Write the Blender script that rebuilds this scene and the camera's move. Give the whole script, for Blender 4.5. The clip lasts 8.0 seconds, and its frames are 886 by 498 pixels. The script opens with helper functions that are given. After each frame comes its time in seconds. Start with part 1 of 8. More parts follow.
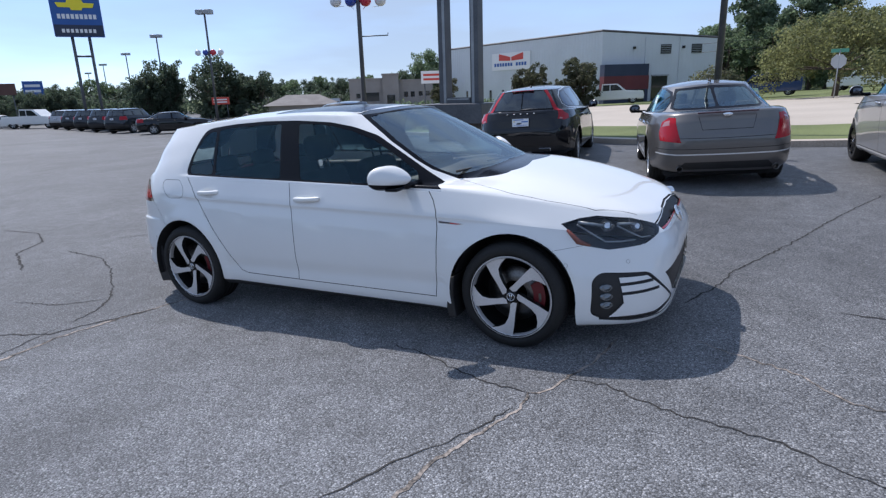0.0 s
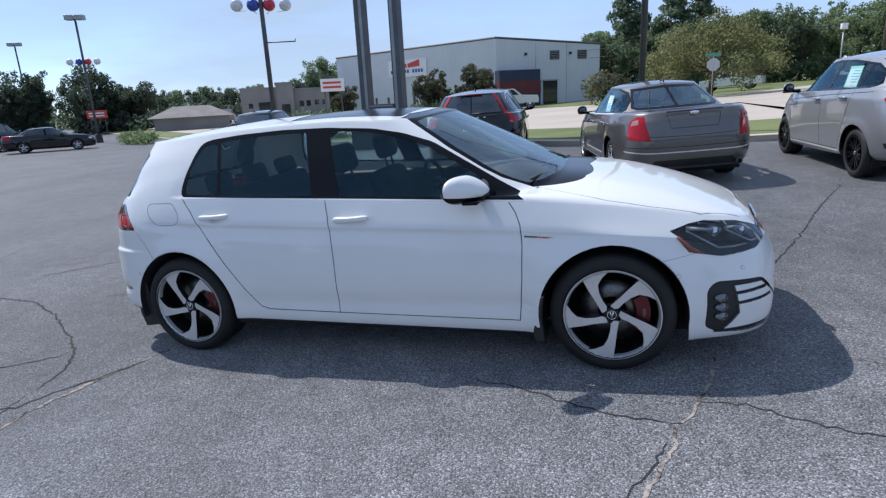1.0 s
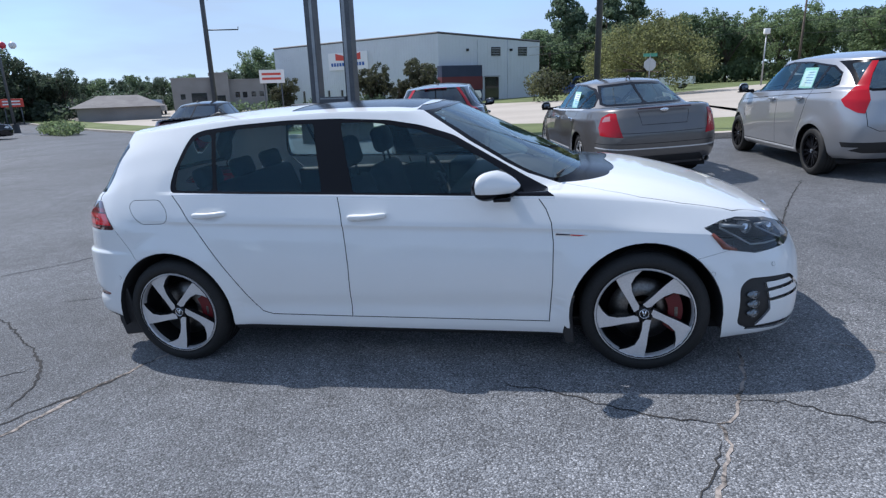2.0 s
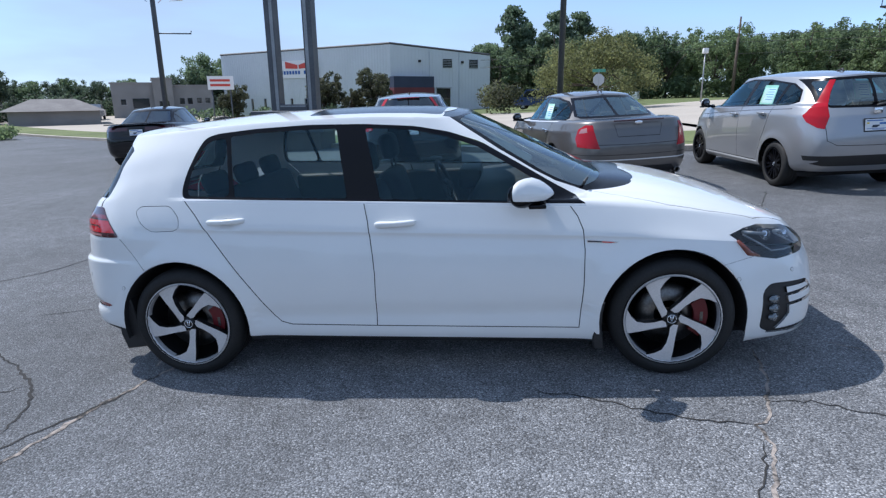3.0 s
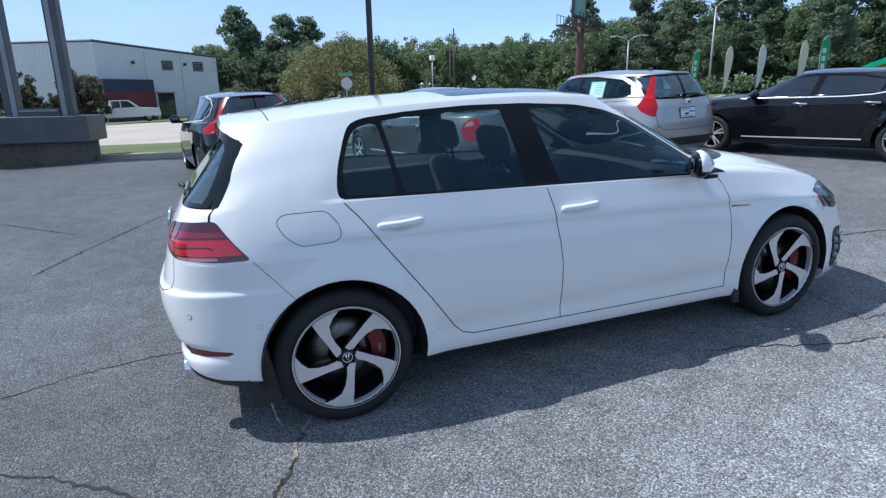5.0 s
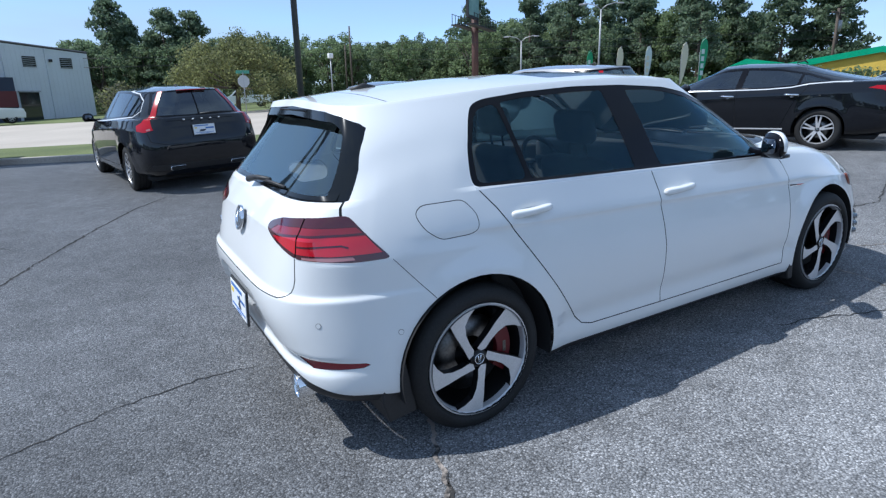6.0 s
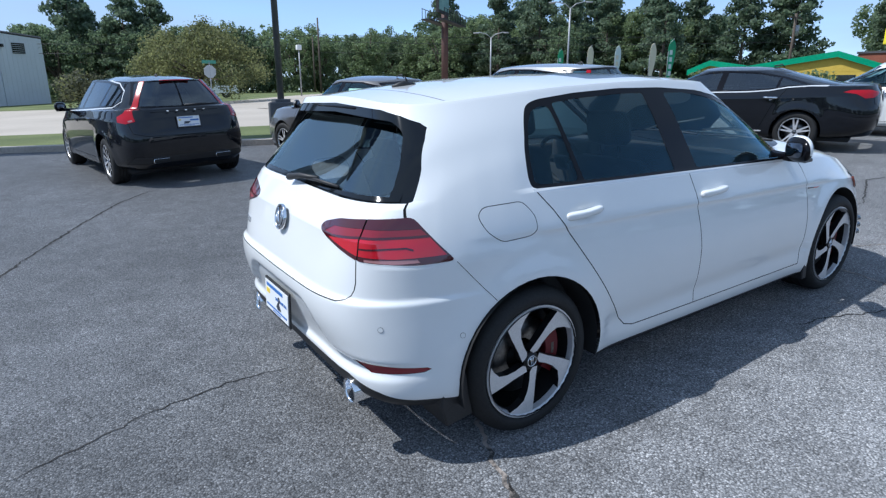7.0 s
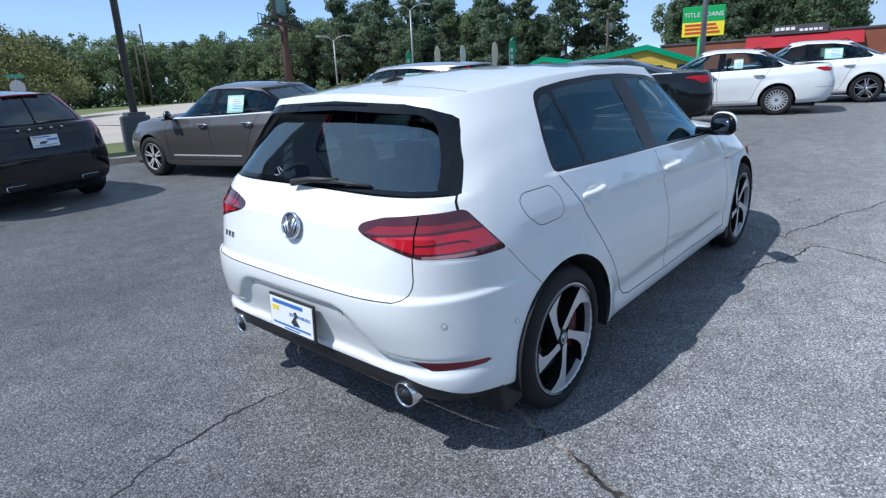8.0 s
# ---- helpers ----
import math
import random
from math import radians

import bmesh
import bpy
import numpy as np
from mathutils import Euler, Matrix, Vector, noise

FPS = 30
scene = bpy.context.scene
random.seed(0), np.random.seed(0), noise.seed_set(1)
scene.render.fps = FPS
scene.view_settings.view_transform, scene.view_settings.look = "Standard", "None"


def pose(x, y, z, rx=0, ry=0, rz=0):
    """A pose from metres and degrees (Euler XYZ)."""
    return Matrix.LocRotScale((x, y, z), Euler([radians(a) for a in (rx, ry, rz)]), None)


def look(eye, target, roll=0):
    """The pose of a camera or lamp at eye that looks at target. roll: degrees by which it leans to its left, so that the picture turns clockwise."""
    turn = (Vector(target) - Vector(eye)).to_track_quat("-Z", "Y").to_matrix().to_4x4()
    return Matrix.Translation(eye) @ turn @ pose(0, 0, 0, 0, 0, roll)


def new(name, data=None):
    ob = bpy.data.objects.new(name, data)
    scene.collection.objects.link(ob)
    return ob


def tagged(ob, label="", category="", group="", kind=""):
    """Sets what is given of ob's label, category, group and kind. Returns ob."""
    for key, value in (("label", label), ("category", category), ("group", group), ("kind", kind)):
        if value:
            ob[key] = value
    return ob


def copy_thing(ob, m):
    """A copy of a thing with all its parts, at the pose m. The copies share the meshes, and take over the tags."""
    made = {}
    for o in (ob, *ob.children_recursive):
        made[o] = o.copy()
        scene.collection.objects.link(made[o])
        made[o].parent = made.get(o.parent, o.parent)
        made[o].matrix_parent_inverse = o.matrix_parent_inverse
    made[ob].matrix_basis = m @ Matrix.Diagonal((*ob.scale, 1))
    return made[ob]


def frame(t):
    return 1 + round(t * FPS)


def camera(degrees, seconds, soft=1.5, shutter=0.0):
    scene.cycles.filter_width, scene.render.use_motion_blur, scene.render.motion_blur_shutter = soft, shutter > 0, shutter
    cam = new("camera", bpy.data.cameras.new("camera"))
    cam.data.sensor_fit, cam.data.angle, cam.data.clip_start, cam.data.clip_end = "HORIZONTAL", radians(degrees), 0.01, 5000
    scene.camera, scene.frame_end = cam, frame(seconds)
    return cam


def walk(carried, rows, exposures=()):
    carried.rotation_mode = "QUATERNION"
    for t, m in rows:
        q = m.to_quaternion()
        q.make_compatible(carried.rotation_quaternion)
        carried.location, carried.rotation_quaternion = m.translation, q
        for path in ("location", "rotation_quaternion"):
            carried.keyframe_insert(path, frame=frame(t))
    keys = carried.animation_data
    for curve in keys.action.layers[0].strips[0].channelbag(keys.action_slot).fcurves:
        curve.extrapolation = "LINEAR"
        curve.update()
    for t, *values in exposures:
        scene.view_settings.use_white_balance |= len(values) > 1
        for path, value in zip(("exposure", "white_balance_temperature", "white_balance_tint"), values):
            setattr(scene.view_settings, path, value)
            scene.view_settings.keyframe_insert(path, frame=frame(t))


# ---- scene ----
cam = camera(75.0, 8.0, 1.3)
PATH = [
    (0, (2.453, -3.778, 1.465), (1.546, -2.072, 0.947), -4.4),
    (0.5, (1.885, -3.762, 1.487), (1.148, -1.98, 0.957), -5.3),
    (1, (1.369, -3.742, 1.502), (0.777, -1.905, 0.979), -5.5),
    (1.5, (1.028, -3.69, 1.511), (0.556, -1.826, 0.962), -5.3),
    (2.8, (0.638, -3.695, 1.519), (0.371, -1.789, 0.974), -3.1),
    (3, (0.477, -3.728, 1.519), (0.259, -1.813, 0.986), -3.1),
    (3.5, (-0.024, -3.725, 1.5), (-0.055, -1.804, 0.944), -2.9),
    (4, (-0.609, -3.643, 1.479), (-0.413, -1.737, 0.907), -3.1),
    (4.2, (-0.827, -3.613, 1.495), (-0.559, -1.71, 0.942), -3.4),
    (5.3, (-1.972, -3.026, 1.46), (-1.191, -1.278, 0.884), -2.6),
    (5.5, (-2.132, -2.891, 1.44), (-1.288, -1.174, 0.857), -2.5),
    (6, (-2.517, -2.654, 1.453), (-1.548, -1.003, 0.872), -2.8),
    (6.5, (-2.723, -2.516, 1.483), (-1.696, -0.91, 0.879), -2.8),
    (7, (-2.797, -2.43, 1.482), (-1.732, -0.847, 0.881), -1.5),
    (7.5, (-2.961, -2.293, 1.456), (-1.758, -0.811, 0.86), -2.0),
    (8, (-3.309, -1.974, 1.47), (-1.886, -0.709, 0.857), -3.6),
]
# the lot slopes: the plane on which the cars stand, in a world whose z is plumb
SLOPE = Vector((0.0405, 0.0155, 0.999)).rotation_difference(Vector((0, 0, 1))).to_matrix().to_4x4()
walk(cam, [(t, SLOPE @ look(eye, target, roll)) for t, eye, target, roll in PATH], [(0.0, 0.40, 5750, 16), (1.5, 0.44, 5650, 14), (4.0, 0.52, 5500, 12), (6.0, 0.50, 5450, 10), (8.0, 0.36, 5450, 10)])

# ---- light ----
SUN_WAY = Vector((-0.66, 0.30, 1.0)).normalized()
world = bpy.data.worlds.new("sky")
scene.world = world
world.use_nodes = True
wn, wl = world.node_tree.nodes, world.node_tree.links
sky = wn.new("ShaderNodeTexSky")
sky.sky_type = "NISHITA"
sky.sun_disc = False
sky.sun_elevation = math.asin(SUN_WAY.z)
sky.sun_rotation = math.atan2(SUN_WAY.x, SUN_WAY.y)
sky.air_density, sky.dust_density, sky.ozone_density, sky.altitude = 0.85, 0.03, 1.5, 2200.0
# thin high cloud over the whole sky, drawn out into bands
way, stretch, cloud, thin, veil = (wn.new("ShaderNode" + k) for k in ("TexCoord", "Mapping", "TexNoise", "MapRange", "Mix"))
stretch.inputs["Scale"].default_value = (0.9, 0.9, 4.5)
stretch.inputs["Location"].default_value = (0.35, 0.1, 0.2)
cloud.inputs["Scale"].default_value, cloud.inputs["Detail"].default_value = 1.7, 5.0
thin.inputs["From Min"].default_value, thin.inputs["From Max"].default_value = 0.34, 0.66
thin.inputs["To Min"].default_value, thin.inputs["To Max"].default_value = 0.30, 0.88
veil.data_type = "RGBA"
veil.inputs[7].default_value = (2.65, 3.15, 3.60, 1)
wl.new(way.outputs["Generated"], stretch.inputs["Vector"]), wl.new(stretch.outputs["Vector"], cloud.inputs["Vector"])
wl.new(cloud.outputs["Fac"], thin.inputs["Value"]), wl.new(thin.outputs["Result"], veil.inputs[0])
wl.new(sky.outputs["Color"], veil.inputs[6]), wl.new(veil.outputs[2], wn["Background"].inputs["Color"])
wn["Background"].inputs["Strength"].default_value = 0.142
sun_data = bpy.data.lights.new("sun", "SUN")
sun_data.energy, sun_data.angle, sun_data.color = 3.9, radians(0.6), (1.0, 0.915, 0.78)
sun = new("sun", sun_data)
sun.matrix_world = look(SUN_WAY * 60, (0, 0, 0))

# ---- materials ----
def mat(name, color, rough=0.5, metal=0.0, coat=0.0, spec=0.5):
    m = bpy.data.materials.new(name)
    m.use_nodes = True
    b = m.node_tree.nodes["Principled BSDF"]
    b.inputs["Base Color"].default_value = (*color, 1)
    b.inputs["Roughness"].default_value = rough
    b.inputs["Metallic"].default_value = metal
    b.inputs["Coat Weight"].default_value = coat
    b.inputs["Coat Roughness"].default_value = 0.03
    b.inputs["Specular IOR Level"].default_value = spec
    return m


def node(m, kind, **inputs):
    n = m.node_tree.nodes.new("ShaderNode" + kind)
    for key, value in inputs.items():
        n.inputs[key.replace("_", " ")].default_value = value
    return n


def link(m, a, out, b, into):
    m.node_tree.links.new(a.outputs[out], b.inputs[into])


def coords(m, scale=1.0, kind="Object"):
    c = m.node_tree.nodes.new("ShaderNodeTexCoord")
    s = node(m, "Mapping")
    s.inputs["Scale"].default_value = (scale, scale, scale)
    link(m, c, kind, s, "Vector")
    return s


def mottled(name, dark, light, rough=0.8, fine=40.0, broad=0.6, bump=0.2, bump_size=0.01, metal=0.0, low=0.35, high=0.65):
    """A surface whose colour varies at two scales, with fine relief."""
    m = mat(name, light, rough, metal)
    b = m.node_tree.nodes["Principled BSDF"]
    at = coords(m)
    n1, n2 = node(m, "TexNoise", Scale=fine, Detail=4.0), node(m, "TexNoise", Scale=broad, Detail=3.0)
    link(m, at, "Vector", n1, "Vector"), link(m, at, "Vector", n2, "Vector")
    add = m.node_tree.nodes.new("ShaderNodeMath")
    add.operation = "MULTIPLY_ADD"
    add.inputs[1].default_value = 0.5
    half = m.node_tree.nodes.new("ShaderNodeMath")
    half.operation = "MULTIPLY"
    half.inputs[1].default_value = 0.5
    link(m, n2, "Fac", half, 0), link(m, n1, "Fac", add, 0)
    m.node_tree.links.new(half.outputs[0], add.inputs[2])
    ramp = m.node_tree.nodes.new("ShaderNodeValToRGB")
    ramp.color_ramp.elements[0].position, ramp.color_ramp.elements[1].position = low, high
    ramp.color_ramp.elements[0].color, ramp.color_ramp.elements[1].color = (*dark, 1), (*light, 1)
    link(m, add, 0, ramp, "Fac")
    link(m, ramp, "Color", b, "Base Color")
    bp = node(m, "Bump", Strength=bump, Distance=bump_size)
    link(m, n1, "Fac", bp, "Height")
    link(m, bp, "Normal", b, "Normal")
    return m


def paint(name, color, metal=0.0, rough=0.35, dirt=0.06, spec=0.5):
    """Car paint under clear lacquer, with a trace of dust."""
    m = mat(name, color, rough, metal, 1.0, spec)
    b = m.node_tree.nodes["Principled BSDF"]
    at = coords(m)
    n = node(m, "TexNoise", Scale=3.0, Detail=6.0)
    link(m, at, "Vector", n, "Vector")
    ramp = m.node_tree.nodes.new("ShaderNodeValToRGB")
    dusty = [c * (1 - dirt) + 0.35 * dirt for c in color]
    ramp.color_ramp.elements[0].color, ramp.color_ramp.elements[1].color = (*dusty, 1), (*color, 1)
    ramp.color_ramp.elements[0].position, ramp.color_ramp.elements[1].position = 0.3, 0.7
    link(m, n, "Fac", ramp, "Fac"), link(m, ramp, "Color", b, "Base Color")
    n2 = node(m, "TexNoise", Scale=60.0, Detail=3.0)
    link(m, at, "Vector", n2, "Vector")
    r2 = node(m, "MapRange", From_Min=0.3, From_Max=0.7, To_Min=rough - 0.05, To_Max=rough + 0.08)
    link(m, n2, "Fac", r2, "Value"), link(m, r2, "Result", b, "Roughness")
    return m


def pane(name, tint, gloss=(0.9, 0.95, 1.0), ior=2.1):
    """Window glass: clear along the tint, with a mirror's gloss at a slant."""
    m = bpy.data.materials.new(name)
    m.use_nodes = True
    t = m.node_tree
    t.nodes.remove(t.nodes["Principled BSDF"])
    clear, shine, mix, fres = (t.nodes.new("ShaderNode" + k) for k in ("BsdfTransparent", "BsdfGlossy", "MixShader", "Fresnel"))
    clear.inputs["Color"].default_value = (*tint, 1)
    shine.inputs["Color"].default_value = (*gloss, 1)
    shine.inputs["Roughness"].default_value = 0.01
    fres.inputs["IOR"].default_value = ior
    t.links.new(fres.outputs[0], mix.inputs[0])
    t.links.new(clear.outputs[0], mix.inputs[1]), t.links.new(shine.outputs[0], mix.inputs[2])
    t.links.new(mix.outputs[0], t.nodes["Material Output"].inputs["Surface"])
    return m


WHITE = paint("white_paint", (0.77, 0.78, 0.775), 0.0, 0.4, 0.04)
BLACK_PAINT = paint("black_paint", (0.004, 0.005, 0.008), 0.0, 0.3, 0.004, 0.05)
GREY_PAINT = paint("grey_paint", (0.125, 0.118, 0.114), 0.55, 0.38, 0.05)
SILVER_PAINT = paint("silver_paint", (0.37, 0.375, 0.39), 0.6, 0.34, 0.0)
DARK_BLUE_PAINT = paint("dark_blue_paint", (0.010, 0.013, 0.022), 0.0, 0.3, 0.01, 0.1)
GLOSS_BLACK = mat("gloss_black", (0.004, 0.004, 0.006), 0.16, 0, 0.0, 0.22)
TRIM_BLACK = mottled("black_plastic", (0.012, 0.012, 0.013), (0.022, 0.022, 0.024), 0.55, 200, 4, 0.1, 0.002)
GAP = mat("gap_black", (0.01, 0.01, 0.011), 0.8)
RUBBER = mottled("tyre_rubber", (0.006, 0.006, 0.0065), (0.016, 0.016, 0.016), 0.75, 120, 6, 0.2, 0.003)
BRIGHT_TRIM = mat("bright_trim", (0.74, 0.75, 0.76), 0.25, 0.3)
CHROME = mat("chrome", (0.85, 0.86, 0.88), 0.12, 1.0)
ALLOY = mottled("machined_alloy", (0.56, 0.56, 0.57), (0.70, 0.70, 0.71), 0.36, 150, 5, 0.03, 0.001, 0.45)
DARK_ALLOY = mat("dark_alloy", (0.02, 0.02, 0.022), 0.3, 0.5)
STEEL = mottled("brake_steel", (0.12, 0.115, 0.11), (0.24, 0.235, 0.23), 0.35, 80, 4, 0.05, 0.001, 1.0)
CALIPER_RED = mat("caliper_red", (0.13, 0.006, 0.010), 0.45)
RED_GLOSS = mat("red_gloss", (0.45, 0.012, 0.015), 0.3, 0, 0.6)
GLASS = pane("tinted_glass", (0.74, 0.87, 0.88), (0.50, 0.82, 1.0), ior=1.52)
SCREEN = pane("screen_glass", (0.80, 0.90, 0.88), (0.88, 0.98, 1.0), ior=2.9)
REAR_GLASS = pane("rear_glass", (0.72, 0.83, 0.83), (0.82, 0.97, 1.0), ior=2.6)
LENS_DIM = mat("lens_dim", (0.42, 0.20, 0.20), 0.15, 0.1, 0.8)
MIRROR = mat("mirror_glass", (0.12, 0.13, 0.15), 0.03, 1.0)
DARK_GLASS = pane("privacy_glass", (0.10, 0.13, 0.14))
TAIL_RED = mat("tail_red", (0.50, 0.004, 0.018), 0.12, 0, 1.0)
FRIT = mat("window_frit", (0.005, 0.006, 0.007), 0.05, 0, 0, 0.5)
TAIL_MID = mat("tail_mid_red", (0.21, 0.004, 0.014), 0.12, 0, 1.0)
LAMP_RED = mat("lamp_red", (0.36, 0.005, 0.014), 0.2, 0, 0.35, 0.2)
TAIL_DARK = mat("tail_dark_red", (0.055, 0.003, 0.009), 0.12, 0, 1.0)
LENS_WHITE = mat("lens_white", (0.65, 0.66, 0.66), 0.15, 0.1, 0.8)
AMBER = mat("amber", (0.15, 0.035, 0.02), 0.2, 0, 0.8)
PLATE_WHITE = mat("plate_white", (0.78, 0.79, 0.80), 0.4)
INK = mat("ink", (0.03, 0.035, 0.05), 0.5)
FABRIC = mottled("seat_fabric", (0.010, 0.011, 0.013), (0.026, 0.028, 0.031), 0.9, 300, 8, 0.3, 0.002)
CABIN = mottled("cabin_plastic", (0.012, 0.013, 0.015), (0.026, 0.028, 0.031), 0.65, 150, 6, 0.15, 0.002)
LINING = mottled("headliner", (0.10, 0.10, 0.105), (0.15, 0.15, 0.155), 0.95, 300, 8, 0.1, 0.002)
BLUE_INK = mat("blue_ink", (0.05, 0.16, 0.45), 0.5)
YELLOW_INK = mat("yellow_ink", (0.8, 0.6, 0.05), 0.5)
FOG_LENS = mat("fog_lens", (0.16, 0.18, 0.20), 0.12, 0.6, 0.8)
HEAD_GLASS = pane("headlamp_glass", (0.86, 0.88, 0.90), ior=1.5)
PAPER = mat("paper_sticker", (0.72, 0.80, 0.76), 0.6)
PAPER_GREEN = mat("paper_green", (0.42, 0.68, 0.55), 0.6)

# ---- helpers for meshes ----
def part(name, bm, material, parent, label="", smooth=True):
    """One mesh object, under a thing or a part."""
    me = bpy.data.meshes.new(name)
    bm.to_mesh(me)
    bm.free()
    for m in material if isinstance(material, (list, tuple)) else [material]:
        me.materials.append(m)
    if smooth:
        me.polygons.foreach_set("use_smooth", [True] * len(me.polygons))
    ob = new(name, me)
    ob.parent = parent
    if label:
        ob["label"] = label
    return ob


def thing(name, m, label, category, group="", kind=""):
    ob = new(name)
    ob.empty_display_size = 0.2
    ob.matrix_world = m
    return tagged(ob, label, category, group, kind)


def box(bm, x0, x1, y0, y1, z0, z1, bevel=0.0, m=None, seg=2, mi=0):
    r = bmesh.ops.create_cube(bm, size=1)
    vs = r["verts"]
    for v in vs:
        v.co = Vector(((x0 + x1) / 2 + v.co.x * (x1 - x0), (y0 + y1) / 2 + v.co.y * (y1 - y0), (z0 + z1) / 2 + v.co.z * (z1 - z0)))
    fs = {f for v in vs for f in v.link_faces}
    if bevel:
        es = {e for v in vs for e in v.link_edges}
        out = bmesh.ops.bevel(bm, geom=list(es), offset=bevel, segments=seg, affect="EDGES", profile=0.5)
        vs = list({v for f in out["faces"] for v in f.verts} | {v for v in vs if v.is_valid})
        fs = {f for v in vs for f in v.link_faces}
    for f in fs:
        f.material_index = mi
    if m is not None:
        bmesh.ops.transform(bm, matrix=m, verts=vs)
    return vs


def tube(bm, path, radius, seg=10, close=False, mi=0):
    """A round bar along a path; radius is one number or one for each point."""
    pts = [Vector(p) for p in path]
    rad = radius if isinstance(radius, (list, tuple)) else [radius] * len(pts)
    rings, up = [], Vector((0, 0, 1))
    for i, p in enumerate(pts):
        a, b = (pts[i - 1] if i or close else p), (pts[(i + 1) % len(pts)] if i + 1 < len(pts) or close else p)
        d = (b - a).normalized()
        side = d.cross(up if abs(d.z) < 0.95 else Vector((1, 0, 0))).normalized()
        top = side.cross(d)
        rings.append([bm.verts.new(p + rad[i] * (math.cos(t) * side + math.sin(t) * top)) for t in (2 * math.pi * k / seg for k in range(seg))])
    pairs = list(zip(rings, rings[1:])) + ([(rings[-1], rings[0])] if close else [])
    for r0, r1 in pairs:
        for k in range(seg):
            f = bm.faces.new((r0[k], r0[(k + 1) % seg], r1[(k + 1) % seg], r1[k]))
            f.material_index = mi
    if not close:
        for r in (rings[0][::-1], rings[-1]):
            bm.faces.new(r).material_index = mi
    return rings


def lathe(bm, profile, seg=40, m=None, mi=0, close=False):
    """Turns (radius, height) points about the y axis."""
    rings = []
    for r, h in profile:
        rings.append([bm.verts.new((r * math.cos(2 * math.pi * k / seg), h, r * math.sin(2 * math.pi * k / seg))) for k in range(seg)])
    pairs = list(zip(rings, rings[1:])) + ([(rings[-1], rings[0])] if close else [])
    for r0, r1 in pairs:
        for k in range(seg):
            bm.faces.new((r0[k], r1[k], r1[(k + 1) % seg], r0[(k + 1) % seg])).material_index = mi
    vs = [v for r in rings for v in r]
    if m is not None:
        bmesh.ops.transform(bm, matrix=m, verts=vs)
    return vs


def prism(bm, outline, y0, y1, mi=0, side_mi=None, m=None):
    """A flat outline in x and z, given depth along y."""
    a = [bm.verts.new((x, y0, z)) for x, z in outline]
    b = [bm.verts.new((x, y1, z)) for x, z in outline]
    bm.faces.new(a).material_index = mi
    bm.faces.new(b[::-1]).material_index = mi
    n = len(a)
    for k in range(n):
        bm.faces.new((a[k], b[k], b[(k + 1) % n], a[(k + 1) % n])).material_index = mi if side_mi is None else side_mi
    if m is not None:
        bmesh.ops.transform(bm, matrix=m, verts=a + b)
    return a + b


def curve(points):
    """A smooth line through points, as a function."""
    px, pz = np.array(points, float).T
    d = np.diff(pz) / np.diff(px)
    slope = np.empty(len(px))
    slope[0], slope[-1] = d[0], d[-1]
    for i in range(1, len(px) - 1):
        slope[i] = 0 if d[i - 1] * d[i] <= 0 else 2 * d[i - 1] * d[i] / (d[i - 1] + d[i])

    def at(v):
        v = np.clip(v, px[0], px[-1])
        i = np.clip(np.searchsorted(px, v) - 1, 0, len(px) - 2)
        h = px[i + 1] - px[i]
        t = (v - px[i]) / h
        return ((1 + 2 * t) * (1 - t) ** 2 * pz[i] + t * (1 - t) ** 2 * h * slope[i] + t * t * (3 - 2 * t) * pz[i + 1] + t * t * (t - 1) * h * slope[i + 1])

    return at


def words(text, size, material, m, parent, name="lettering"):
    cu = bpy.data.curves.new(name, "FONT")
    cu.body, cu.size, cu.extrude, cu.align_x = text, size, 0.01, "CENTER"
    tmp = bpy.data.objects.new(name, cu)
    scene.collection.objects.link(tmp)
    me = bpy.data.meshes.new_from_object(tmp.evaluated_get(bpy.context.evaluated_depsgraph_get()))
    bpy.data.objects.remove(tmp)
    me.materials.clear()
    me.materials.append(material)
    ob = new(name, me)
    ob.parent, ob.matrix_local = parent, m
    return ob


# ---- car bodies ----
from mathutils.bvhtree import BVHTree


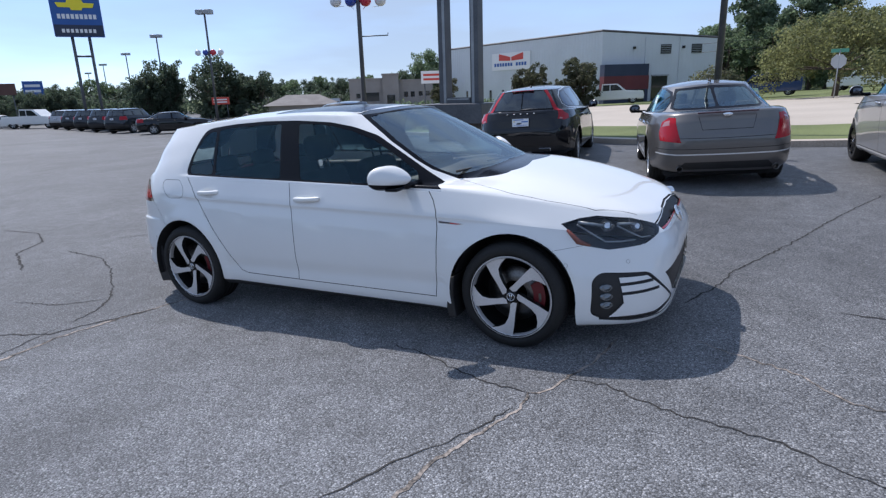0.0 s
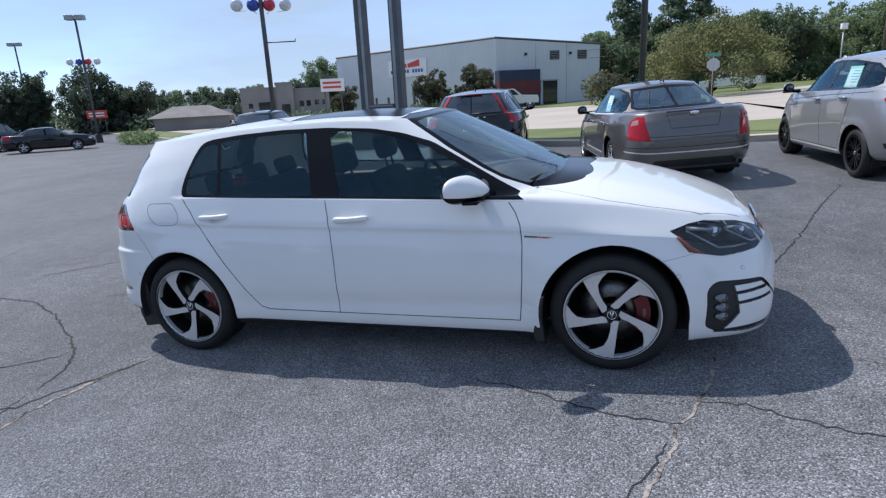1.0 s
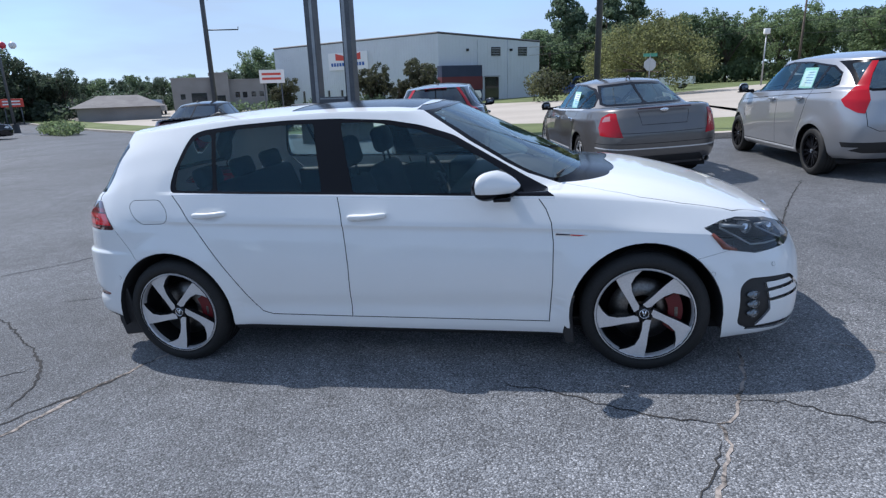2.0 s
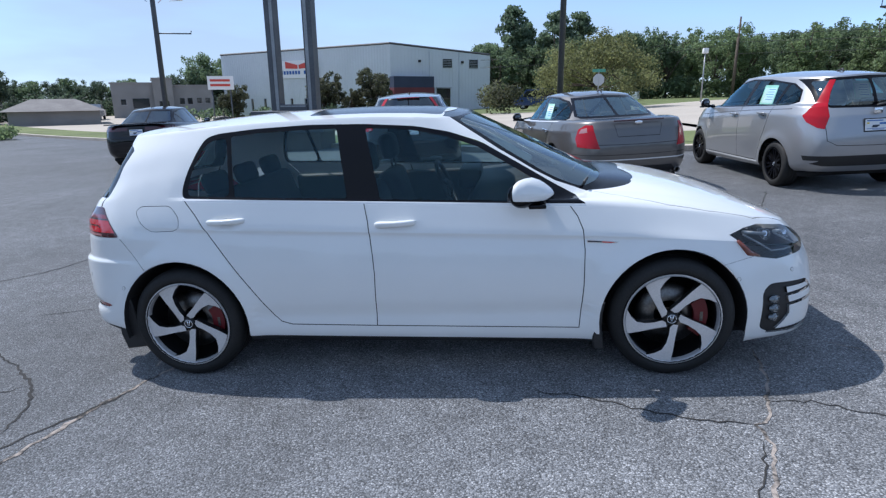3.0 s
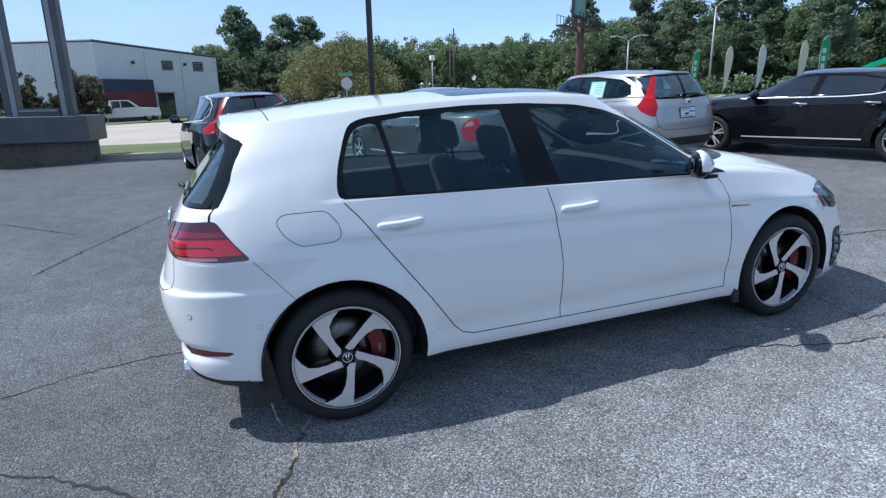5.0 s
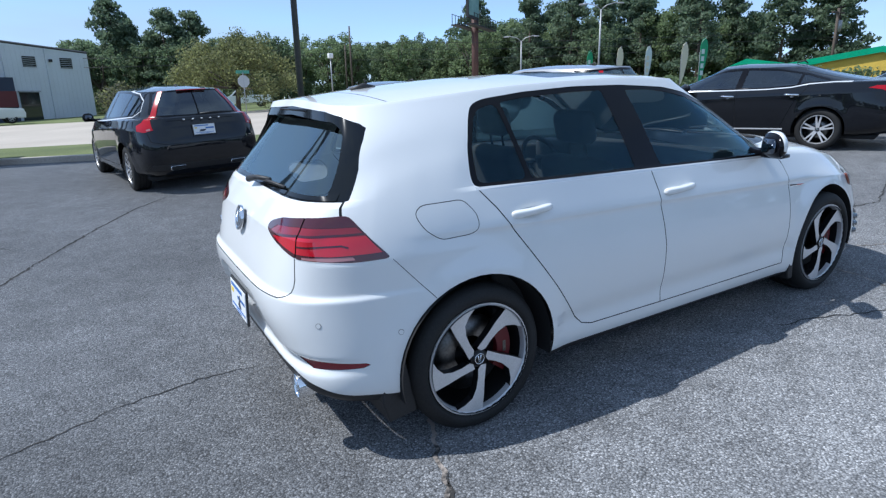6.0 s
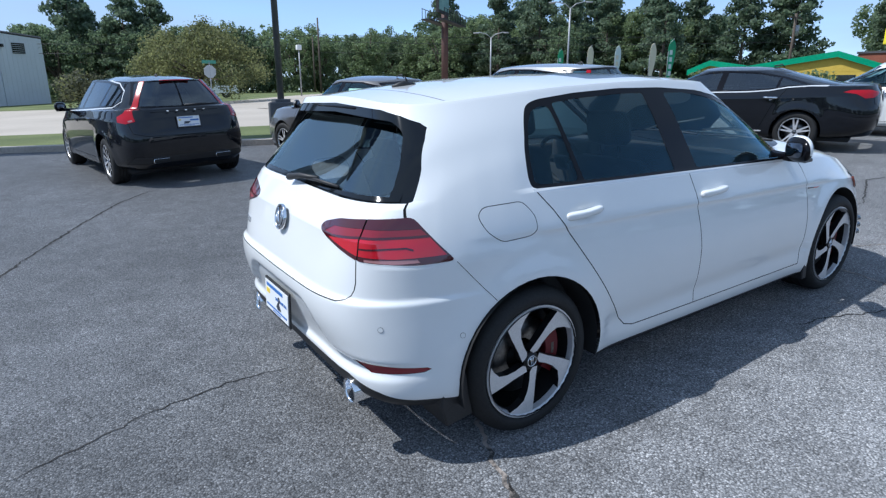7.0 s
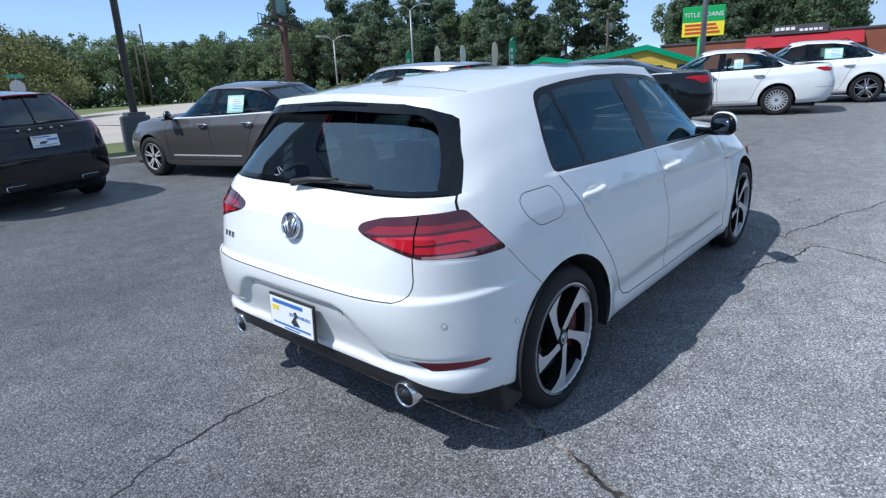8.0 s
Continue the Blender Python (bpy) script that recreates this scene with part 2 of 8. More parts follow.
def half_shell(levels, roof, arches, n=96, dense=1.0, bulge=(0.0, 0.05), shape=None, rows_low=(3, 6, 8, 8)):
    """The right half of a body, lofted from plan rings that lie one above the other: (front, rear, half width, front and rear squareness,
    height along x). roof: crown, drop. Returns points, triangles and smooth normals."""
    ref = np.linspace(0, math.pi, 4001)
    c, s = np.cos(ref), np.abs(np.sin(ref))
    xy = np.stack([2.1 * np.sign(c) * np.abs(c) ** 0.5, 0.88 * s ** 0.5], 1)
    run = np.r_[0, np.cumsum(np.linalg.norm(np.diff(xy, axis=0), axis=1))]
    th = np.interp(np.linspace(0, run[-1], n), run, ref)
    rings = []
    for xf, xr, w, nf, nr, z in levels:
        c, s = np.cos(th), np.abs(np.sin(th))
        ex = np.where(c >= 0, 2 / nf, 2 / nr)
        x = np.where(c >= 0, xf, xr) * np.sign(c) * np.abs(c) ** ex
        y = w * s ** ex
        y[0] = y[-1] = 0
        rings.append(np.stack([x, -y, curve(z)(x)], 1))
    rings = np.array(rings)
    crown, drop = roof
    top = rings[8]
    wtop = levels[8][2]
    top[:, 2] = curve(crown)(top[:, 0]) - drop * (top[:, 1] / wtop) ** 2

    def smooth_span(group, per):
        """Catmull-Rom through a group of rings."""
        out = []
        for k in range(len(group) - 1):
            p1, p2 = group[k], group[k + 1]
            p0 = group[k - 1] if k else 2 * p1 - p2
            p3 = group[k + 2] if k + 2 < len(group) else 2 * p2 - p1
            m = max(2, int(per[k] * dense))
            for t in np.arange(m) / m:
                out.append(0.5 * (2 * p1 + (p2 - p0) * t + (2 * p0 - 5 * p1 + 4 * p2 - p3) * t * t + (3 * p1 - p0 - 3 * p2 + p3) * t ** 3))
        return out

    rows = smooth_span(rings[0:5], rows_low)
    rows += smooth_span(rings[4:6], (5,))
    m = max(6, int(14 * dense))
    for t in np.arange(m) / m:                      # bonnet, cowl and rear deck
        p = rings[5] * (1 - t) + rings[6] * t
        far = np.linalg.norm(rings[6] - rings[5], axis=1)
        p[:, 2] += 4 * t * (1 - t) * np.clip(far - 0.12, 0, 1) * np.where(p[:, 0] > 0, bulge[1], bulge[0])
        rows.append(p)
    rows += smooth_span(rings[6:9], (7, 7))
    m = max(5, int(9 * dense))
    for t in np.arange(m + 1) / m:
        k = math.cos(t * math.pi / 2)
        p = top.copy()
        p[:, 1] *= k
        p[:, 2] = curve(crown)(p[:, 0]) - drop * (p[:, 1] / wtop) ** 2
        rows.append(p)
    P = np.array(rows)
    for ax, ra, hub in arches:
        d = np.hypot(P[..., 0] - ax, P[..., 2] - hub) - ra
        P[..., 1] -= 0.016 * np.exp(-(d / 0.07) ** 2) * (np.abs(P[..., 1]) > 0.5) * (P[..., 2] < 0.85)
    if shape is not None:
        shape(P)
    R, N = P.shape[:2]
    i, j = np.meshgrid(np.arange(R - 1), np.arange(N - 1), indexing="ij")
    a, b, c_, d_ = i * N + j, i * N + j + 1, (i + 1) * N + j + 1, (i + 1) * N + j
    tris = np.concatenate([np.stack([a, b, c_], -1).reshape(-1, 3), np.stack([a, c_, d_], -1).reshape(-1, 3)])
    V = P.reshape(-1, 3)
    area = np.linalg.norm(np.cross(V[tris[:, 1]] - V[tris[:, 0]], V[tris[:, 2]] - V[tris[:, 0]]), axis=1)
    tris = tris[area > 1e-8]
    nr = np.cross(V[tris[:, 1]] - V[tris[:, 0]], V[tris[:, 2]] - V[tris[:, 0]])
    VN = np.zeros_like(V)
    for k in range(3):
        np.add.at(VN, tris[:, k], nr)
    VN[np.abs(V[:, 1]) < 1e-4, 1] = 0
    VN /= np.linalg.norm(VN, axis=1, keepdims=True) + 1e-12
    if VN[np.argmin(V[:, 1]), 1] > 0:
        VN, tris = -VN, tris[:, ::-1]
    return V, tris, VN


VIEWS = {"side": (Vector((1, 0, 0)), Vector((0, 0, 1))), "end": (Vector((0, 1, 0)), Vector((0, 0, 1))), "top": (Vector((1, 0, 0)), Vector((0, 1, 0))),
         "front_corner": (Vector((0.7071, 0.7071, 0)), Vector((0, 0, 1))), "rear_corner": (Vector((0.7071, -0.7071, 0)), Vector((0, 0, 1)))}


def inside(poly, u, v):
    hit, n = False, len(poly)
    for k in range(n):
        (x0, y0), (x1, y1) = poly[k], poly[(k + 1) % n]
        if (y0 > v) != (y1 > v) and u < (x1 - x0) * (v - y0) / (y1 - y0) + x0:
            hit = not hit
    return hit


def stroke(line, width):
    """The outline of a line with a width."""
    p = [Vector(q) for q in line]
    left, right = [], []
    for k, q in enumerate(p):
        a, b = p[max(k - 1, 0)], p[min(k + 1, len(p) - 1)]
        d = (b - a).normalized()
        n = Vector((-d.y, d.x)) * width / 2
        left.append(tuple(q + n)), right.append(tuple(q - n))
    return left + right[::-1]


def rounded(poly, r=0.03, seg=4):
    """The outline with its corners rounded."""
    out, n = [], len(poly)
    for k in range(n):
        a, b, c = Vector(poly[k - 1]), Vector(poly[k]), Vector(poly[(k + 1) % n])
        ra, rc = min(r, (a - b).length * 0.45), min(r, (c - b).length * 0.45)
        p, q = b + (a - b).normalized() * ra, b + (c - b).normalized() * rc
        for i in range(seg + 1):
            t = i / seg
            out.append(tuple((1 - t) ** 2 * p + 2 * t * (1 - t) * b + t * t * q))
    return out


class Shell:
    """A half body whose faces are cut along outlines and told apart by a tag."""

    def __init__(self, V, tris, VN):
        self.V, self.T, self.N = V, tris, VN
        self.tree = BVHTree.FromPolygons([Vector(v) for v in V], [tuple(t) for t in tris.tolist()])
        self.bm = bmesh.new()
        vs = [self.bm.verts.new(v) for v in V.tolist()]
        self.tag = self.bm.faces.layers.int.new("tag")
        for t in tris.tolist():
            try:
                self.bm.faces.new([vs[k] for k in t])
            except ValueError:
                pass
        self.names = ["body"]

    def cut(self, name, view, poly, where=None, over=None):
        """Gives the faces inside the outline (seen in that view, and where where() allows it) the tag name."""
        U, W = VIEWS[view]
        if name not in self.names:
            self.names.append(name)
        index = self.names.index(name)
        allowed = None if over is None else {self.names.index(o) for o in over if o in self.names}
        us, ws = [p[0] for p in poly], [p[1] for p in poly]
        u0, u1, w0, w1 = min(us), max(us), min(ws), max(ws)
        tag = self.tag

        def near(f, a0, a1, b0, b1):
            us_, ws_ = [v.co.dot(U) for v in f.verts], [v.co.dot(W) for v in f.verts]
            return max(us_) >= a0 and min(us_) <= a1 and max(ws_) >= b0 and min(ws_) <= b1

        cand = [f for f in self.bm.faces if near(f, u0, u1, w0, w1) and (where is None or where(f.calc_center_median())) and (allowed is None or f[tag] in allowed)]
        n = len(poly)
        for k in range(n):
            p, q = poly[k], poly[(k + 1) % n]
            if abs(p[0] - q[0]) + abs(p[1] - q[1]) < 1e-6:
                continue
            box_ = (min(p[0], q[0]) - 1e-4, max(p[0], q[0]) + 1e-4, min(p[1], q[1]) - 1e-4, max(p[1], q[1]) + 1e-4)
            hit = [f for f in cand if f.is_valid and near(f, *box_)]
            if not hit:
                continue
            along = U * (q[0] - p[0]) + W * (q[1] - p[1])
            normal = along.cross(U.cross(W))
            rest = set(cand) - set(hit)
            geom = list({v for f in hit for v in f.verts}) + list({e for f in hit for e in f.edges}) + hit
            out = bmesh.ops.bisect_plane(self.bm, geom=geom, dist=1e-6, plane_co=U * p[0] + W * p[1], plane_no=normal)
            cand = [f for f in rest if f.is_valid] + [g for g in out["geom"] if isinstance(g, bmesh.types.BMFace) and g.is_valid]
            cand = list(dict.fromkeys(cand))
        for f in cand:
            c = f.calc_center_median()
            if (where is None or where(c)) and inside(poly, c.dot(U), c.dot(W)):
                f[tag] = index

    def normal(self, co):
        p, _, i, _ = self.tree.find_nearest(co)
        if p is None:
            return Vector((0, -1, 0))
        a, b, c = self.T[i]
        A, B, C = (Vector(self.V[k]) for k in (a, b, c))
        v0, v1, v2 = B - A, C - A, p - A
        d00, d01, d11, d20, d21 = v0.dot(v0), v0.dot(v1), v1.dot(v1), v2.dot(v0), v2.dot(v1)
        den = d00 * d11 - d01 * d01 or 1e-12
        v, w = (d11 * d20 - d01 * d21) / den, (d00 * d21 - d01 * d20) / den
        n = Vector(self.N[a]) * (1 - v - w) + Vector(self.N[b]) * v + Vector(self.N[c]) * w
        return n.normalized() if n.length > 1e-6 else Vector((0, 0, 1))

    def piece(self, tags, sides="both", sink=0.0, thick=0.0):
        """Points, faces and normals of the faces with these tags, on the right, the left or both sides; sunk under the surface, or given thickness."""
        idx = {self.names.index(t) for t in tags if t in self.names}
        fs = [f for f in self.bm.faces if f[self.tag] in idx]
        vid, co, no = {}, [], []
        for f in fs:
            for v in f.verts:
                if v not in vid:
                    vid[v] = len(co)
                    n = self.normal(v.co)
                    no.append(n), co.append(v.co - n * sink)
        faces = [[vid[v] for v in f.verts] for f in fs]
        if thick and co:
            edge = {}
            for f in faces:
                for a, b in zip(f, f[1:] + f[:1]):
                    edge[(a, b)] = edge.get((a, b), 0) + 1
            rim = [(a, b) for (a, b) in edge if (b, a) not in edge and not (abs(co[a].y) < 1e-4 and abs(co[b].y) < 1e-4)]
            k = len(co)
            back = [(c - n * thick) for c, n in zip(co, no)]
            front = faces
            faces = front + [[k + v for v in f[::-1]] for f in front] + [[b, a, k + a, k + b] for a, b in rim]
            co, no = co + back, no + [-n for n in no]
            self.flat_from = len(front) * 2
        out_c, out_n, out_f = [], [], []
        for sgn in {"both": (1, -1), "right": (1,), "left": (-1,)}[sides]:
            k = len(out_c)
            out_c += [Vector((c.x, c.y * sgn, c.z)) for c in co]
            out_n += [Vector((n.x, n.y * sgn, n.z)) for n in no]
            out_f += [[k + v for v in (f if sgn > 0 else f[::-1])] for f in faces]
        return out_c, out_f, out_n

    def part(self, name, tags, material, parent, label="", sides="both", sink=0.0, thick=0.0):
        co, faces, no = self.piece(tags, sides, sink, thick)
        if not faces:
            return None
        me = bpy.data.meshes.new(name)
        me.from_pydata(co, [], faces)
        me.polygons.foreach_set("use_smooth", [True] * len(me.polygons))
        me.materials.append(material)
        if not thick:
            me.normals_split_custom_set_from_vertices([tuple(n) for n in no])
        else:
            # the rim keeps its own flat normals
            loops = []
            for p in me.polygons:
                rim = len({round((Vector(co[v]) - Vector(co[p.vertices[0]])).length, 6) for v in p.vertices}) and p.normal.dot(no[p.vertices[0]]) < 0.3
                loops += [tuple(p.normal) if rim else tuple(no[v]) for v in p.vertices]
            me.normals_split_custom_set(loops)
        ob = new(name, me)
        ob.parent = parent
        if label:
            ob["label"] = label
        return ob


def circle(x, z, r, a0=0, a1=360, n=28):
    return [(x + r * math.cos(radians(a0 + (a1 - a0) * k / n)), z + r * math.sin(radians(a0 + (a1 - a0) * k / n))) for k in range(n + 1)]


def arch(x, z, r):
    """A wheel opening: a half round with its sides drawn down."""
    return circle(x, z, r, -8, 188, 26) + [(x - r * 1.0, 0.0), (x + r * 1.0, 0.0)]


def polar(points):
    """Outline points given as angle from the top, clockwise, and radius."""
    return [(q * math.sin(radians(a)), q * math.cos(radians(a))) for a, q in points]


BLADE = polar([(-60, 0.20), (-28, 0.42), (-20, 0.70), (-16, 0.950), (-5, 0.950), (6, 0.950), (17, 0.950), (8, 0.84), (-1, 0.72), (-6, 0.55), (-9, 0.36), (-8, 0.20), (-30, 0.14)])
TWIN = [(-0.10, 0.14), (0.10, 0.14), (0.20, 0.94), (0.10, 0.955), (0.02, 0.45), (-0.02, 0.45), (-0.10, 0.955), (-0.20, 0.94)]


def wheel(parent, m, r, rim_r, spokes=5, outline=TWIN, face=None, flank=None, caliper=False, width=0.21, turn=0.0):
    """A wheel that faces -y, with its middle at the pose m."""
    face, flank = face or ALLOY, flank or DARK_ALLOY
    bm = bmesh.new()
    lathe(bm, [(rim_r * 0.97, -0.02), (rim_r * 0.93, 0.03), (rim_r * 0.92, width - 0.02), (rim_r * 0.55, width - 0.02), (0.05, width - 0.03)], 36)
    hub = part("wheel", bm, flank, parent)
    hub.matrix_local = m
    w = width
    bm = bmesh.new()
    lathe(bm, [(rim_r * 0.985, 0.0), (rim_r + 0.012, -0.016), (rim_r + 0.02, -0.02), (r - 0.035, -0.017), (r - 0.016, -0.006), (r - 0.004, 0.012), (r, 0.03), (r, 0.060), (r - 0.006, 0.064), (r - 0.006, 0.070), (r, 0.074), (r, 0.100), (r - 0.006, 0.104), (r - 0.006, 0.112), (r, 0.116), (r, 0.140), (r - 0.006, 0.144), (r - 0.006, 0.150), (r, 0.154), (r, w - 0.03), (r - 0.012, w - 0.01), (r - 0.04, w + 0.012), (rim_r, w)], 56)
    part("tyre", bm, RUBBER, hub)
    bm = bmesh.new()
    lathe(bm, [(rim_r * 1.0, -0.006), (rim_r * 1.0, -0.013), (rim_r * 0.965, -0.013), (rim_r * 0.945, -0.004), (rim_r * 0.93, 0.02)], 56)
    for k in range(spokes):
        prism(bm, [(t * rim_r, q * rim_r) for t, q in outline], -0.006, 0.03, 0, 1, pose(0, 0, 0, 0, turn + 360 / spokes * k, 0))
    for v in bm.verts:
        q = math.hypot(v.co.x, v.co.z) / rim_r
        if q < 0.9:
            v.co.y += 0.012 * (1 - q)
    lathe(bm, [(0.001, 0.006), (rim_r * 0.16, 0.006), (rim_r * 0.17, 0.03)], 24, mi=1)
    part("rim", bm, [face, flank], hub, smooth=False)
    bm = bmesh.new()
    lathe(bm, [(0.001, 0.0), (rim_r * 0.13, 0.0), (rim_r * 0.14, 0.012)], 24)
    for a in (-1, 1):
        prism(bm, [(a * 0.004, 0.016), (a * 0.011, 0.016), (a * 0.004, -0.012), (0, -0.012)], -0.002, 0.0, 1)
    lathe(bm, [(0.024, 0.0), (0.024, -0.0025), (0.021, -0.0025), (0.021, 0.0)], 24, mi=1)
    part("hub_cap", bm, [flank, CHROME], hub)
    bm = bmesh.new()
    lathe(bm, [(rim_r * 0.3, 0.075), (rim_r * 0.68, 0.075), (rim_r * 0.68, 0.098), (rim_r * 0.3, 0.098)], 40)
    part("brake_disc", bm, STEEL, hub)
    if caliper:
        bm = bmesh.new()
        ring = circle(0, 0, rim_r * 0.78, -38, 32, 10) + circle(0, 0, rim_r * 0.50, 32, -38, 10)
        prism(bm, ring, 0.045, 0.12)
        prism(bm, [(rim_r * 0.62, -0.03), (rim_r * 0.68, -0.03), (rim_r * 0.68, 0.02), (rim_r * 0.62, 0.02)], 0.043, 0.05, 1)
        part("brake_caliper", bm, [CALIPER_RED, STEEL], hub, "red brake caliper", smooth=False)
    return hub


def seat(parent, x, y, name="seat"):
    bm = bmesh.new()
    box(bm, x - 0.05, x + 0.45, y - 0.24, y + 0.24, 0.28, 0.48, 0.05, None, 3)
    box(bm, -0.07, 0.07, y - 0.24, y + 0.24, 0, 0.58, 0.06, pose(x - 0.06, 0, 0.44, 0, -16, 0), 3)
    box(bm, -0.05, 0.05, y - 0.13, y + 0.13, 0.64, 0.82, 0.045, pose(x - 0.06, 0, 0.44, 0, -12, 0), 3)
    for s in (-0.06, 0.06):
        tube(bm, [(x - 0.18, y + s, 0.98), (x - 0.20, y + s, 1.08)], 0.008, 6)
    return part(name, bm, FABRIC, parent)


def cabin(parent, spec):
    """Seats, dashboard and steering wheel, seen through the glass."""
    fx, rx, w, belt = spec["front_seat"], spec["rear_seat"], spec["cabin_w"], spec["belt"]
    for y in (-0.36, 0.36):
        seat(parent, fx, y)
    bm = bmesh.new()
    box(bm, rx - 0.1, rx + 0.45, -w + 0.06, w - 0.06, 0.30, 0.50, 0.06, None, 3)
    box(bm, -0.08, 0.08, -w + 0.06, w - 0.06, 0, 0.56, 0.06, pose(rx - 0.1, 0, 0.46, 0, -18, 0), 3)
    for y in (-0.42, 0, 0.42):
        box(bm, -0.04, 0.04, y - 0.12, y + 0.12, 0.55, 0.68, 0.035, pose(rx - 0.1, 0, 0.46, 0, -16, 0), 3)
    part("rear_bench", bm, FABRIC, parent)
    bm = bmesh.new()
    dx = spec["dash"]
    prism(bm, [(dx - 0.42, 0.45), (dx - 0.40, 0.78), (dx - 0.30, belt - 0.01), (dx, belt + 0.01), (dx + 0.25, belt - 0.04), (dx + 0.25, 0.4)], -w + 0.02, w - 0.02)
    box(bm, dx - 0.46, dx - 0.30, 0.20, 0.56, belt - 0.10, belt + 0.035, 0.03)
    part("dashboard", bm, CABIN, parent)
    bm = bmesh.new()
    ring = [(0.185 * math.cos(a), 0, 0.185 * math.sin(a)) for a in (2 * math.pi * k / 28 for k in range(28))]
    tube(bm, ring, 0.016, 8, True)
    for a in (0, 180, 270):
        tube(bm, [(0.05 * math.cos(radians(a)), 0, 0.05 * math.sin(radians(a))), (0.18 * math.cos(radians(a)), 0, 0.18 * math.sin(radians(a)))], 0.014, 6)
    box(bm, -0.06, 0.06, -0.02, 0.02, -0.06, 0.05, 0.02)
    part("steering_wheel", bm, CABIN, parent).matrix_local = pose(dx - 0.55, 0.36, belt - 0.10, -22, 0, 90)
    bm = bmesh.new()
    box(bm, -1.4 + spec.get("floor_x", 0), dx + 0.1, -w, w, 0.22, 0.28)
    part("cabin_floor", bm, CABIN, parent)


# white hatchback: plan rings from sill to roof, (front, rear, half width, squareness front and rear, height along x)
HATCH = dict(
    levels=[
        (2.090, 1.94, 0.845, 5.6, 8.0, [(-1.97, 0.245), (-1.5, 0.235), (-0.9, 0.212), (0.9, 0.185), (1.6, 0.165), (2.13, 0.165)]),
        (2.135, 2.00, 0.876, 5.8, 8.2, [(-2.03, 0.315), (-1.5, 0.295), (-0.9, 0.268), (0.9, 0.24), (1.6, 0.205), (2.17, 0.205)]),
        (2.150, 2.028, 0.888, 5.6, 6.8, [(-2.06, 0.45), (0, 0.42), (2.19, 0.36)]),
        (2.158, 2.052, 0.890, 4.6, 5.6, [(-2.08, 0.645), (-1.2, 0.63), (0, 0.60), (1.3, 0.56), (2.19, 0.52)]),
        (2.112, 1.988, 0.860, 4.6, 6.8, [(-2.01, 0.90), (-1.6, 0.885), (-1.0, 0.85), (0, 0.812), (0.7, 0.782), (1.4, 0.735), (1.9, 0.665), (2.14, 0.63)]),
        (2.050, 1.930, 0.806, 3.7, 6.8, [(-1.94, 1.000), (-1.25, 1.008), (0, 0.957), (0.88, 0.912), (1.3, 0.872), (1.7, 0.806), (1.95, 0.75), (2.06, 0.715)]),
        (1.04, 1.90, 0.790, 3.6, 6.7, [(-1.9, 1.03), (-1.25, 1.026), (0, 0.977), (0.7, 0.942), (0.9, 0.952), (1.04, 1.0)]),
        (0.66, 1.765, 0.696, 3.2, 9.0, [(-1.77, 1.20), (-1.25, 1.21), (0, 1.20), (0.5, 1.175), (0.66, 1.19)]),
        (0.27, 1.700, 0.592, 3.0, 8.0, [(-1.6, 1.35), (0.3, 1.39)]),
    ],
    roof=([(-1.71, 1.372), (-1.3, 1.408), (-0.9, 1.430), (-0.4, 1.437), (-0.1, 1.430), (0.15, 1.408), (0.3, 1.382)], 0.040),
    arches=((1.3155, 0.372, 0.318), (-1.3155, 0.372, 0.318)),
    belt=0.95, front_seat=-0.12, rear_seat=-0.98, cabin_w=0.70, dash=0.62)
DLO = [(-1.263, 1.018), (-1.272, 1.06), (-1.252, 1.15), (-1.20, 1.272), (-1.165, 1.326), (-1.10, 1.345), (-0.88, 1.362), (-0.58, 1.370), (-0.28, 1.362), (0.01, 1.338),
       (0.185, 1.302), (0.356, 1.240), (0.575, 1.108), (0.736, 1.01), (0.892, 0.922), (0.86, 0.918)]


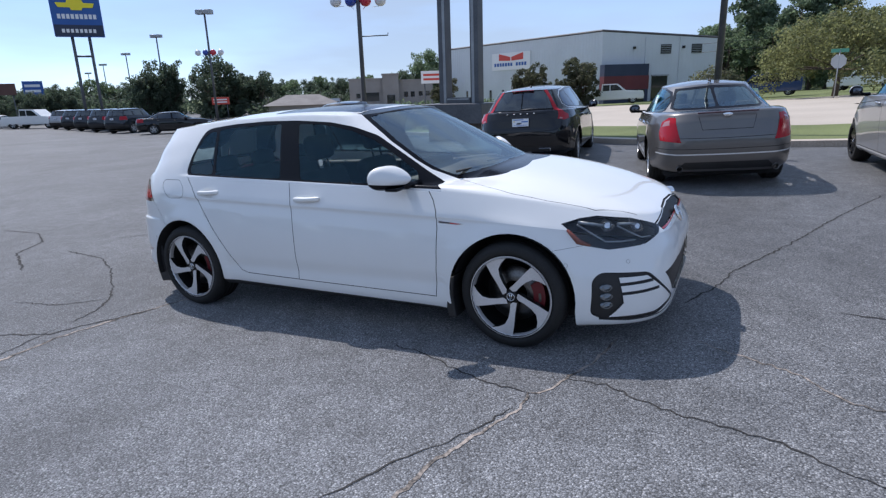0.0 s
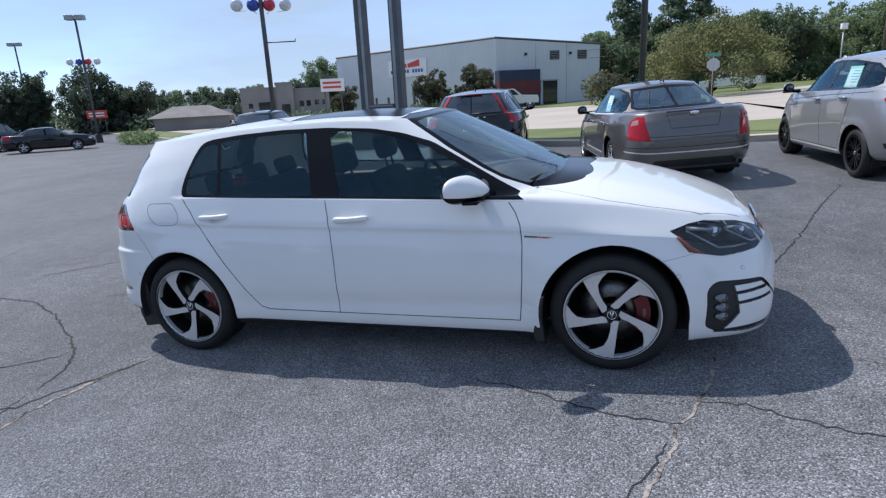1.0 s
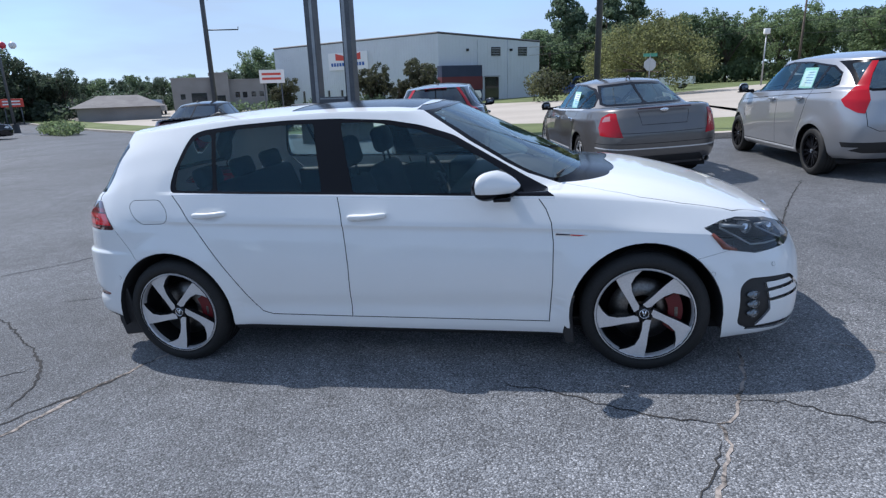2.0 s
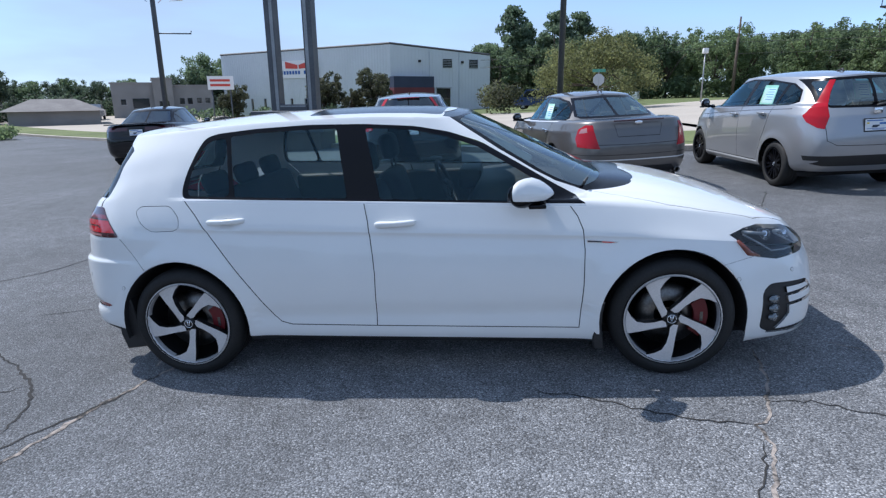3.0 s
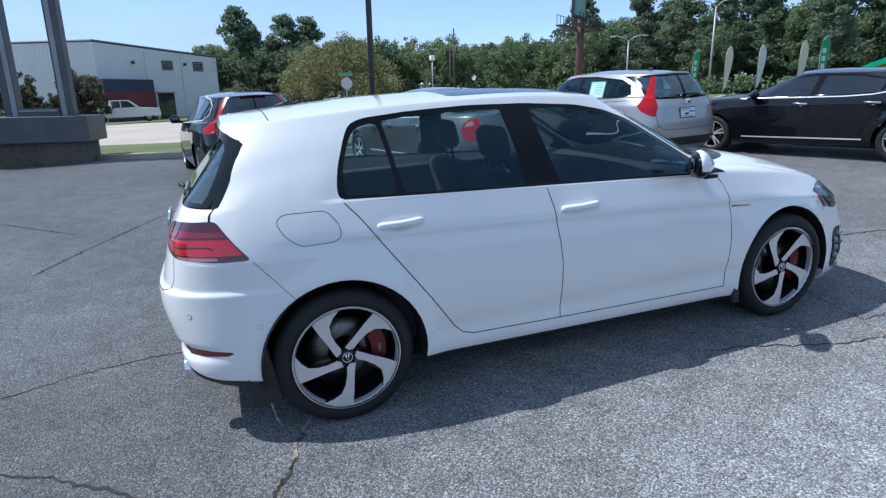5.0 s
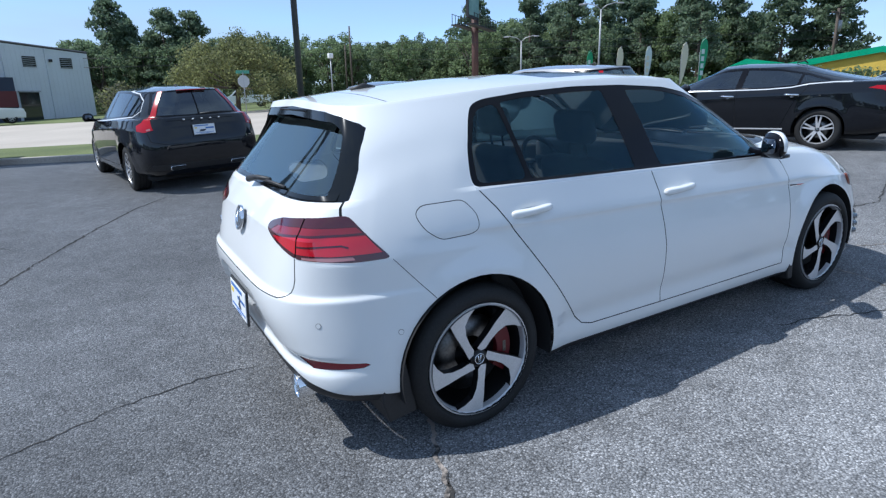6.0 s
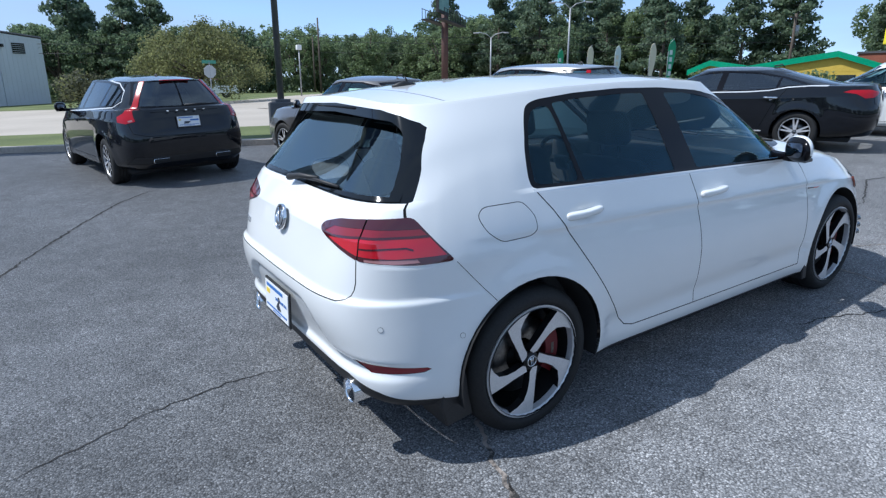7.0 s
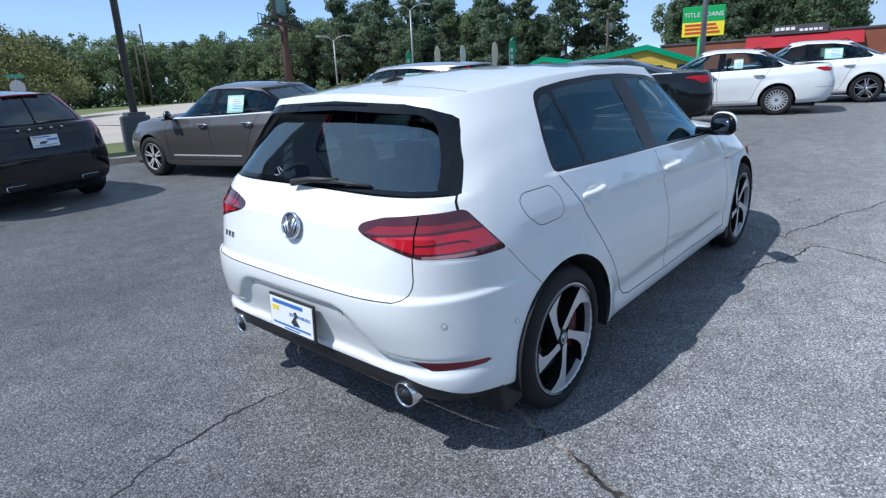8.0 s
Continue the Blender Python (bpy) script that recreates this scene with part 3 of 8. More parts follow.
def mirror_pod(parent, m, paint_, side=1):
    """A door mirror: painted cap in front, black housing and tilted glass behind, black foot."""
    def shell_half(front):
        bm = bmesh.new()
        bmesh.ops.create_uvsphere(bm, u_segments=28, v_segments=16, radius=1, matrix=pose(0, 0, 0, 0, 90, 0))
        for v in bm.verts:
            x, y, z = v.co
            z2 = (0.078 if z > 0 else 0.066) * math.copysign(abs(z) ** 0.95, z)
            v.co = Vector((math.copysign(abs(x) ** 0.8, x) * (0.10 if x > 0 else 0.062), math.copysign(abs(y) ** 0.75, y) * 0.095 * (1 - 0.40 * max(0.0, x)) + 0.03 * side * max(0.0, x), z2))
            v.co.z = v.co.z * (1 - 0.62 * max(0.0, x)) - 0.010 * max(0.0, x)
            v.co.x += 0.62 * v.co.y * side
        planes = (((-0.022, 0, 0), (1, -0.62 * side, 0.12)), ((0, 0, -0.026), (0.12, 0, 1)))
        if front:
            for co, no in planes:
                bmesh.ops.bisect_plane(bm, geom=bm.verts[:] + bm.edges[:] + bm.faces[:], plane_co=co, plane_no=no, clear_inner=True)
        else:
            for co, no in planes:
                bmesh.ops.bisect_plane(bm, geom=bm.verts[:] + bm.edges[:] + bm.faces[:], plane_co=co, plane_no=no)
            kept = lambda f: all((f.calc_center_median() - Vector(co)).dot(Vector(no)) > 0 for co, no in planes)
            bmesh.ops.delete(bm, geom=[f for f in bm.faces if kept(f)], context="FACES")
        return bm
    pod = part("wing_mirror", shell_half(True), paint_, parent)
    pod.matrix_local = m
    part("mirror_housing", shell_half(False), GLOSS_BLACK, pod)
    bm = bmesh.new()
    box(bm, 0.0, 0.085, -0.04, 0.06, -0.070, -0.05, 0.006)
    tube(bm, [(0.04, 0.05 * side, -0.045), (0.08, 0.12 * side, -0.055), (0.11, 0.19 * side, -0.06)], [0.03, 0.024, 0.03], 10)
    part("mirror_foot", bm, GLOSS_BLACK, pod)
    bm = bmesh.new()
    prism(bm, rounded([(-0.07, -0.035), (0.07, -0.035), (0.065, 0.042), (-0.065, 0.042)], 0.03), -0.002, 0.002, m=pose(-0.064, 0, 0, 0, 7, 0) @ pose(0, 0, 0, 0, 0, 90 - 32 * side))
    part("mirror_glass", bm, MIRROR, pod)
    return pod


def door_handle(parent, x, y, z, paint_, s=1):
    """A smooth bar that bows away from the door, thicker at the rear, with a lock cap at its end."""
    bm = bmesh.new()
    bmesh.ops.create_uvsphere(bm, u_segments=24, v_segments=14, radius=1, matrix=pose(0, 0, 0, 0, 90, 0))
    for v in bm.verts:
        px, py, pz = v.co
        px = math.copysign(abs(px) ** 0.5, px)
        thick = 0.74 + 0.30 * px * px - 0.08 * px
        v.co = Vector((x + px * 0.109, y - s * (0.012 + 0.012 * (1 - px * px)) + math.copysign(abs(py) ** 0.7, py) * 0.019, z + 0.004 * px + math.copysign(abs(pz) ** 0.7, pz) * 0.0195 * thick))
    tube(bm, [(x - 0.036, y + 0.010 * s, z - 0.024), (x - 0.02, y - 0.005 * s, z - 0.034), (x + 0.008, y - 0.007 * s, z - 0.035), (x + 0.03, y + 0.008 * s, z - 0.025)], [0.004, 0.0075, 0.007, 0.003], 8)
    return part("door_handle", bm, paint_, parent)


def plate(parent, x, z, lean=0.0, y=0.0, marks=True, title=""):
    """A dealer's plate in a dark frame, facing rearward; the writing is plain bars."""
    bm = bmesh.new()
    box(bm, -0.006, 0.004, -0.158, 0.158, -0.082, 0.082, 0.004, mi=1)
    box(bm, -0.009, -0.004, -0.148, 0.148, -0.066, 0.07, mi=0)
    if marks:
        for y0, y1, z0, z1, k in ((-0.06, 0.13, 0.045, 0.058, 2), (-0.135, -0.02, 0.005, 0.026, 2), (0.10, 0.13, 0.015, 0.032, 4), (-0.02, 0.06, -0.018, 0.0, 3), (0.0, 0.07, -0.03, -0.018, 3), (-0.13, 0.13, -0.046, -0.040, 2), (-0.07, 0.06, -0.058, -0.053, 2)):
            box(bm, -0.0105, -0.008, y0, y1, z0, z1, mi=k)
    if title:
        prism(bm, [(-0.012, 0.022), (0.006, 0.030), (0.020, 0.012), (0.004, -0.004), (0.030, -0.032), (-0.012, -0.036), (-0.030, -0.022), (-0.012, -0.002), (0.002, 0.012)], 0.0085, 0.0105, 3, m=pose(0, 0, 0, 0, 0, -90) @ pose(0.03, 0, 0) @ Matrix.Diagonal((1, -1, 1, 1)))
        for y0, y1, z0, z1, k in ((-0.085, 0.125, 0.044, 0.060, 2), (0.085, 0.13, 0.012, 0.034, 4), (-0.13, 0.13, -0.048, -0.040, 2), (-0.055, 0.05, -0.060, -0.055, 2)):
            box(bm, -0.0105, -0.008, y0, y1, z0, z1, mi=k)
        bmesh.ops.recalc_face_normals(bm, faces=bm.faces)
    ob = part("licence_plate", bm, [PLATE_WHITE, TRIM_BLACK, BLUE_INK, INK, YELLOW_INK], parent, "white dealer plate in a black frame", smooth=False)
    ob.matrix_local = pose(x, y, z, 0, -lean, 0)
    if title:
        words(title, 0.021, BLUE_INK, Matrix(((0, 0, -1, -0.0095), (-1, 0, 0, -0.062), (0, 1, 0, 0.004), (0, 0, 0, 1))) @ Matrix.Diagonal((1, 1, 0.08, 1)), ob)
    return ob


def roundel(parent, m, r):
    """A round badge: dark disc, chrome rim and a plain chevron shape."""
    bm = bmesh.new()
    lathe(bm, [(0.001, -0.008), (r * 0.9, -0.006), (r * 0.95, 0.0)], 32, mi=1)
    lathe(bm, [(r * 0.88, -0.004), (r * 0.9, -0.012), (r, -0.011), (r * 1.02, 0.0)], 32, mi=0)
    for a in (-1, 1):
        prism(bm, [(a * r * 0.62, r * 0.55), (a * r * 0.42, r * 0.68), (a * r * 0.02, -r * 0.45), (a * r * 0.10, -r * 0.75)], -0.012, -0.006)
        prism(bm, [(a * r * 0.80, r * 0.25), (a * r * 0.70, r * 0.42), (a * r * 0.30, -r * 0.60), (a * r * 0.42, -r * 0.72)], -0.012, -0.006)
    ob = part("badge", bm, [CHROME, INK], parent, "round chrome badge on a dark ground")
    ob.matrix_local = m
    return ob


def arch_liner(parent, x, r, side, outer=0.86):
    bm = bmesh.new()
    pts = circle(x, 0.318, r - 0.004, -12, 192, 24)
    a = [bm.verts.new((px, -outer * side, pz)) for px, pz in pts]
    b = [bm.verts.new((px, -0.50 * side, pz)) for px, pz in pts]
    for k in range(len(a) - 1):
        bm.faces.new((a[k], a[k + 1], b[k + 1], b[k]))
    bm.faces.new(b)
    return part("wheel_arch_liner", bm, GAP, parent)


def white_hatchback():
    car = thing("hatchback_car", SLOPE @ pose(0, 0, 0), "white five-door hatchback parked alone on the asphalt lot", "car")
    V, T, N = half_shell(HATCH["levels"], HATCH["roof"], HATCH["arches"], n=190, dense=1.7, bulge=(0.0, 0.055), shape=hatch_dents, rows_low=(3, 10, 14, 32))
    sh = Shell(V, T, N)
    side = lambda c: c.y < -0.4
    for x, r, z in HATCH["arches"]:
        sh.cut("hole", "side", arch(x, z, r), side)
    sh.cut("trim", "side", rounded(DLO, 0.035, 4), side)
    up = lambda c: c.y < -0.4 and c.z > 0.9
    bot = lambda x: 1.018 - (x + 1.255) * 0.0460 + 0.014
    sh.cut("chrome", "side", stroke([(-1.263, 1.013), (-0.2, 0.966), (0.885, 0.917)], 0.012), up)
    sh.cut("quarter_window", "side", rounded([(-1.243, bot(-1.24)), (-1.228, 1.15), (-1.180, 1.262), (-1.14, 1.308), (-1.043, 1.325), (-0.998, bot(-0.99))], 0.035), up)
    sh.cut("rear_window", "side", rounded([(-0.972, bot(-0.97)), (-1.018, 1.328), (-0.88, 1.339), (-0.6, 1.346), (-0.42, 1.344), (-0.352, bot(-0.35))], 0.015), up)
    sh.cut("front_window", "side", rounded([(-0.175, bot(-0.17)), (-0.262, 1.338), (-0.1, 1.332), (0.03, 1.312), (0.18, 1.278), (0.34, 1.218), (0.55, 1.092), (0.675, 1.012), (0.70, bot(0.70))], 0.015), up)
    front = lambda c: c.x > 0.1 and c.z > 0.93
    sh.cut("windscreen_frit", "end", [(0.01, 0.985), (-0.4, 0.975), (-0.60, 0.955), (-0.63, 1.02), (-0.625, 1.08), (-0.595, 1.20), (-0.515, 1.378), (-0.35, 1.395), (0.01, 1.402)], front, ["body"])
    sh.cut("windscreen", "end", rounded([(0.03, 1.005), (-0.4, 0.997), (-0.585, 0.978), (-0.607, 1.03), (-0.602, 1.08), (-0.572, 1.19), (-0.492, 1.355), (-0.35, 1.372), (0.03, 1.38)], 0.02), front, ["windscreen_frit"])
    sh.cut("roof", "top", rounded([(0.20, 0.05), (0.16, -0.54), (-1.52, -0.52), (-1.56, 0.05)], 0.03), lambda c: c.z > 1.3, ["body"])
    sh.cut("spoiler", "top", [(-1.50, 0.01), (-1.50, -0.54), (-1.8, -0.54), (-1.8, 0.01)], lambda c: c.z > 1.315, ["body", "roof"])
    sh.cut("gap", "top", stroke([(-1.50, 0.01), (-1.50, -0.54)], 0.005), lambda c: c.z > 1.3, ["body", "roof", "spoiler"])
    sh.cut("sunroof", "top", rounded([(0.14, 0.05), (0.14, -0.47), (-0.62, -0.47), (-0.62, 0.05)], 0.05), lambda c: c.z > 1.3)
    back = lambda c: c.x < -1.3
    sh.cut("hatch_black", "end", [(0.01, 1.020), (-0.40, 1.018), (-0.690, 1.021), (-0.700, 1.026), (-0.664, 1.13), (-0.618, 1.230), (-0.594, 1.270), (-0.570, 1.286), (-0.50, 1.312), (-0.40, 1.330), (0.01, 1.345)], back, ["body", "spoiler", "roof"])
    sh.cut("hatch_glass", "end", rounded([(0.03, 1.04), (-0.638, 1.046), (-0.606, 1.15), (-0.548, 1.258), (-0.48, 1.292), (0.03, 1.31)], 0.03), back, ["hatch_black"])
    # lamps
    rear = lambda c: c.x < -1.5 and c.y < -0.2
    lamp = [(-1.135, 0.905), (-1.115, 0.930), (-1.03, 0.957), (-0.91, 0.970), (-0.742, 0.978), (-0.592, 0.818), (-0.72, 0.815), (-0.936, 0.829), (-1.10, 0.885)]
    sh.cut("tail_dark", "rear_corner", rounded(lamp, 0.022, 3), rear)
    sh.cut("tail_mid", "rear_corner", [(-1.105, 0.902), (-1.055, 0.928), (-0.93, 0.938), (-0.715, 0.938), (-0.690, 0.916), (-0.93, 0.914), (-1.06, 0.900)], rear, ["tail_dark"])
    sh.cut("tail_red", "rear_corner", [(-1.085, 0.888), (-1.04, 0.894), (-0.93, 0.906), (-0.682, 0.908), (-0.622, 0.842), (-0.80, 0.840), (-0.94, 0.846)], rear, ["tail_dark"])
    sh.cut("tail_dark", "rear_corner", stroke([(-0.93, 0.872), (-0.76, 0.876), (-0.735, 0.868)], 0.006), rear, ["tail_red"])
    sh.cut("tail_white", "rear_corner", [(-0.91, 0.829), (-0.91, 0.838), (-0.72, 0.836), (-0.71, 0.824), (-0.80, 0.822)], rear, ["tail_dark"])
    sh.cut("gap", "rear_corner", stroke([(-0.905, 0.972), (-0.930, 0.90), (-0.938, 0.826)], 0.006), rear, ["tail_dark", "tail_red", "tail_mid"])
    sh.cut("reflector", "rear_corner", [(-0.985, 0.437), (-0.90, 0.441), (-0.69, 0.430), (-0.675, 0.422), (-0.70, 0.412), (-0.90, 0.404)], rear)
    nose = lambda c: c.x > 1.4 and c.y < -0.2
    sh.cut("headlamp", "front_corner", [(0.575, 0.738), (0.678, 0.760), (0.768, 0.765), (0.956, 0.735), (1.06, 0.702), (1.14, 0.672), (1.10, 0.645), (0.973, 0.608), (0.771, 0.598), (0.691, 0.616), (0.629, 0.665)], nose)
    fore = lambda c: c.x > 1.6
    sh.cut("grille", "end", [(0.01, 0.722), (-0.20, 0.716), (-0.46, 0.676), (-0.45, 0.645), (-0.2, 0.652), (0.01, 0.655)], fore, ["body"])
    sh.cut("red_line", "end", stroke([(0.01, 0.660), (-0.2, 0.658), (-0.45, 0.651)], 0.008), fore, ["grille"])
    sh.cut("air_intake", "front_corner", rounded([(0.655, 0.25), (0.668, 0.44), (0.715, 0.482), (0.965, 0.468), (1.065, 0.375), (1.19, 0.27), (1.0, 0.216), (0.735, 0.212)], 0.03), nose)
    sh.cut("body", "front_corner", [(0.80, 0.450), (0.955, 0.448), (1.05, 0.37), (1.155, 0.28), (1.0, 0.240), (0.745, 0.232), (0.775, 0.262), (0.815, 0.31)], nose, ["air_intake"])
    for a, b in (((0.79, 0.412), (0.99, 0.420)), ((0.80, 0.362), (1.03, 0.372))):
        sh.cut("air_intake", "front_corner", stroke([a, b], 0.017), nose, ["body"])
    sh.cut("lower_grille", "end", [(0.01, 0.488), (-0.393, 0.475), (-0.575, 0.438), (-0.47, 0.31), (-0.30, 0.255), (0.01, 0.25)], fore, ["body"])
    sh.cut("air_intake", "front_corner", stroke([(0.70, 0.222), (0.85, 0.212), (1.05, 0.216), (1.25, 0.25), (1.40, 0.25), (1.56, 0.25)], 0.011), lambda c: c.x > 1.7, ["body"])
    # sill and rear valance
    sh.cut("valance", "side", [(-0.95, 0.253), (0.94, 0.214), (0.94, 0.1), (-0.95, 0.1)], side, ["body"])
    sh.cut("valance", "end", [(0.01, 0.372), (-0.36, 0.374), (-0.58, 0.372), (-0.72, 0.335), (-0.80, 0.30), (-0.95, 0.27), (-0.95, 0.1), (0.01, 0.1)], lambda c: c.x < -1.6, ["body"])
    # shut lines
    for line in ([(0.80, 0.922), (0.84, 0.865), (0.865, 0.80), (0.873, 0.70), (0.866, 0.515), (0.844, 0.285)], [(0.846, 0.285), (-0.226, 0.306), (-0.70, 0.318)],
                 [(-0.262, 0.975), (-0.240, 0.87), (-0.222, 0.7), (-0.216, 0.6), (-0.226, 0.306)],
                 [(-1.255, 1.012), (-1.19, 0.935), (-1.112, 0.822), (-0.911, 0.541), (-0.80, 0.375), (-0.76, 0.335), (-0.70, 0.318)]):
        sh.cut("gap", "side", stroke(line, 0.0048), side, ["body"])
    sh.cut("gap", "side", stroke([(1.56, 0.60), (1.72, 0.625)], 0.0016), side, ["body"])
    sh.cut("gap", "side", stroke([(-1.655, 0.812), (-1.51, 0.64)], 0.0025), side, ["body"])
    sh.cut("gap", "top", stroke([(0.93, -0.60), (1.02, -0.665), (1.14, -0.715), (1.3, -0.735), (1.5, -0.715), (1.75, -0.655), (1.95, -0.52)], 0.003), lambda c: c.z > 0.66, ["body"])
    sh.cut("gap", "end", stroke([(-0.47, 0.682), (-0.2, 0.722), (0.01, 0.728)], 0.006), fore, ["body"])
    flap = rounded([(-1.545, 0.955), (-1.515, 0.985), (-1.335, 0.985), (-1.285, 0.925), (-1.283, 0.872), (-1.315, 0.852), (-1.455, 0.850), (-1.515, 0.895)], 0.025, 3)
    sh.cut("fuel_flap", "side", flap, side, ["body"])
    sh.cut("gap", "side", stroke(flap + [flap[0]], 0.003), side, ["body", "fuel_flap"])
    sh.cut("gap", "end", stroke([(-0.692, 1.024), (-0.715, 0.975)], 0.005), back, ["body"])
    tail_line = [(-0.631, 0.829), (-0.639, 0.75), (-0.636, 0.722), (-0.626, 0.700), (-0.608, 0.684), (-0.580, 0.676), (-0.40, 0.672), (0.01, 0.668)]
    sh.cut("gap", "end", stroke(tail_line, 0.004), back, ["body"])
    sh.cut("tailgate", "end", tail_line + [(0.01, 1.02), (-0.40, 1.018), (-0.66, 1.022), (-0.69, 1.022), (-0.60, 0.97), (-0.64, 0.9)], back, ["body"])
    # doors, wings and bonnet
    sh.cut("front_door", "side", [(0.80, 0.93), (0.84, 0.865), (0.865, 0.80), (0.873, 0.70), (0.866, 0.515), (0.844, 0.285), (-0.226, 0.306), (-0.216, 0.6), (-0.222, 0.7), (-0.240, 0.87), (-0.262, 1.0)], side, ["body"])
    sh.cut("rear_door", "side", [(-0.262, 1.0), (-0.240, 0.87), (-0.222, 0.7), (-0.216, 0.6), (-0.226, 0.306), (-0.70, 0.318), (-0.76, 0.335), (-0.80, 0.375), (-0.911, 0.541), (-1.112, 0.822), (-1.19, 0.935), (-1.255, 1.022)], side, ["body"])
    sh.cut("bonnet", "top", [(0.93, -0.60), (1.02, -0.665), (1.14, -0.715), (1.3, -0.735), (1.5, -0.715), (1.75, -0.655), (1.95, -0.52), (2.05, -0.3), (2.12, 0.01), (0.90, 0.01), (0.88, -0.4)], lambda c: c.z > 0.7 and c.x > 0.85, ["body"])
    sh.part("body", ["body"], WHITE, car)
    for nm in ("front_door", "rear_door", "fuel_flap"):
        for sd in ("right", "left"):
            if nm != "fuel_flap" or sd == "right":
                ob = sh.part(nm, [nm], WHITE, car, sides=sd)
                if nm.endswith("door"):
                    x, y, z = ((-0.094, 0.838, 0.861) if nm == "front_door" else (-1.017, 0.826, 0.895))
                    door_handle(ob, x, -y if sd == "right" else y, z, WHITE, -1 if sd == "left" else 1)
    sh.part("bonnet", ["bonnet"], WHITE, car)
    sh.part("tailgate", ["tailgate"], WHITE, car)
    sh.part("roof", ["roof"], WHITE, car)
    sh.part("roof_spoiler", ["spoiler"], WHITE, car, "white spoiler over the rear window")
    sh.part("headliner", ["roof", "sunroof"], LINING, car, sink=0.035)
    sh.part("panel_line", ["gap"], GAP, car, sink=0.004)
    for sd in ("right", "left"):
        sh.part("window_trim", ["trim"], GLOSS_BLACK, car, "gloss black window surround and pillars", sides=sd, sink=0.002)
        sh.part("chrome_strip", ["chrome"], BRIGHT_TRIM, car, "bright strip under the windows", sides=sd)
        for nm in ("quarter_window", "rear_window", "front_window"):
            sh.part(nm, [nm], GLASS, car, sides=sd, sink=0.004).visible_shadow = False
        tl = sh.part("tail_lamp", ["tail_dark"], TAIL_DARK, car, "dark red tail lamp", sides=sd, sink=-0.002)
        sh.part("lamp_band", ["tail_red"], TAIL_RED, tl, "bright red lamp band", sides=sd, sink=-0.001)
        sh.part("lamp_strip", ["tail_mid"], TAIL_MID, tl, "deep red upper lamp strip", sides=sd, sink=-0.001)
        sh.part("reversing_lamp", ["tail_white"], LENS_DIM, tl, sides=sd, sink=-0.001)
        sh.part("reflector", ["reflector"], TAIL_MID, car, "narrow red bumper reflector", sides=sd, sink=0.003)
        hl = sh.part("headlamp_lens", ["headlamp"], HEAD_GLASS, car, "clear headlamp lens", sides=sd, sink=-0.001)
        sh.part("headlamp_housing", ["headlamp"], DARK_ALLOY, hl, sides=sd, sink=0.035)
        for cut_ in ("air_intake",):
            sh.part("air_intake", [cut_], TRIM_BLACK, car, "black side air intake with slats", sides=sd, sink=0.012)
    sh.part("windscreen_border", ["windscreen_frit"], GLOSS_BLACK, car, sink=0.002)
    sh.part("windscreen", ["windscreen"], SCREEN, car, sink=0.004).visible_shadow = False
    sh.part("sunroof", ["sunroof"], GLOSS_BLACK, car, "black glass sunroof", sink=0.002)
    sh.part("tailgate_border", ["hatch_black"], FRIT, car, sink=0.002)
    frit, clear = bmesh.new(), bmesh.new()
    us = [-1, -0.955] + [-0.955 + 1.91 * k / 20 for k in range(1, 20)] + [0.955, 1]
    vs_ = [0, 0.05] + [0.05 + 0.84 * k / 8 for k in range(1, 8)] + [0.89, 1]

    def at_rear(y, z):
        hit = sh.tree.ray_cast(Vector((-3, -max(abs(y), 0.002), z)), Vector((1, 0, 0)))[0]
        return hit.x if hit else -1.7

    def pane_point(u, v):
        x = at_rear(0.672 * u, 1.026) + 0.258 * v - 0.004
        return Vector((x, (0.672 - 0.114 * v) * u, 1.026 + 0.292 * v))
    for bm_, wanted in ((frit, False), (clear, True)):
        grid = [[bm_.verts.new(pane_point(u, v)) for v in vs_] for u in us]
        for i in range(len(us) - 1):
            for j in range(len(vs_) - 1):
                if (0 < i < len(us) - 2 and 0 < j < len(vs_) - 2) == wanted:
                    bm_.faces.new((grid[i][j], grid[i + 1][j], grid[i + 1][j + 1], grid[i][j + 1]))
        if not wanted:
            lip = [bm_.verts.new((min(at_rear(0.548 * u, 1.338) + 0.006, -1.60), 0.548 * u, 1.338 - 0.012 * u ** 4)) for u in us]
            for i in range(len(us) - 1):
                bm_.faces.new((grid[i][-1], grid[i + 1][-1], lip[i + 1], lip[i]))
        bmesh.ops.delete(bm_, geom=[v for v in bm_.verts if not v.link_faces], context="VERTS")
        bmesh.ops.recalc_face_normals(bm_, faces=bm_.faces)
    part("rear_window_frit", frit, FRIT, car, "black border round the rear window")
    part("rear_windscreen", clear, REAR_GLASS, car).visible_shadow = False
    sh.part("grille", ["grille"], TRIM_BLACK, car, sink=0.012)
    sh.part("grille_line", ["red_line"], RED_GLOSS, car, "thin red line across the grille", sink=-0.002)
    sh.part("lower_grille", ["lower_grille"], TRIM_BLACK, car, sink=0.02)
    sh.part("valance", ["valance"], TRIM_BLACK, car, "black sill and rear valance", sink=0.003)
    for x in (1.3155, -1.3155):
        for s in (1, -1):
            wheel(car, pose(x, -0.862 * s, 0.318, 0, 0, 0 if s > 0 else 180), 0.318, 0.245, 5, BLADE, ALLOY, DARK_ALLOY, True, 0.22, -21)
            arch_liner(car, x, 0.372, s, 0.884 if x < 0 else 0.86)
    cabin(car, HATCH)
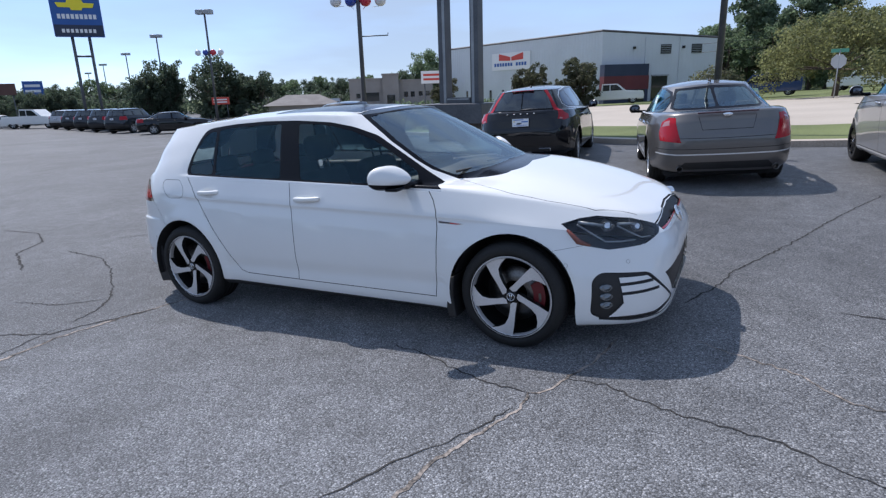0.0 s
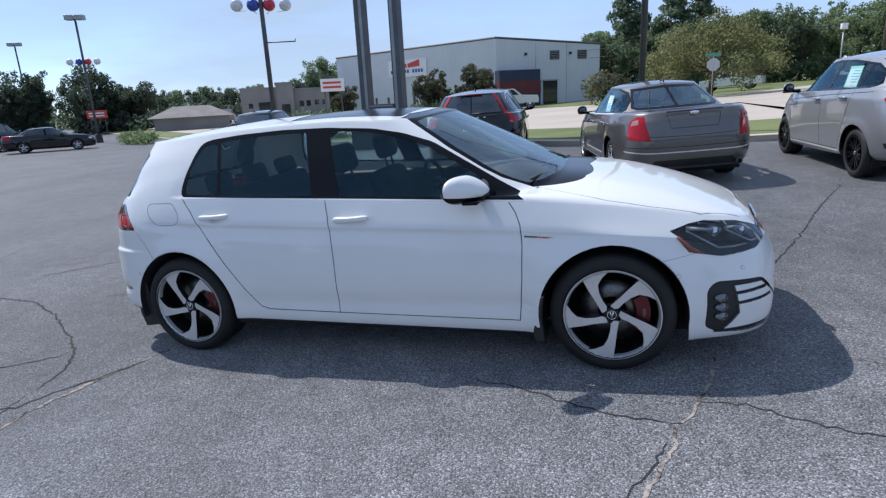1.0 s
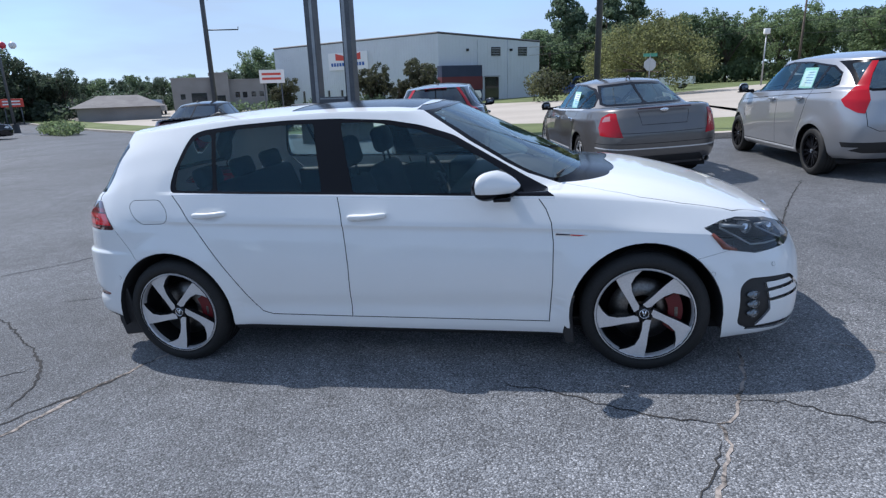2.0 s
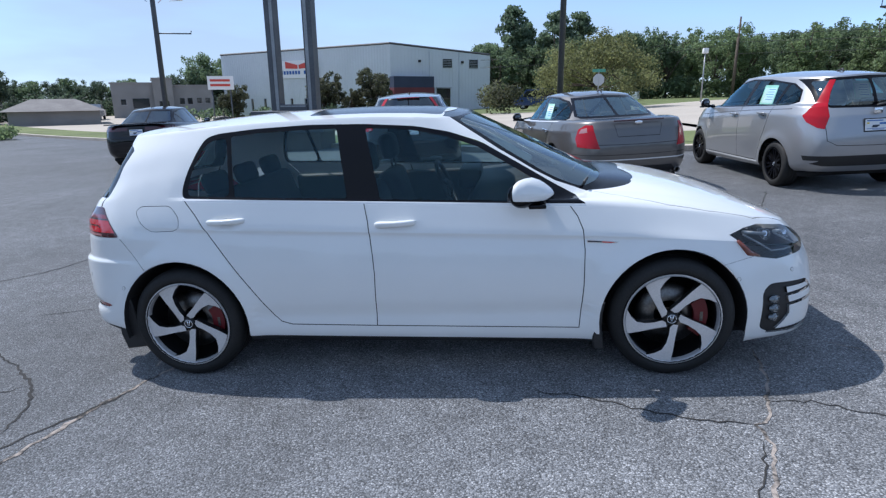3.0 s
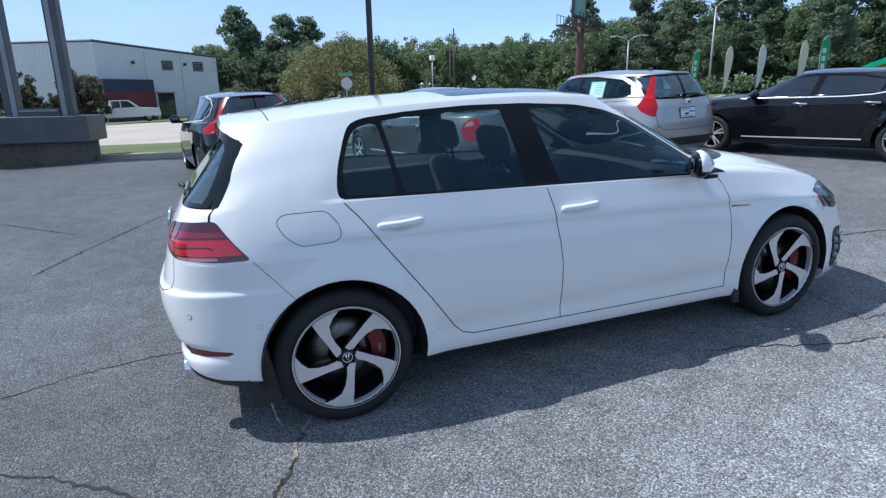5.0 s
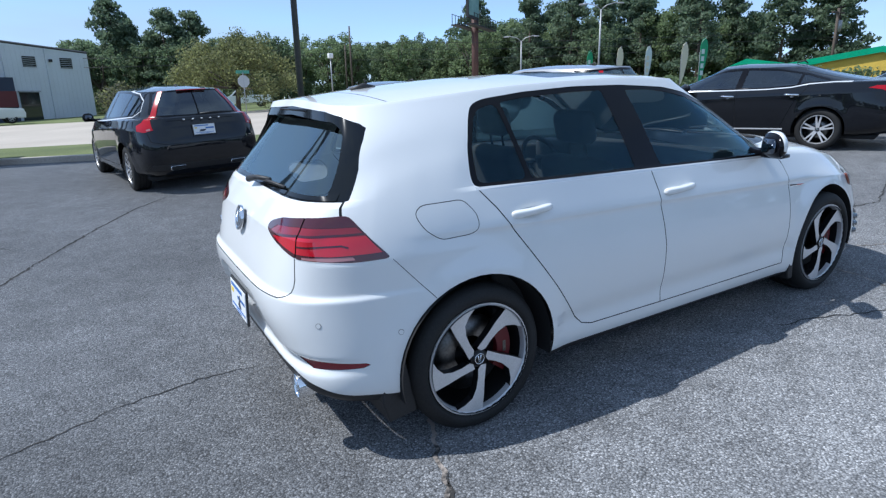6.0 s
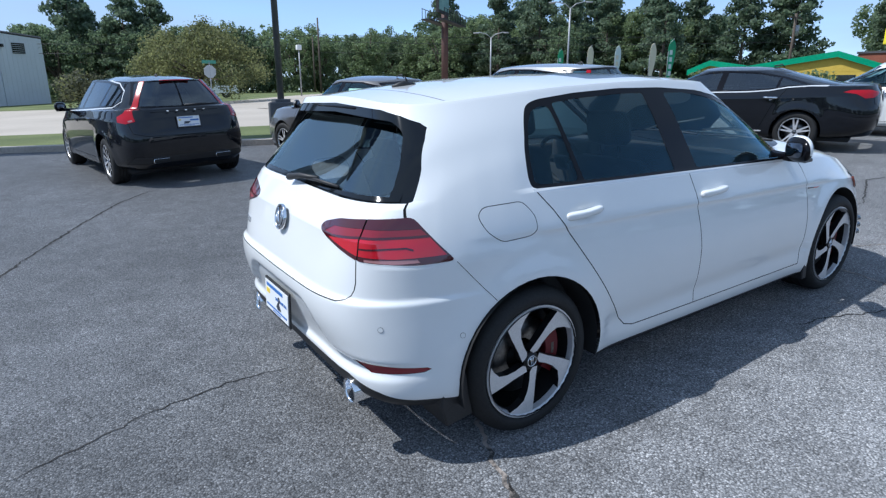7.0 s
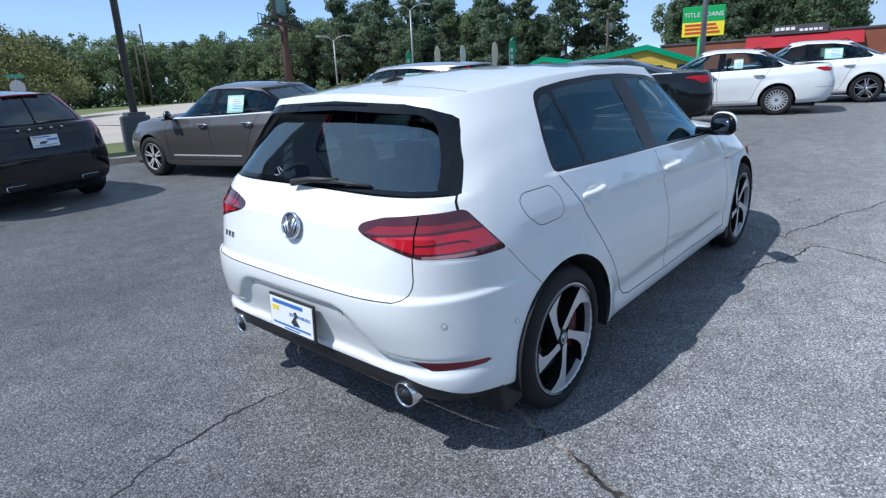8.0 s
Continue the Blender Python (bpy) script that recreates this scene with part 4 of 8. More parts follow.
    for s in (1, -1):
        mirror_pod(car, pose(0.590, -0.908 * s, 1.003), WHITE, s)
        bm = bmesh.new()                                   # headlamp insides: two lenses and light strips
        for x, y, z, r in ((1.83, -0.665, 0.692, 0.042), (1.965, -0.565, 0.672, 0.036)):
            ring = pose(x, y * s, z, 0, 0, 45 * s)
            lathe(bm, [(0.001, -0.006), (r * 0.8, -0.002), (r, 0.02), (r, 0.06)], 20, ring)
        lamp_l = part("headlamp_reflector", bm, CHROME, car, "chrome projector lenses")
        bm = bmesh.new()
        out = Vector((0.7071, -0.7071, 0))
        for line, r in (([(0.665, 0.738), (0.72, 0.728), (0.785, 0.714)], 0.010), ([(0.655, 0.728), (0.71, 0.682), (0.769, 0.637), (0.85, 0.632), (0.93, 0.633)], 0.005),
                        ([(0.865, 0.714), (0.92, 0.710), (0.972, 0.702)], 0.009), ([(0.858, 0.707), (0.91, 0.672), (0.969, 0.640), (1.03, 0.636)], 0.005)):
            hits = [sh.tree.ray_cast(Vector((0.7071, 0.7071, 0)) * u + Vector((0, 0, z)) + out * 3, -out)[0] - out * 0.014 for u, z in line]
            tube(bm, [(h.x, h.y * s, h.z) for h in hits], r, 6)
        part("daytime_light", bm, LENS_WHITE, car, "white daytime light strip")
        bm = bmesh.new()
        tube(bm, [(1.632, -0.80 * s, 0.71), (1.69, -0.79 * s, 0.645), (1.75, -0.775 * s, 0.62)], [0.008, 0.018, 0.010], 6)
        part("side_marker", bm, AMBER, car, "amber side marker in the headlamp")
        for fz in (0.300, 0.348, 0.396):                   # three small fog lamps, one above another
            hit = sh.tree.ray_cast(Vector((0.7071, 0.7071, 0)) * 0.735 + Vector((0, 0, fz)) + out * 3, -out)[0]
            bm = bmesh.new()
            lathe(bm, [(0.001, -0.010), (0.016, -0.007), (0.022, 0.0), (0.026, -0.004), (0.027, 0.02)], 20)
            ob = part("fog_lamp", bm, FOG_LENS, car, "small round fog lamp")
            ob.matrix_local = Matrix.Translation((hit.x, hit.y * s, hit.z)) @ Vector((out.x, out.y * s, 0)).to_track_quat("-Y", "Z").to_matrix().to_4x4() @ Matrix.Diagonal((1.25, 1, 0.72, 1))
        bm = bmesh.new()                                   # exhaust tip
        lathe(bm, [(0.036, 0.09), (0.042, 0.08), (0.045, -0.04), (0.048, -0.05), (0.051, -0.045), (0.050, 0.08), (0.046, 0.09)], 28, pose(-1.958, -0.572 * s, 0.288, 0, 0, -90))
        part("exhaust_tip", bm, CHROME, car, "round chrome exhaust tip")
        bm = bmesh.new()
        lathe(bm, [(0.001, 0.07), (0.040, 0.07)], 20, pose(-1.958, -0.572 * s, 0.288, 0, 0, -90))
        part("exhaust_bore", bm, GAP, car)
        for outline, y0, y1 in (([(-1.655, 0.475), (-1.712, 0.44), (-1.748, 0.33), (-1.752, 0.25), (-1.728, 0.158), (-1.606, 0.172), (-1.616, 0.26), (-1.640, 0.38)], 0.60, 0.842),
                                ([(0.975, 0.425), (0.935, 0.418), (0.920, 0.395), (0.912, 0.21), (0.922, 0.165), (0.972, 0.165), (0.958, 0.29), (0.965, 0.37)], 0.66, 0.892)):
            bm = bmesh.new()                               # mud flap
            prism(bm, outline, -y0 * s, -y1 * s)
            bmesh.ops.recalc_face_normals(bm, faces=bm.faces)
            bmesh.ops.bevel(bm, geom=[e for e in bm.edges if abs(e.verts[0].co.y - e.verts[1].co.y) < 1e-5], offset=0.006, segments=1, affect="EDGES")
            part("mud_flap", bm, TRIM_BLACK, car, "black rubber mud flap", smooth=False)
        bm = bmesh.new()                                   # wing badge
        wing = -sh.tree.ray_cast(Vector((0.95, -2, 0.738)), Vector((0, 1, 0)))[0].y
        prism(bm, [(0.882, 0.750), (1.045, 0.734), (1.0, 0.728), (0.882, 0.735)], -(wing + 0.004) * s, -(wing - 0.02) * s, 2)
        prism(bm, [(0.886, 0.738), (0.955, 0.735), (0.955, 0.741), (0.886, 0.746)], -(wing + 0.0055) * s, -(wing - 0.01) * s)
        prism(bm, [(0.958, 0.734), (0.996, 0.7305), (1.028, 0.7345), (0.958, 0.7405)], -(wing + 0.0055) * s, -(wing - 0.01) * s, 1)
        bmesh.ops.recalc_face_normals(bm, faces=bm.faces)
        part("wing_badge", bm, [INK, RED_GLOSS, CHROME], car, "small chrome and red wing badge", smooth=False)
        for x, y, z in ((-1.930, -0.728, 0.588), (1.629, -0.828, 0.519), (1.925, -0.703, 0.524), (-2.074, -0.306, 0.573), (-1.660, -0.853, 0.535)):
            bm = bmesh.new()
            n = sh.normal(Vector((x, y, z)))
            at, _, _, _ = sh.tree.find_nearest(Vector((x, y, z)))
            lathe(bm, [(0.0001, -0.0005), (0.0092, -0.0005), (0.0095, 0.002)], 18)
            lathe(bm, [(0.0095, -0.0002), (0.0108, -0.0002), (0.0108, 0.002)], 18, mi=1)
            ob = part("parking_sensor", bm, [WHITE, STEEL], car, smooth=False)
            n = Vector((n.x, n.y * s, n.z))
            at = Vector((at.x, at.y * s, at.z))
            ob.matrix_local = Matrix.Translation(at + n * 0.001) @ n.to_track_quat("-Y", "Z").to_matrix().to_4x4()
    # brake light, wiper, aerial, badges, plate
    bm = bmesh.new()
    box(bm, -1.715, -1.695, -0.20, 0.20, 1.322, 1.334, 0.004)
    part("high_brake_light", bm, GLOSS_BLACK, car)
    bm = bmesh.new()
    tube(bm, [(-1.935, 0.06, 1.035), (-1.925, -0.05, 1.055), (-1.905, -0.20, 1.062)], [0.016, 0.012, 0.008], 8)
    tube(bm, [(-1.915, -0.02, 1.047), (-1.912, -0.20, 1.055), (-1.895, -0.375, 1.05)], 0.007, 6)
    part("rear_wiper", bm, TRIM_BLACK, car, "black rear wiper arm")
    bm = bmesh.new()
    tube(bm, [(-1.42, 0, 1.398), (-1.36, 0, 1.412), (-1.30, 0, 1.402)], [0.010, 0.016, 0.012], 8)
    tube(bm, [(-1.335, 0, 1.41), (-1.352, 0, 1.445)], [0.006, 0.003], 6)
    part("roof_aerial", bm, TRIM_BLACK, car, "short black roof aerial")
    roundel(car, pose(-2.008, 0.0, 0.876, 0, 14, 0) @ pose(0, 0, 0, 0, 0, -90), 0.056)
    roundel(car, pose(2.112, 0.0, 0.646, 0, -24, 0) @ pose(0, 0, 0, 0, 0, 90), 0.050)
    bm = bmesh.new()
    for k, y in enumerate((-0.035, 0.0, 0.035)):
        box(bm, -0.003, 0.002, y - 0.012, y + 0.012, -0.013, 0.013, mi=0)
    ob = part("tailgate_lettering", bm, [CHROME], car, "small chrome bars", smooth=False)
    spot, turn_n, _, _ = sh.tree.find_nearest(Vector((-2.02, -0.50, 0.775)))
    turn_n = sh.normal(spot)
    ob.matrix_local = Matrix.Translation((spot.x, -spot.y, spot.z)) @ Vector((-turn_n.x, turn_n.y, -turn_n.z)).to_track_quat("X", "Z").to_matrix().to_4x4()
    plate(car, -2.066, 0.492, -4, marks=False, title="SPARTANBURG")
    bm = bmesh.new()
    box(bm, -1.7, 1.75, -0.70, 0.70, 0.18, 0.23)
    part("underbody", bm, GAP, car)
    for s in (1, -1):
        bm = bmesh.new()
        box(bm, -1.15, 0.78, 0.66, 0.735, 0.28, 0.93, 0.02, Matrix.Diagonal((1, -s, 1, 1)))
        bmesh.ops.recalc_face_normals(bm, faces=bm.faces)
        part("door_lining", bm, CABIN, car)
    bm = bmesh.new()                                       # wipers at the windscreen's foot
    for y in (-0.05, 0.45):
        tube(bm, [(1.02, y, 0.985), (0.96, y - 0.3, 1.0), (0.90, y - 0.55, 1.0)], 0.008, 6)
    part("windscreen_wiper", bm, TRIM_BLACK, car)
    return car


def hatch_dents(P):
    """Bumper ledge and number-plate recess at the rear, and the lower edge of the doors."""
    x, y, z = P[..., 0], P[..., 1], P[..., 2]
    back = 1 / (1 + np.exp((x + 1.62) / 0.03))
    ledge = 1 / (1 + np.exp((z - 0.683) / 0.0035)) * 1 / (1 + np.exp(-(z - 0.50) / 0.05))
    P[..., 0] -= 0.020 * back * ledge * np.clip((np.abs(x) - 1.5) / 0.5, 0, 1)
    P[..., 1] -= 0.008 * back * ledge * (np.abs(y) > 0.3)
    edge = np.interp(np.abs(y), [0, 0.30, 0.345, 0.46, 0.50, 1.0], [0.605, 0.605, 0.585, 0.462, 0.448, 0.440])
    under_edge = 1 / (1 + np.exp((z - edge) / 0.005)) * 1 / (1 + np.exp(-(z - np.where(np.abs(y) < 0.4, 0.40, 0.392)) / 0.006))
    P[..., 0] += 0.021 * under_edge * np.clip((-x - 1.76) / 0.16, 0, 1)
    for j in range(P.shape[1]):                           # one even sweep from roof to shoulder behind the doors
        zj = P[:, j, 2]
        rows = np.nonzero((zj > 0.80) & (zj < 1.25) & (np.arange(len(zj)) < len(zj) - 20))[0]
        if len(rows) < 4 or P[rows[0], j, 0] > -1.15:
            continue
        a, b = rows[0], rows[-1]
        u = (zj[a:b + 1] - zj[a]) / (zj[b] - zj[a])
        old = P[a:b + 1, j, :2].copy()
        chord = old[-1] - old[0]
        even = old[0] + chord * (0.45 * u + 0.55 * u * u)[:, None]
        w = np.clip((-old[:, 0] - 1.20) / 0.14, 0, 1) * np.clip((np.abs(old[:, 1]) - 0.665) / 0.07, 0, 1)
        w = w * w * (3 - 2 * w)
        P[a:b + 1, j, :2] = old + (even - old) * w[:, None]
    x, y, z = P[..., 0], P[..., 1], P[..., 2]
    door = np.exp(-((z - 0.37) / 0.05) ** 2) * (np.abs(x) < 0.9)
    P[..., 1] += 0.010 * door
    flank = (np.abs(y) > 0.6) * np.clip((1.45 - x) / 0.3, 0, 1) * np.clip((x + 1.62) / 0.45, 0, 1)
    line = 0.801 - 0.044 * x
    under = np.clip(line - z, 0, 1)
    P[..., 1] += 0.011 * flank / (1 + np.exp(-(line - z) / 0.006)) * np.exp(-under / 0.09)
    for hx, hz in ((-0.094, 0.848), (-1.017, 0.882)):
        P[..., 1] += 0.022 * flank * np.exp(-((x - hx) / 0.055) ** 2 - ((z - hz) / 0.026) ** 2)


white_hatchback()

# ---- ground ----
def gz(x, y):
    """Height of the land: the lot's slope, levelling out to the west and towards the road."""
    f = x if x >= 0 else 22 * math.tanh(x / 22)
    f = f if f < 14 else 14 + 14 * math.tanh((f - 14) / 14)
    t = min(max((y - 12) / 28, 0), 1)
    g = max(y, -40) if y < 12 else 12 - 14 * t * t * (3 - 2 * t)
    return 0.0405 * f + 0.0155 * g


def sheet(name, xs, ys, material, lift=0.0, keep=None, label="", category="", kind="structure"):
    bm = bmesh.new()
    grid = [[bm.verts.new((x, y, gz(x, y) + lift)) for y in ys] for x in xs]
    for i in range(len(xs) - 1):
        for j in range(len(ys) - 1):
            cx, cy = (xs[i] + xs[i + 1]) / 2, (ys[j] + ys[j + 1]) / 2
            if keep is None or keep(cx, cy):
                bm.faces.new((grid[i][j], grid[i + 1][j], grid[i + 1][j + 1], grid[i][j + 1]))
    bmesh.ops.delete(bm, geom=[v for v in bm.verts if not v.link_faces], context="VERTS")
    return tagged(part(name, bm, material, None), label, category, kind=kind)


def asphalt():
    """Aged asphalt: close-packed stones with dark gaps, a paler band beside the cars, patches and stains; the stones
    stand out.
    """
    m = mat("asphalt", (0.1, 0.1, 0.1), 0.62, spec=0.30)
    t, b = m.node_tree, m.node_tree.nodes["Principled BSDF"]
    b.inputs["Diffuse Roughness"].default_value = 1.0
    at = coords(m)

    def maths(op, a, c):
        k = t.nodes.new("ShaderNodeMath")
        k.operation = op
        for into, v in zip(k.inputs, (a, c)):
            if isinstance(v, (int, float)):
                into.default_value = v
            else:
                t.links.new(v, into)
        return k.outputs[0]

    def ranged(n, out, *values):
        k = node(m, "MapRange", From_Min=values[0], From_Max=values[1], To_Min=values[2], To_Max=values[3])
        if isinstance(n, bpy.types.NodeSocket):
            t.links.new(n, k.inputs["Value"])
        else:
            link(m, n, out, k, "Value")
        return k.outputs["Result"]

    stones, grit = node(m, "TexVoronoi", Scale=128.0), node(m, "TexNoise", Scale=240.0, Detail=4.0)
    mid, wide, huge = node(m, "TexNoise", Scale=5.0, Detail=6.0), node(m, "TexNoise", Scale=0.55, Detail=5.0), node(m, "TexNoise", Scale=0.12, Detail=3.0)
    for n in (stones, grit, mid, wide, huge):
        link(m, at, "Vector", n, "Vector")
    cell = t.nodes.new("ShaderNodeSeparateColor")
    link(m, stones, "Color", cell, "Color")
    tone = t.nodes.new("ShaderNodeValToRGB")
    el = tone.color_ramp.elements
    el[0].position, el[0].color = 0.0, (0.112, 0.115, 0.120, 1)
    el[1].position, el[1].color = 1.0, (0.37, 0.37, 0.375, 1)
    for p, v in ((0.35, 0.158), (0.62, 0.200), (0.88, 0.252)):
        e = el.new(p)
        e.color = (v * 0.985, v, v * 1.035, 1)
    link(m, cell, "Red", tone, "Fac")
    gaps = ranged(stones, "Distance", 0.32, 0.80, 1.10, 0.36)
    place = t.nodes.new("ShaderNodeSeparateXYZ")
    link(m, at, "Vector", place, "Vector")
    drift = ranged(wide, "Fac", 0.3, 0.7, -0.9, 0.9)
    across = maths("ABSOLUTE", maths("ADD", maths("ADD", place.outputs["Y"], 2.5), drift), 0.0)
    along = maths("ADD", place.outputs["X"], drift)
    pale_band = maths("MULTIPLY", ranged(across, "", 0.3, 1.9, 1.0, 0.0), ranged(along, "", -2.6, -0.4, 0.0, 1.0))
    pale_band = maths("ADD", maths("MULTIPLY", pale_band, 0.50), 1.04)
    last = pale_band
    for f in (ranged(wide, "Fac", 0.30, 0.70, 0.78, 1.16), ranged(mid, "Fac", 0.32, 0.68, 0.84, 1.14), ranged(huge, "Fac", 0.3, 0.7, 0.88, 1.10), ranged(grit, "Fac", 0.27, 0.73, 0.74, 1.26), gaps):
        last = maths("MULTIPLY", last, f)
    mul = t.nodes.new("ShaderNodeVectorMath")
    mul.operation = "SCALE"
    link(m, tone, "Color", mul, 0)
    t.links.new(last, mul.inputs["Scale"])
    t.links.new(mul.outputs["Vector"], b.inputs["Base Color"])
    low = node(m, "Bump", Strength=0.85, Distance=0.004)
    t.links.new(maths("SUBTRACT", 1.0, stones.outputs["Distance"]), low.inputs["Height"])
    top = node(m, "Bump", Strength=0.5, Distance=0.003)
    link(m, grit, "Fac", top, "Height"), link(m, low, "Normal", top, "Normal"), link(m, top, "Normal", b, "Normal")
    return m


ASPHALT = asphalt()
GRASS = mottled("grass_soil", (0.065, 0.085, 0.025), (0.17, 0.20, 0.07), 0.95, 30, 0.3, 0.6, 0.03)
CONCRETE = mottled("concrete_road", (0.34, 0.30, 0.25), (0.46, 0.41, 0.35), 0.9, 25, 0.2, 0.2, 0.01)
KERB_STONE = mottled("kerb_concrete", (0.36, 0.31, 0.26), (0.54, 0.48, 0.41), 0.9, 30, 1.0, 0.3, 0.01)

KERB = [(-60, 53), (-30, 31.5), (-9.6, 17.0), (-2.7, 12.2), (0.9, 9.95), (3.75, 8.95), (7.0, 8.9), (12.0, 11.3), (19.0, 17.5), (60, 54)]
kerb_y = curve(KERB)
steps = lambda a, b, d: [a + (b - a) * k / max(1, round((b - a) / d)) for k in range(max(1, round((b - a) / d)) + 1)]
far = [-900, -500, -300, -200, -140, -100, -80]
sheet("ground", far + steps(-60, 80, 4) + [100, 140, 200, 300, 500, 900], far + steps(-60, 100, 4) + [140, 200, 300, 500, 900], GRASS, -0.12, None, "grass and soil reaching to the horizon", "ground")
bm = bmesh.new()
xs, rows_ = steps(-100, 60, 1.0), []
for x in xs:
    y1 = float(kerb_y(max(x, -60))) + 0.72 * max(0, -60 - x)
    ys = [-60, -30, -15, -8] + [(-4 + (y1 + 4) * k / 12) for k in range(13)]
    rows_.append([bm.verts.new((x, y, gz(x, y))) for y in ys])
for a, b in zip(rows_, rows_[1:]):
    for k in range(len(a) - 1):
        bm.faces.new((a[k], b[k], b[k + 1], a[k + 1]))
car_park = tagged(part("car_park", bm, ASPHALT, None), "worn cracked grey asphalt of the car park", "car park", kind="structure")


def band(name, lo, hi, lift0, lift1, material, label, category, x0=-60, x1=60, d=1.0, drop=0.0):
    """A strip between two offsets from the kerb line."""
    bm = bmesh.new()
    rows = []
    for x in steps(x0, x1, d):
        y = float(kerb_y(x))
        slope = (float(kerb_y(x + 0.1)) - float(kerb_y(x - 0.1))) / 0.2
        n = Vector((-slope, 1)).normalized()
        r = []
        for off, lift in ((lo, lift0), (lo, lift1), (hi, lift1), (hi, lift0)) if drop else ((lo, lift0), (hi, lift1)):
            px, py = x + n.x * min(off, 4), y + n.y * min(off, 4) + 1.12 * max(0, off - 4)
            r.append(bm.verts.new((px, py, gz(px, py) + lift)))
        rows.append(r)
    for a, b in zip(rows, rows[1:]):
        for k in range(len(a) - 1):
            bm.faces.new((a[k], b[k], b[k + 1], a[k + 1]))
    return tagged(part(name, bm, material, None, smooth=not drop), label, category, kind="structure")


band("kerb", -0.02, 0.26, 0.0, 0.12, KERB_STONE, "concrete kerb along the edge of the lot", "kerb", drop=1)
band("grass_verge", 0.26, 3.9, 0.115, 0.10, GRASS, "mown green grass verge behind the kerb", "grass")
band("road", 3.9, 34.0, 0.0, 0.0, CONCRETE, "pale concrete road beyond the grass verge", "road")


CRACK_DARK = mottled("crack_dark", (0.012, 0.012, 0.013), (0.04, 0.038, 0.036), 0.95, 60, 3)
CRACK_PALE = mottled("crack_pale", (0.035, 0.033, 0.031), (0.34, 0.295, 0.26), 0.95, 45, 9, low=0.40, high=0.58)


def crack(line, width, pale, seed, fork=True):
    """A jagged crack along a line on the lot."""
    r = np.random.default_rng(seed)
    p = [Vector(q) for q in line]
    pts = []
    for a, b in zip(p, p[1:]):
        n = max(2, int((b - a).length / 0.035))
        for k in range(n):
            q = k / n
            off = Vector((-(b - a).y, (b - a).x)).normalized() * float(r.normal()) * 0.008
            pts.append(a.lerp(b, q) + off)
    pts.append(p[-1])
    bm = bmesh.new()
    rows, wob = [], 1.0
    for k, q in enumerate(pts):
        a, b = pts[max(k - 1, 0)], pts[min(k + 1, len(pts) - 1)]
        d = (b - a).normalized()
        wob = 0.7 * wob + 0.3 * float(r.uniform(0.2, 1.8))
        end = min(1, (k + 0.3) / 4, (len(pts) - k - 0.7) / 4)
        h = Vector((-d.y, d.x)) * width * wob * max(0.08, end) / 2
        rows.append([bm.verts.new((*(q + h), gz(*(q + h)) + 0.003)), bm.verts.new((*(q - h), gz(*(q - h)) + 0.003))])
    for a, b in zip(rows, rows[1:]):
        bm.faces.new((a[0], b[0], b[1], a[1]))
    bmesh.ops.recalc_face_normals(bm, faces=bm.faces)
    for f in bm.faces:
        if f.normal.z < 0:
            f.normal_flip()
    ob = part("asphalt_crack", bm, CRACK_PALE if pale else CRACK_DARK, car_park, "pale gritty filled crack" if pale else "thin dark crack")
    return ob


for k, (line, width, pale) in enumerate((
        ([(-1.40, -0.55), (-1.58, -0.93), (-1.61, -1.03), (-1.68, -1.19), (-1.71, -1.31), (-1.80, -1.7), (-1.78, -2.3)], 0.022, True),
        ([(1.85, -0.55), (1.80, -0.88), (1.70, -1.13), (1.65, -1.28), (1.57, -1.33), (1.57, -1.52), (1.46, -1.76), (1.38, -2.0), (1.30, -2.6), (1.32, -3.4)], 0.018, True),
        ([(0.55, -1.02), (0.89, -1.11), (1.26, -1.28), (1.57, -1.33)], 0.010, False), ([(1.66, -1.13), (1.9, -1.12), (2.18, -1.27), (2.46, -1.33), (2.65, -1.38), (2.95, -1.55), (3.6, -1.7)], 0.008, False),
        ([(1.05, -2.4), (1.26, -2.0), (1.45, -1.72), (1.55, -1.45)], 0.007, False), ([(2.15, 0.1), (2.33, 0.52), (2.44, 0.93), (2.87, 1.85), (3.3, 2.9), (3.9, 4.2)], 0.012, False),
        ([(-4.64, 0.04), (-3.76, -0.08), (-3.2, -0.35), (-2.68, -0.68), (-2.42, -0.86), (-2.24, -0.99), (-2.08, -1.22), (-2.02, -1.5)], 0.014, False),
        ([(-2.6, -1.9), (-1.94, -1.66), (-1.86, -1.48), (-1.75, -1.34), (-1.59, -1.04)], 0.014, False), ([(-7.15, 0.61), (-6.2, 0.6), (-5.52, 0.27), (-5.2, -0.2), (-4.22, -0.65)], 0.02, False),
        ([(-4.6, 0.6), (-4.04, 1.14), (-3.91, 1.36), (-3.79, 1.95), (-3.5, 2.2)], 0.014, False), ([(-3.45, 2.6), (-3.28, 3.1), (-2.98, 3.83), (-2.62, 4.65), (-2.2, 5.5), (-1.75, 6.1)], 0.022, False),
        ([(-3.2, 0.05), (-2.86, 0.16), (-2.69, 0.24), (-2.47, 0.28), (-2.2, 0.31), (-1.9, 0.26)], 0.008, False), ([(2.26, -0.46), (2.76, -0.73), (2.95, -0.96), (3.4, -1.0)], 0.012, True),
        ([(-2.02, -1.5), (-1.9, -2.0), (-2.3, -2.6)], 0.009, False), ([(-2.24, -0.99), (-2.6, -1.25), (-3.1, -1.3)], 0.009, False), ([(-3.4, 4.2), (-4.6, 5.6), (-6.2, 6.6)], 0.02, False), ([(3.0, 0.2), (4.2, 0.0), (5.6, 0.5), (7.0, 0.2)], 0.016, False))):
    crack(line, width, pale, 70 + k)

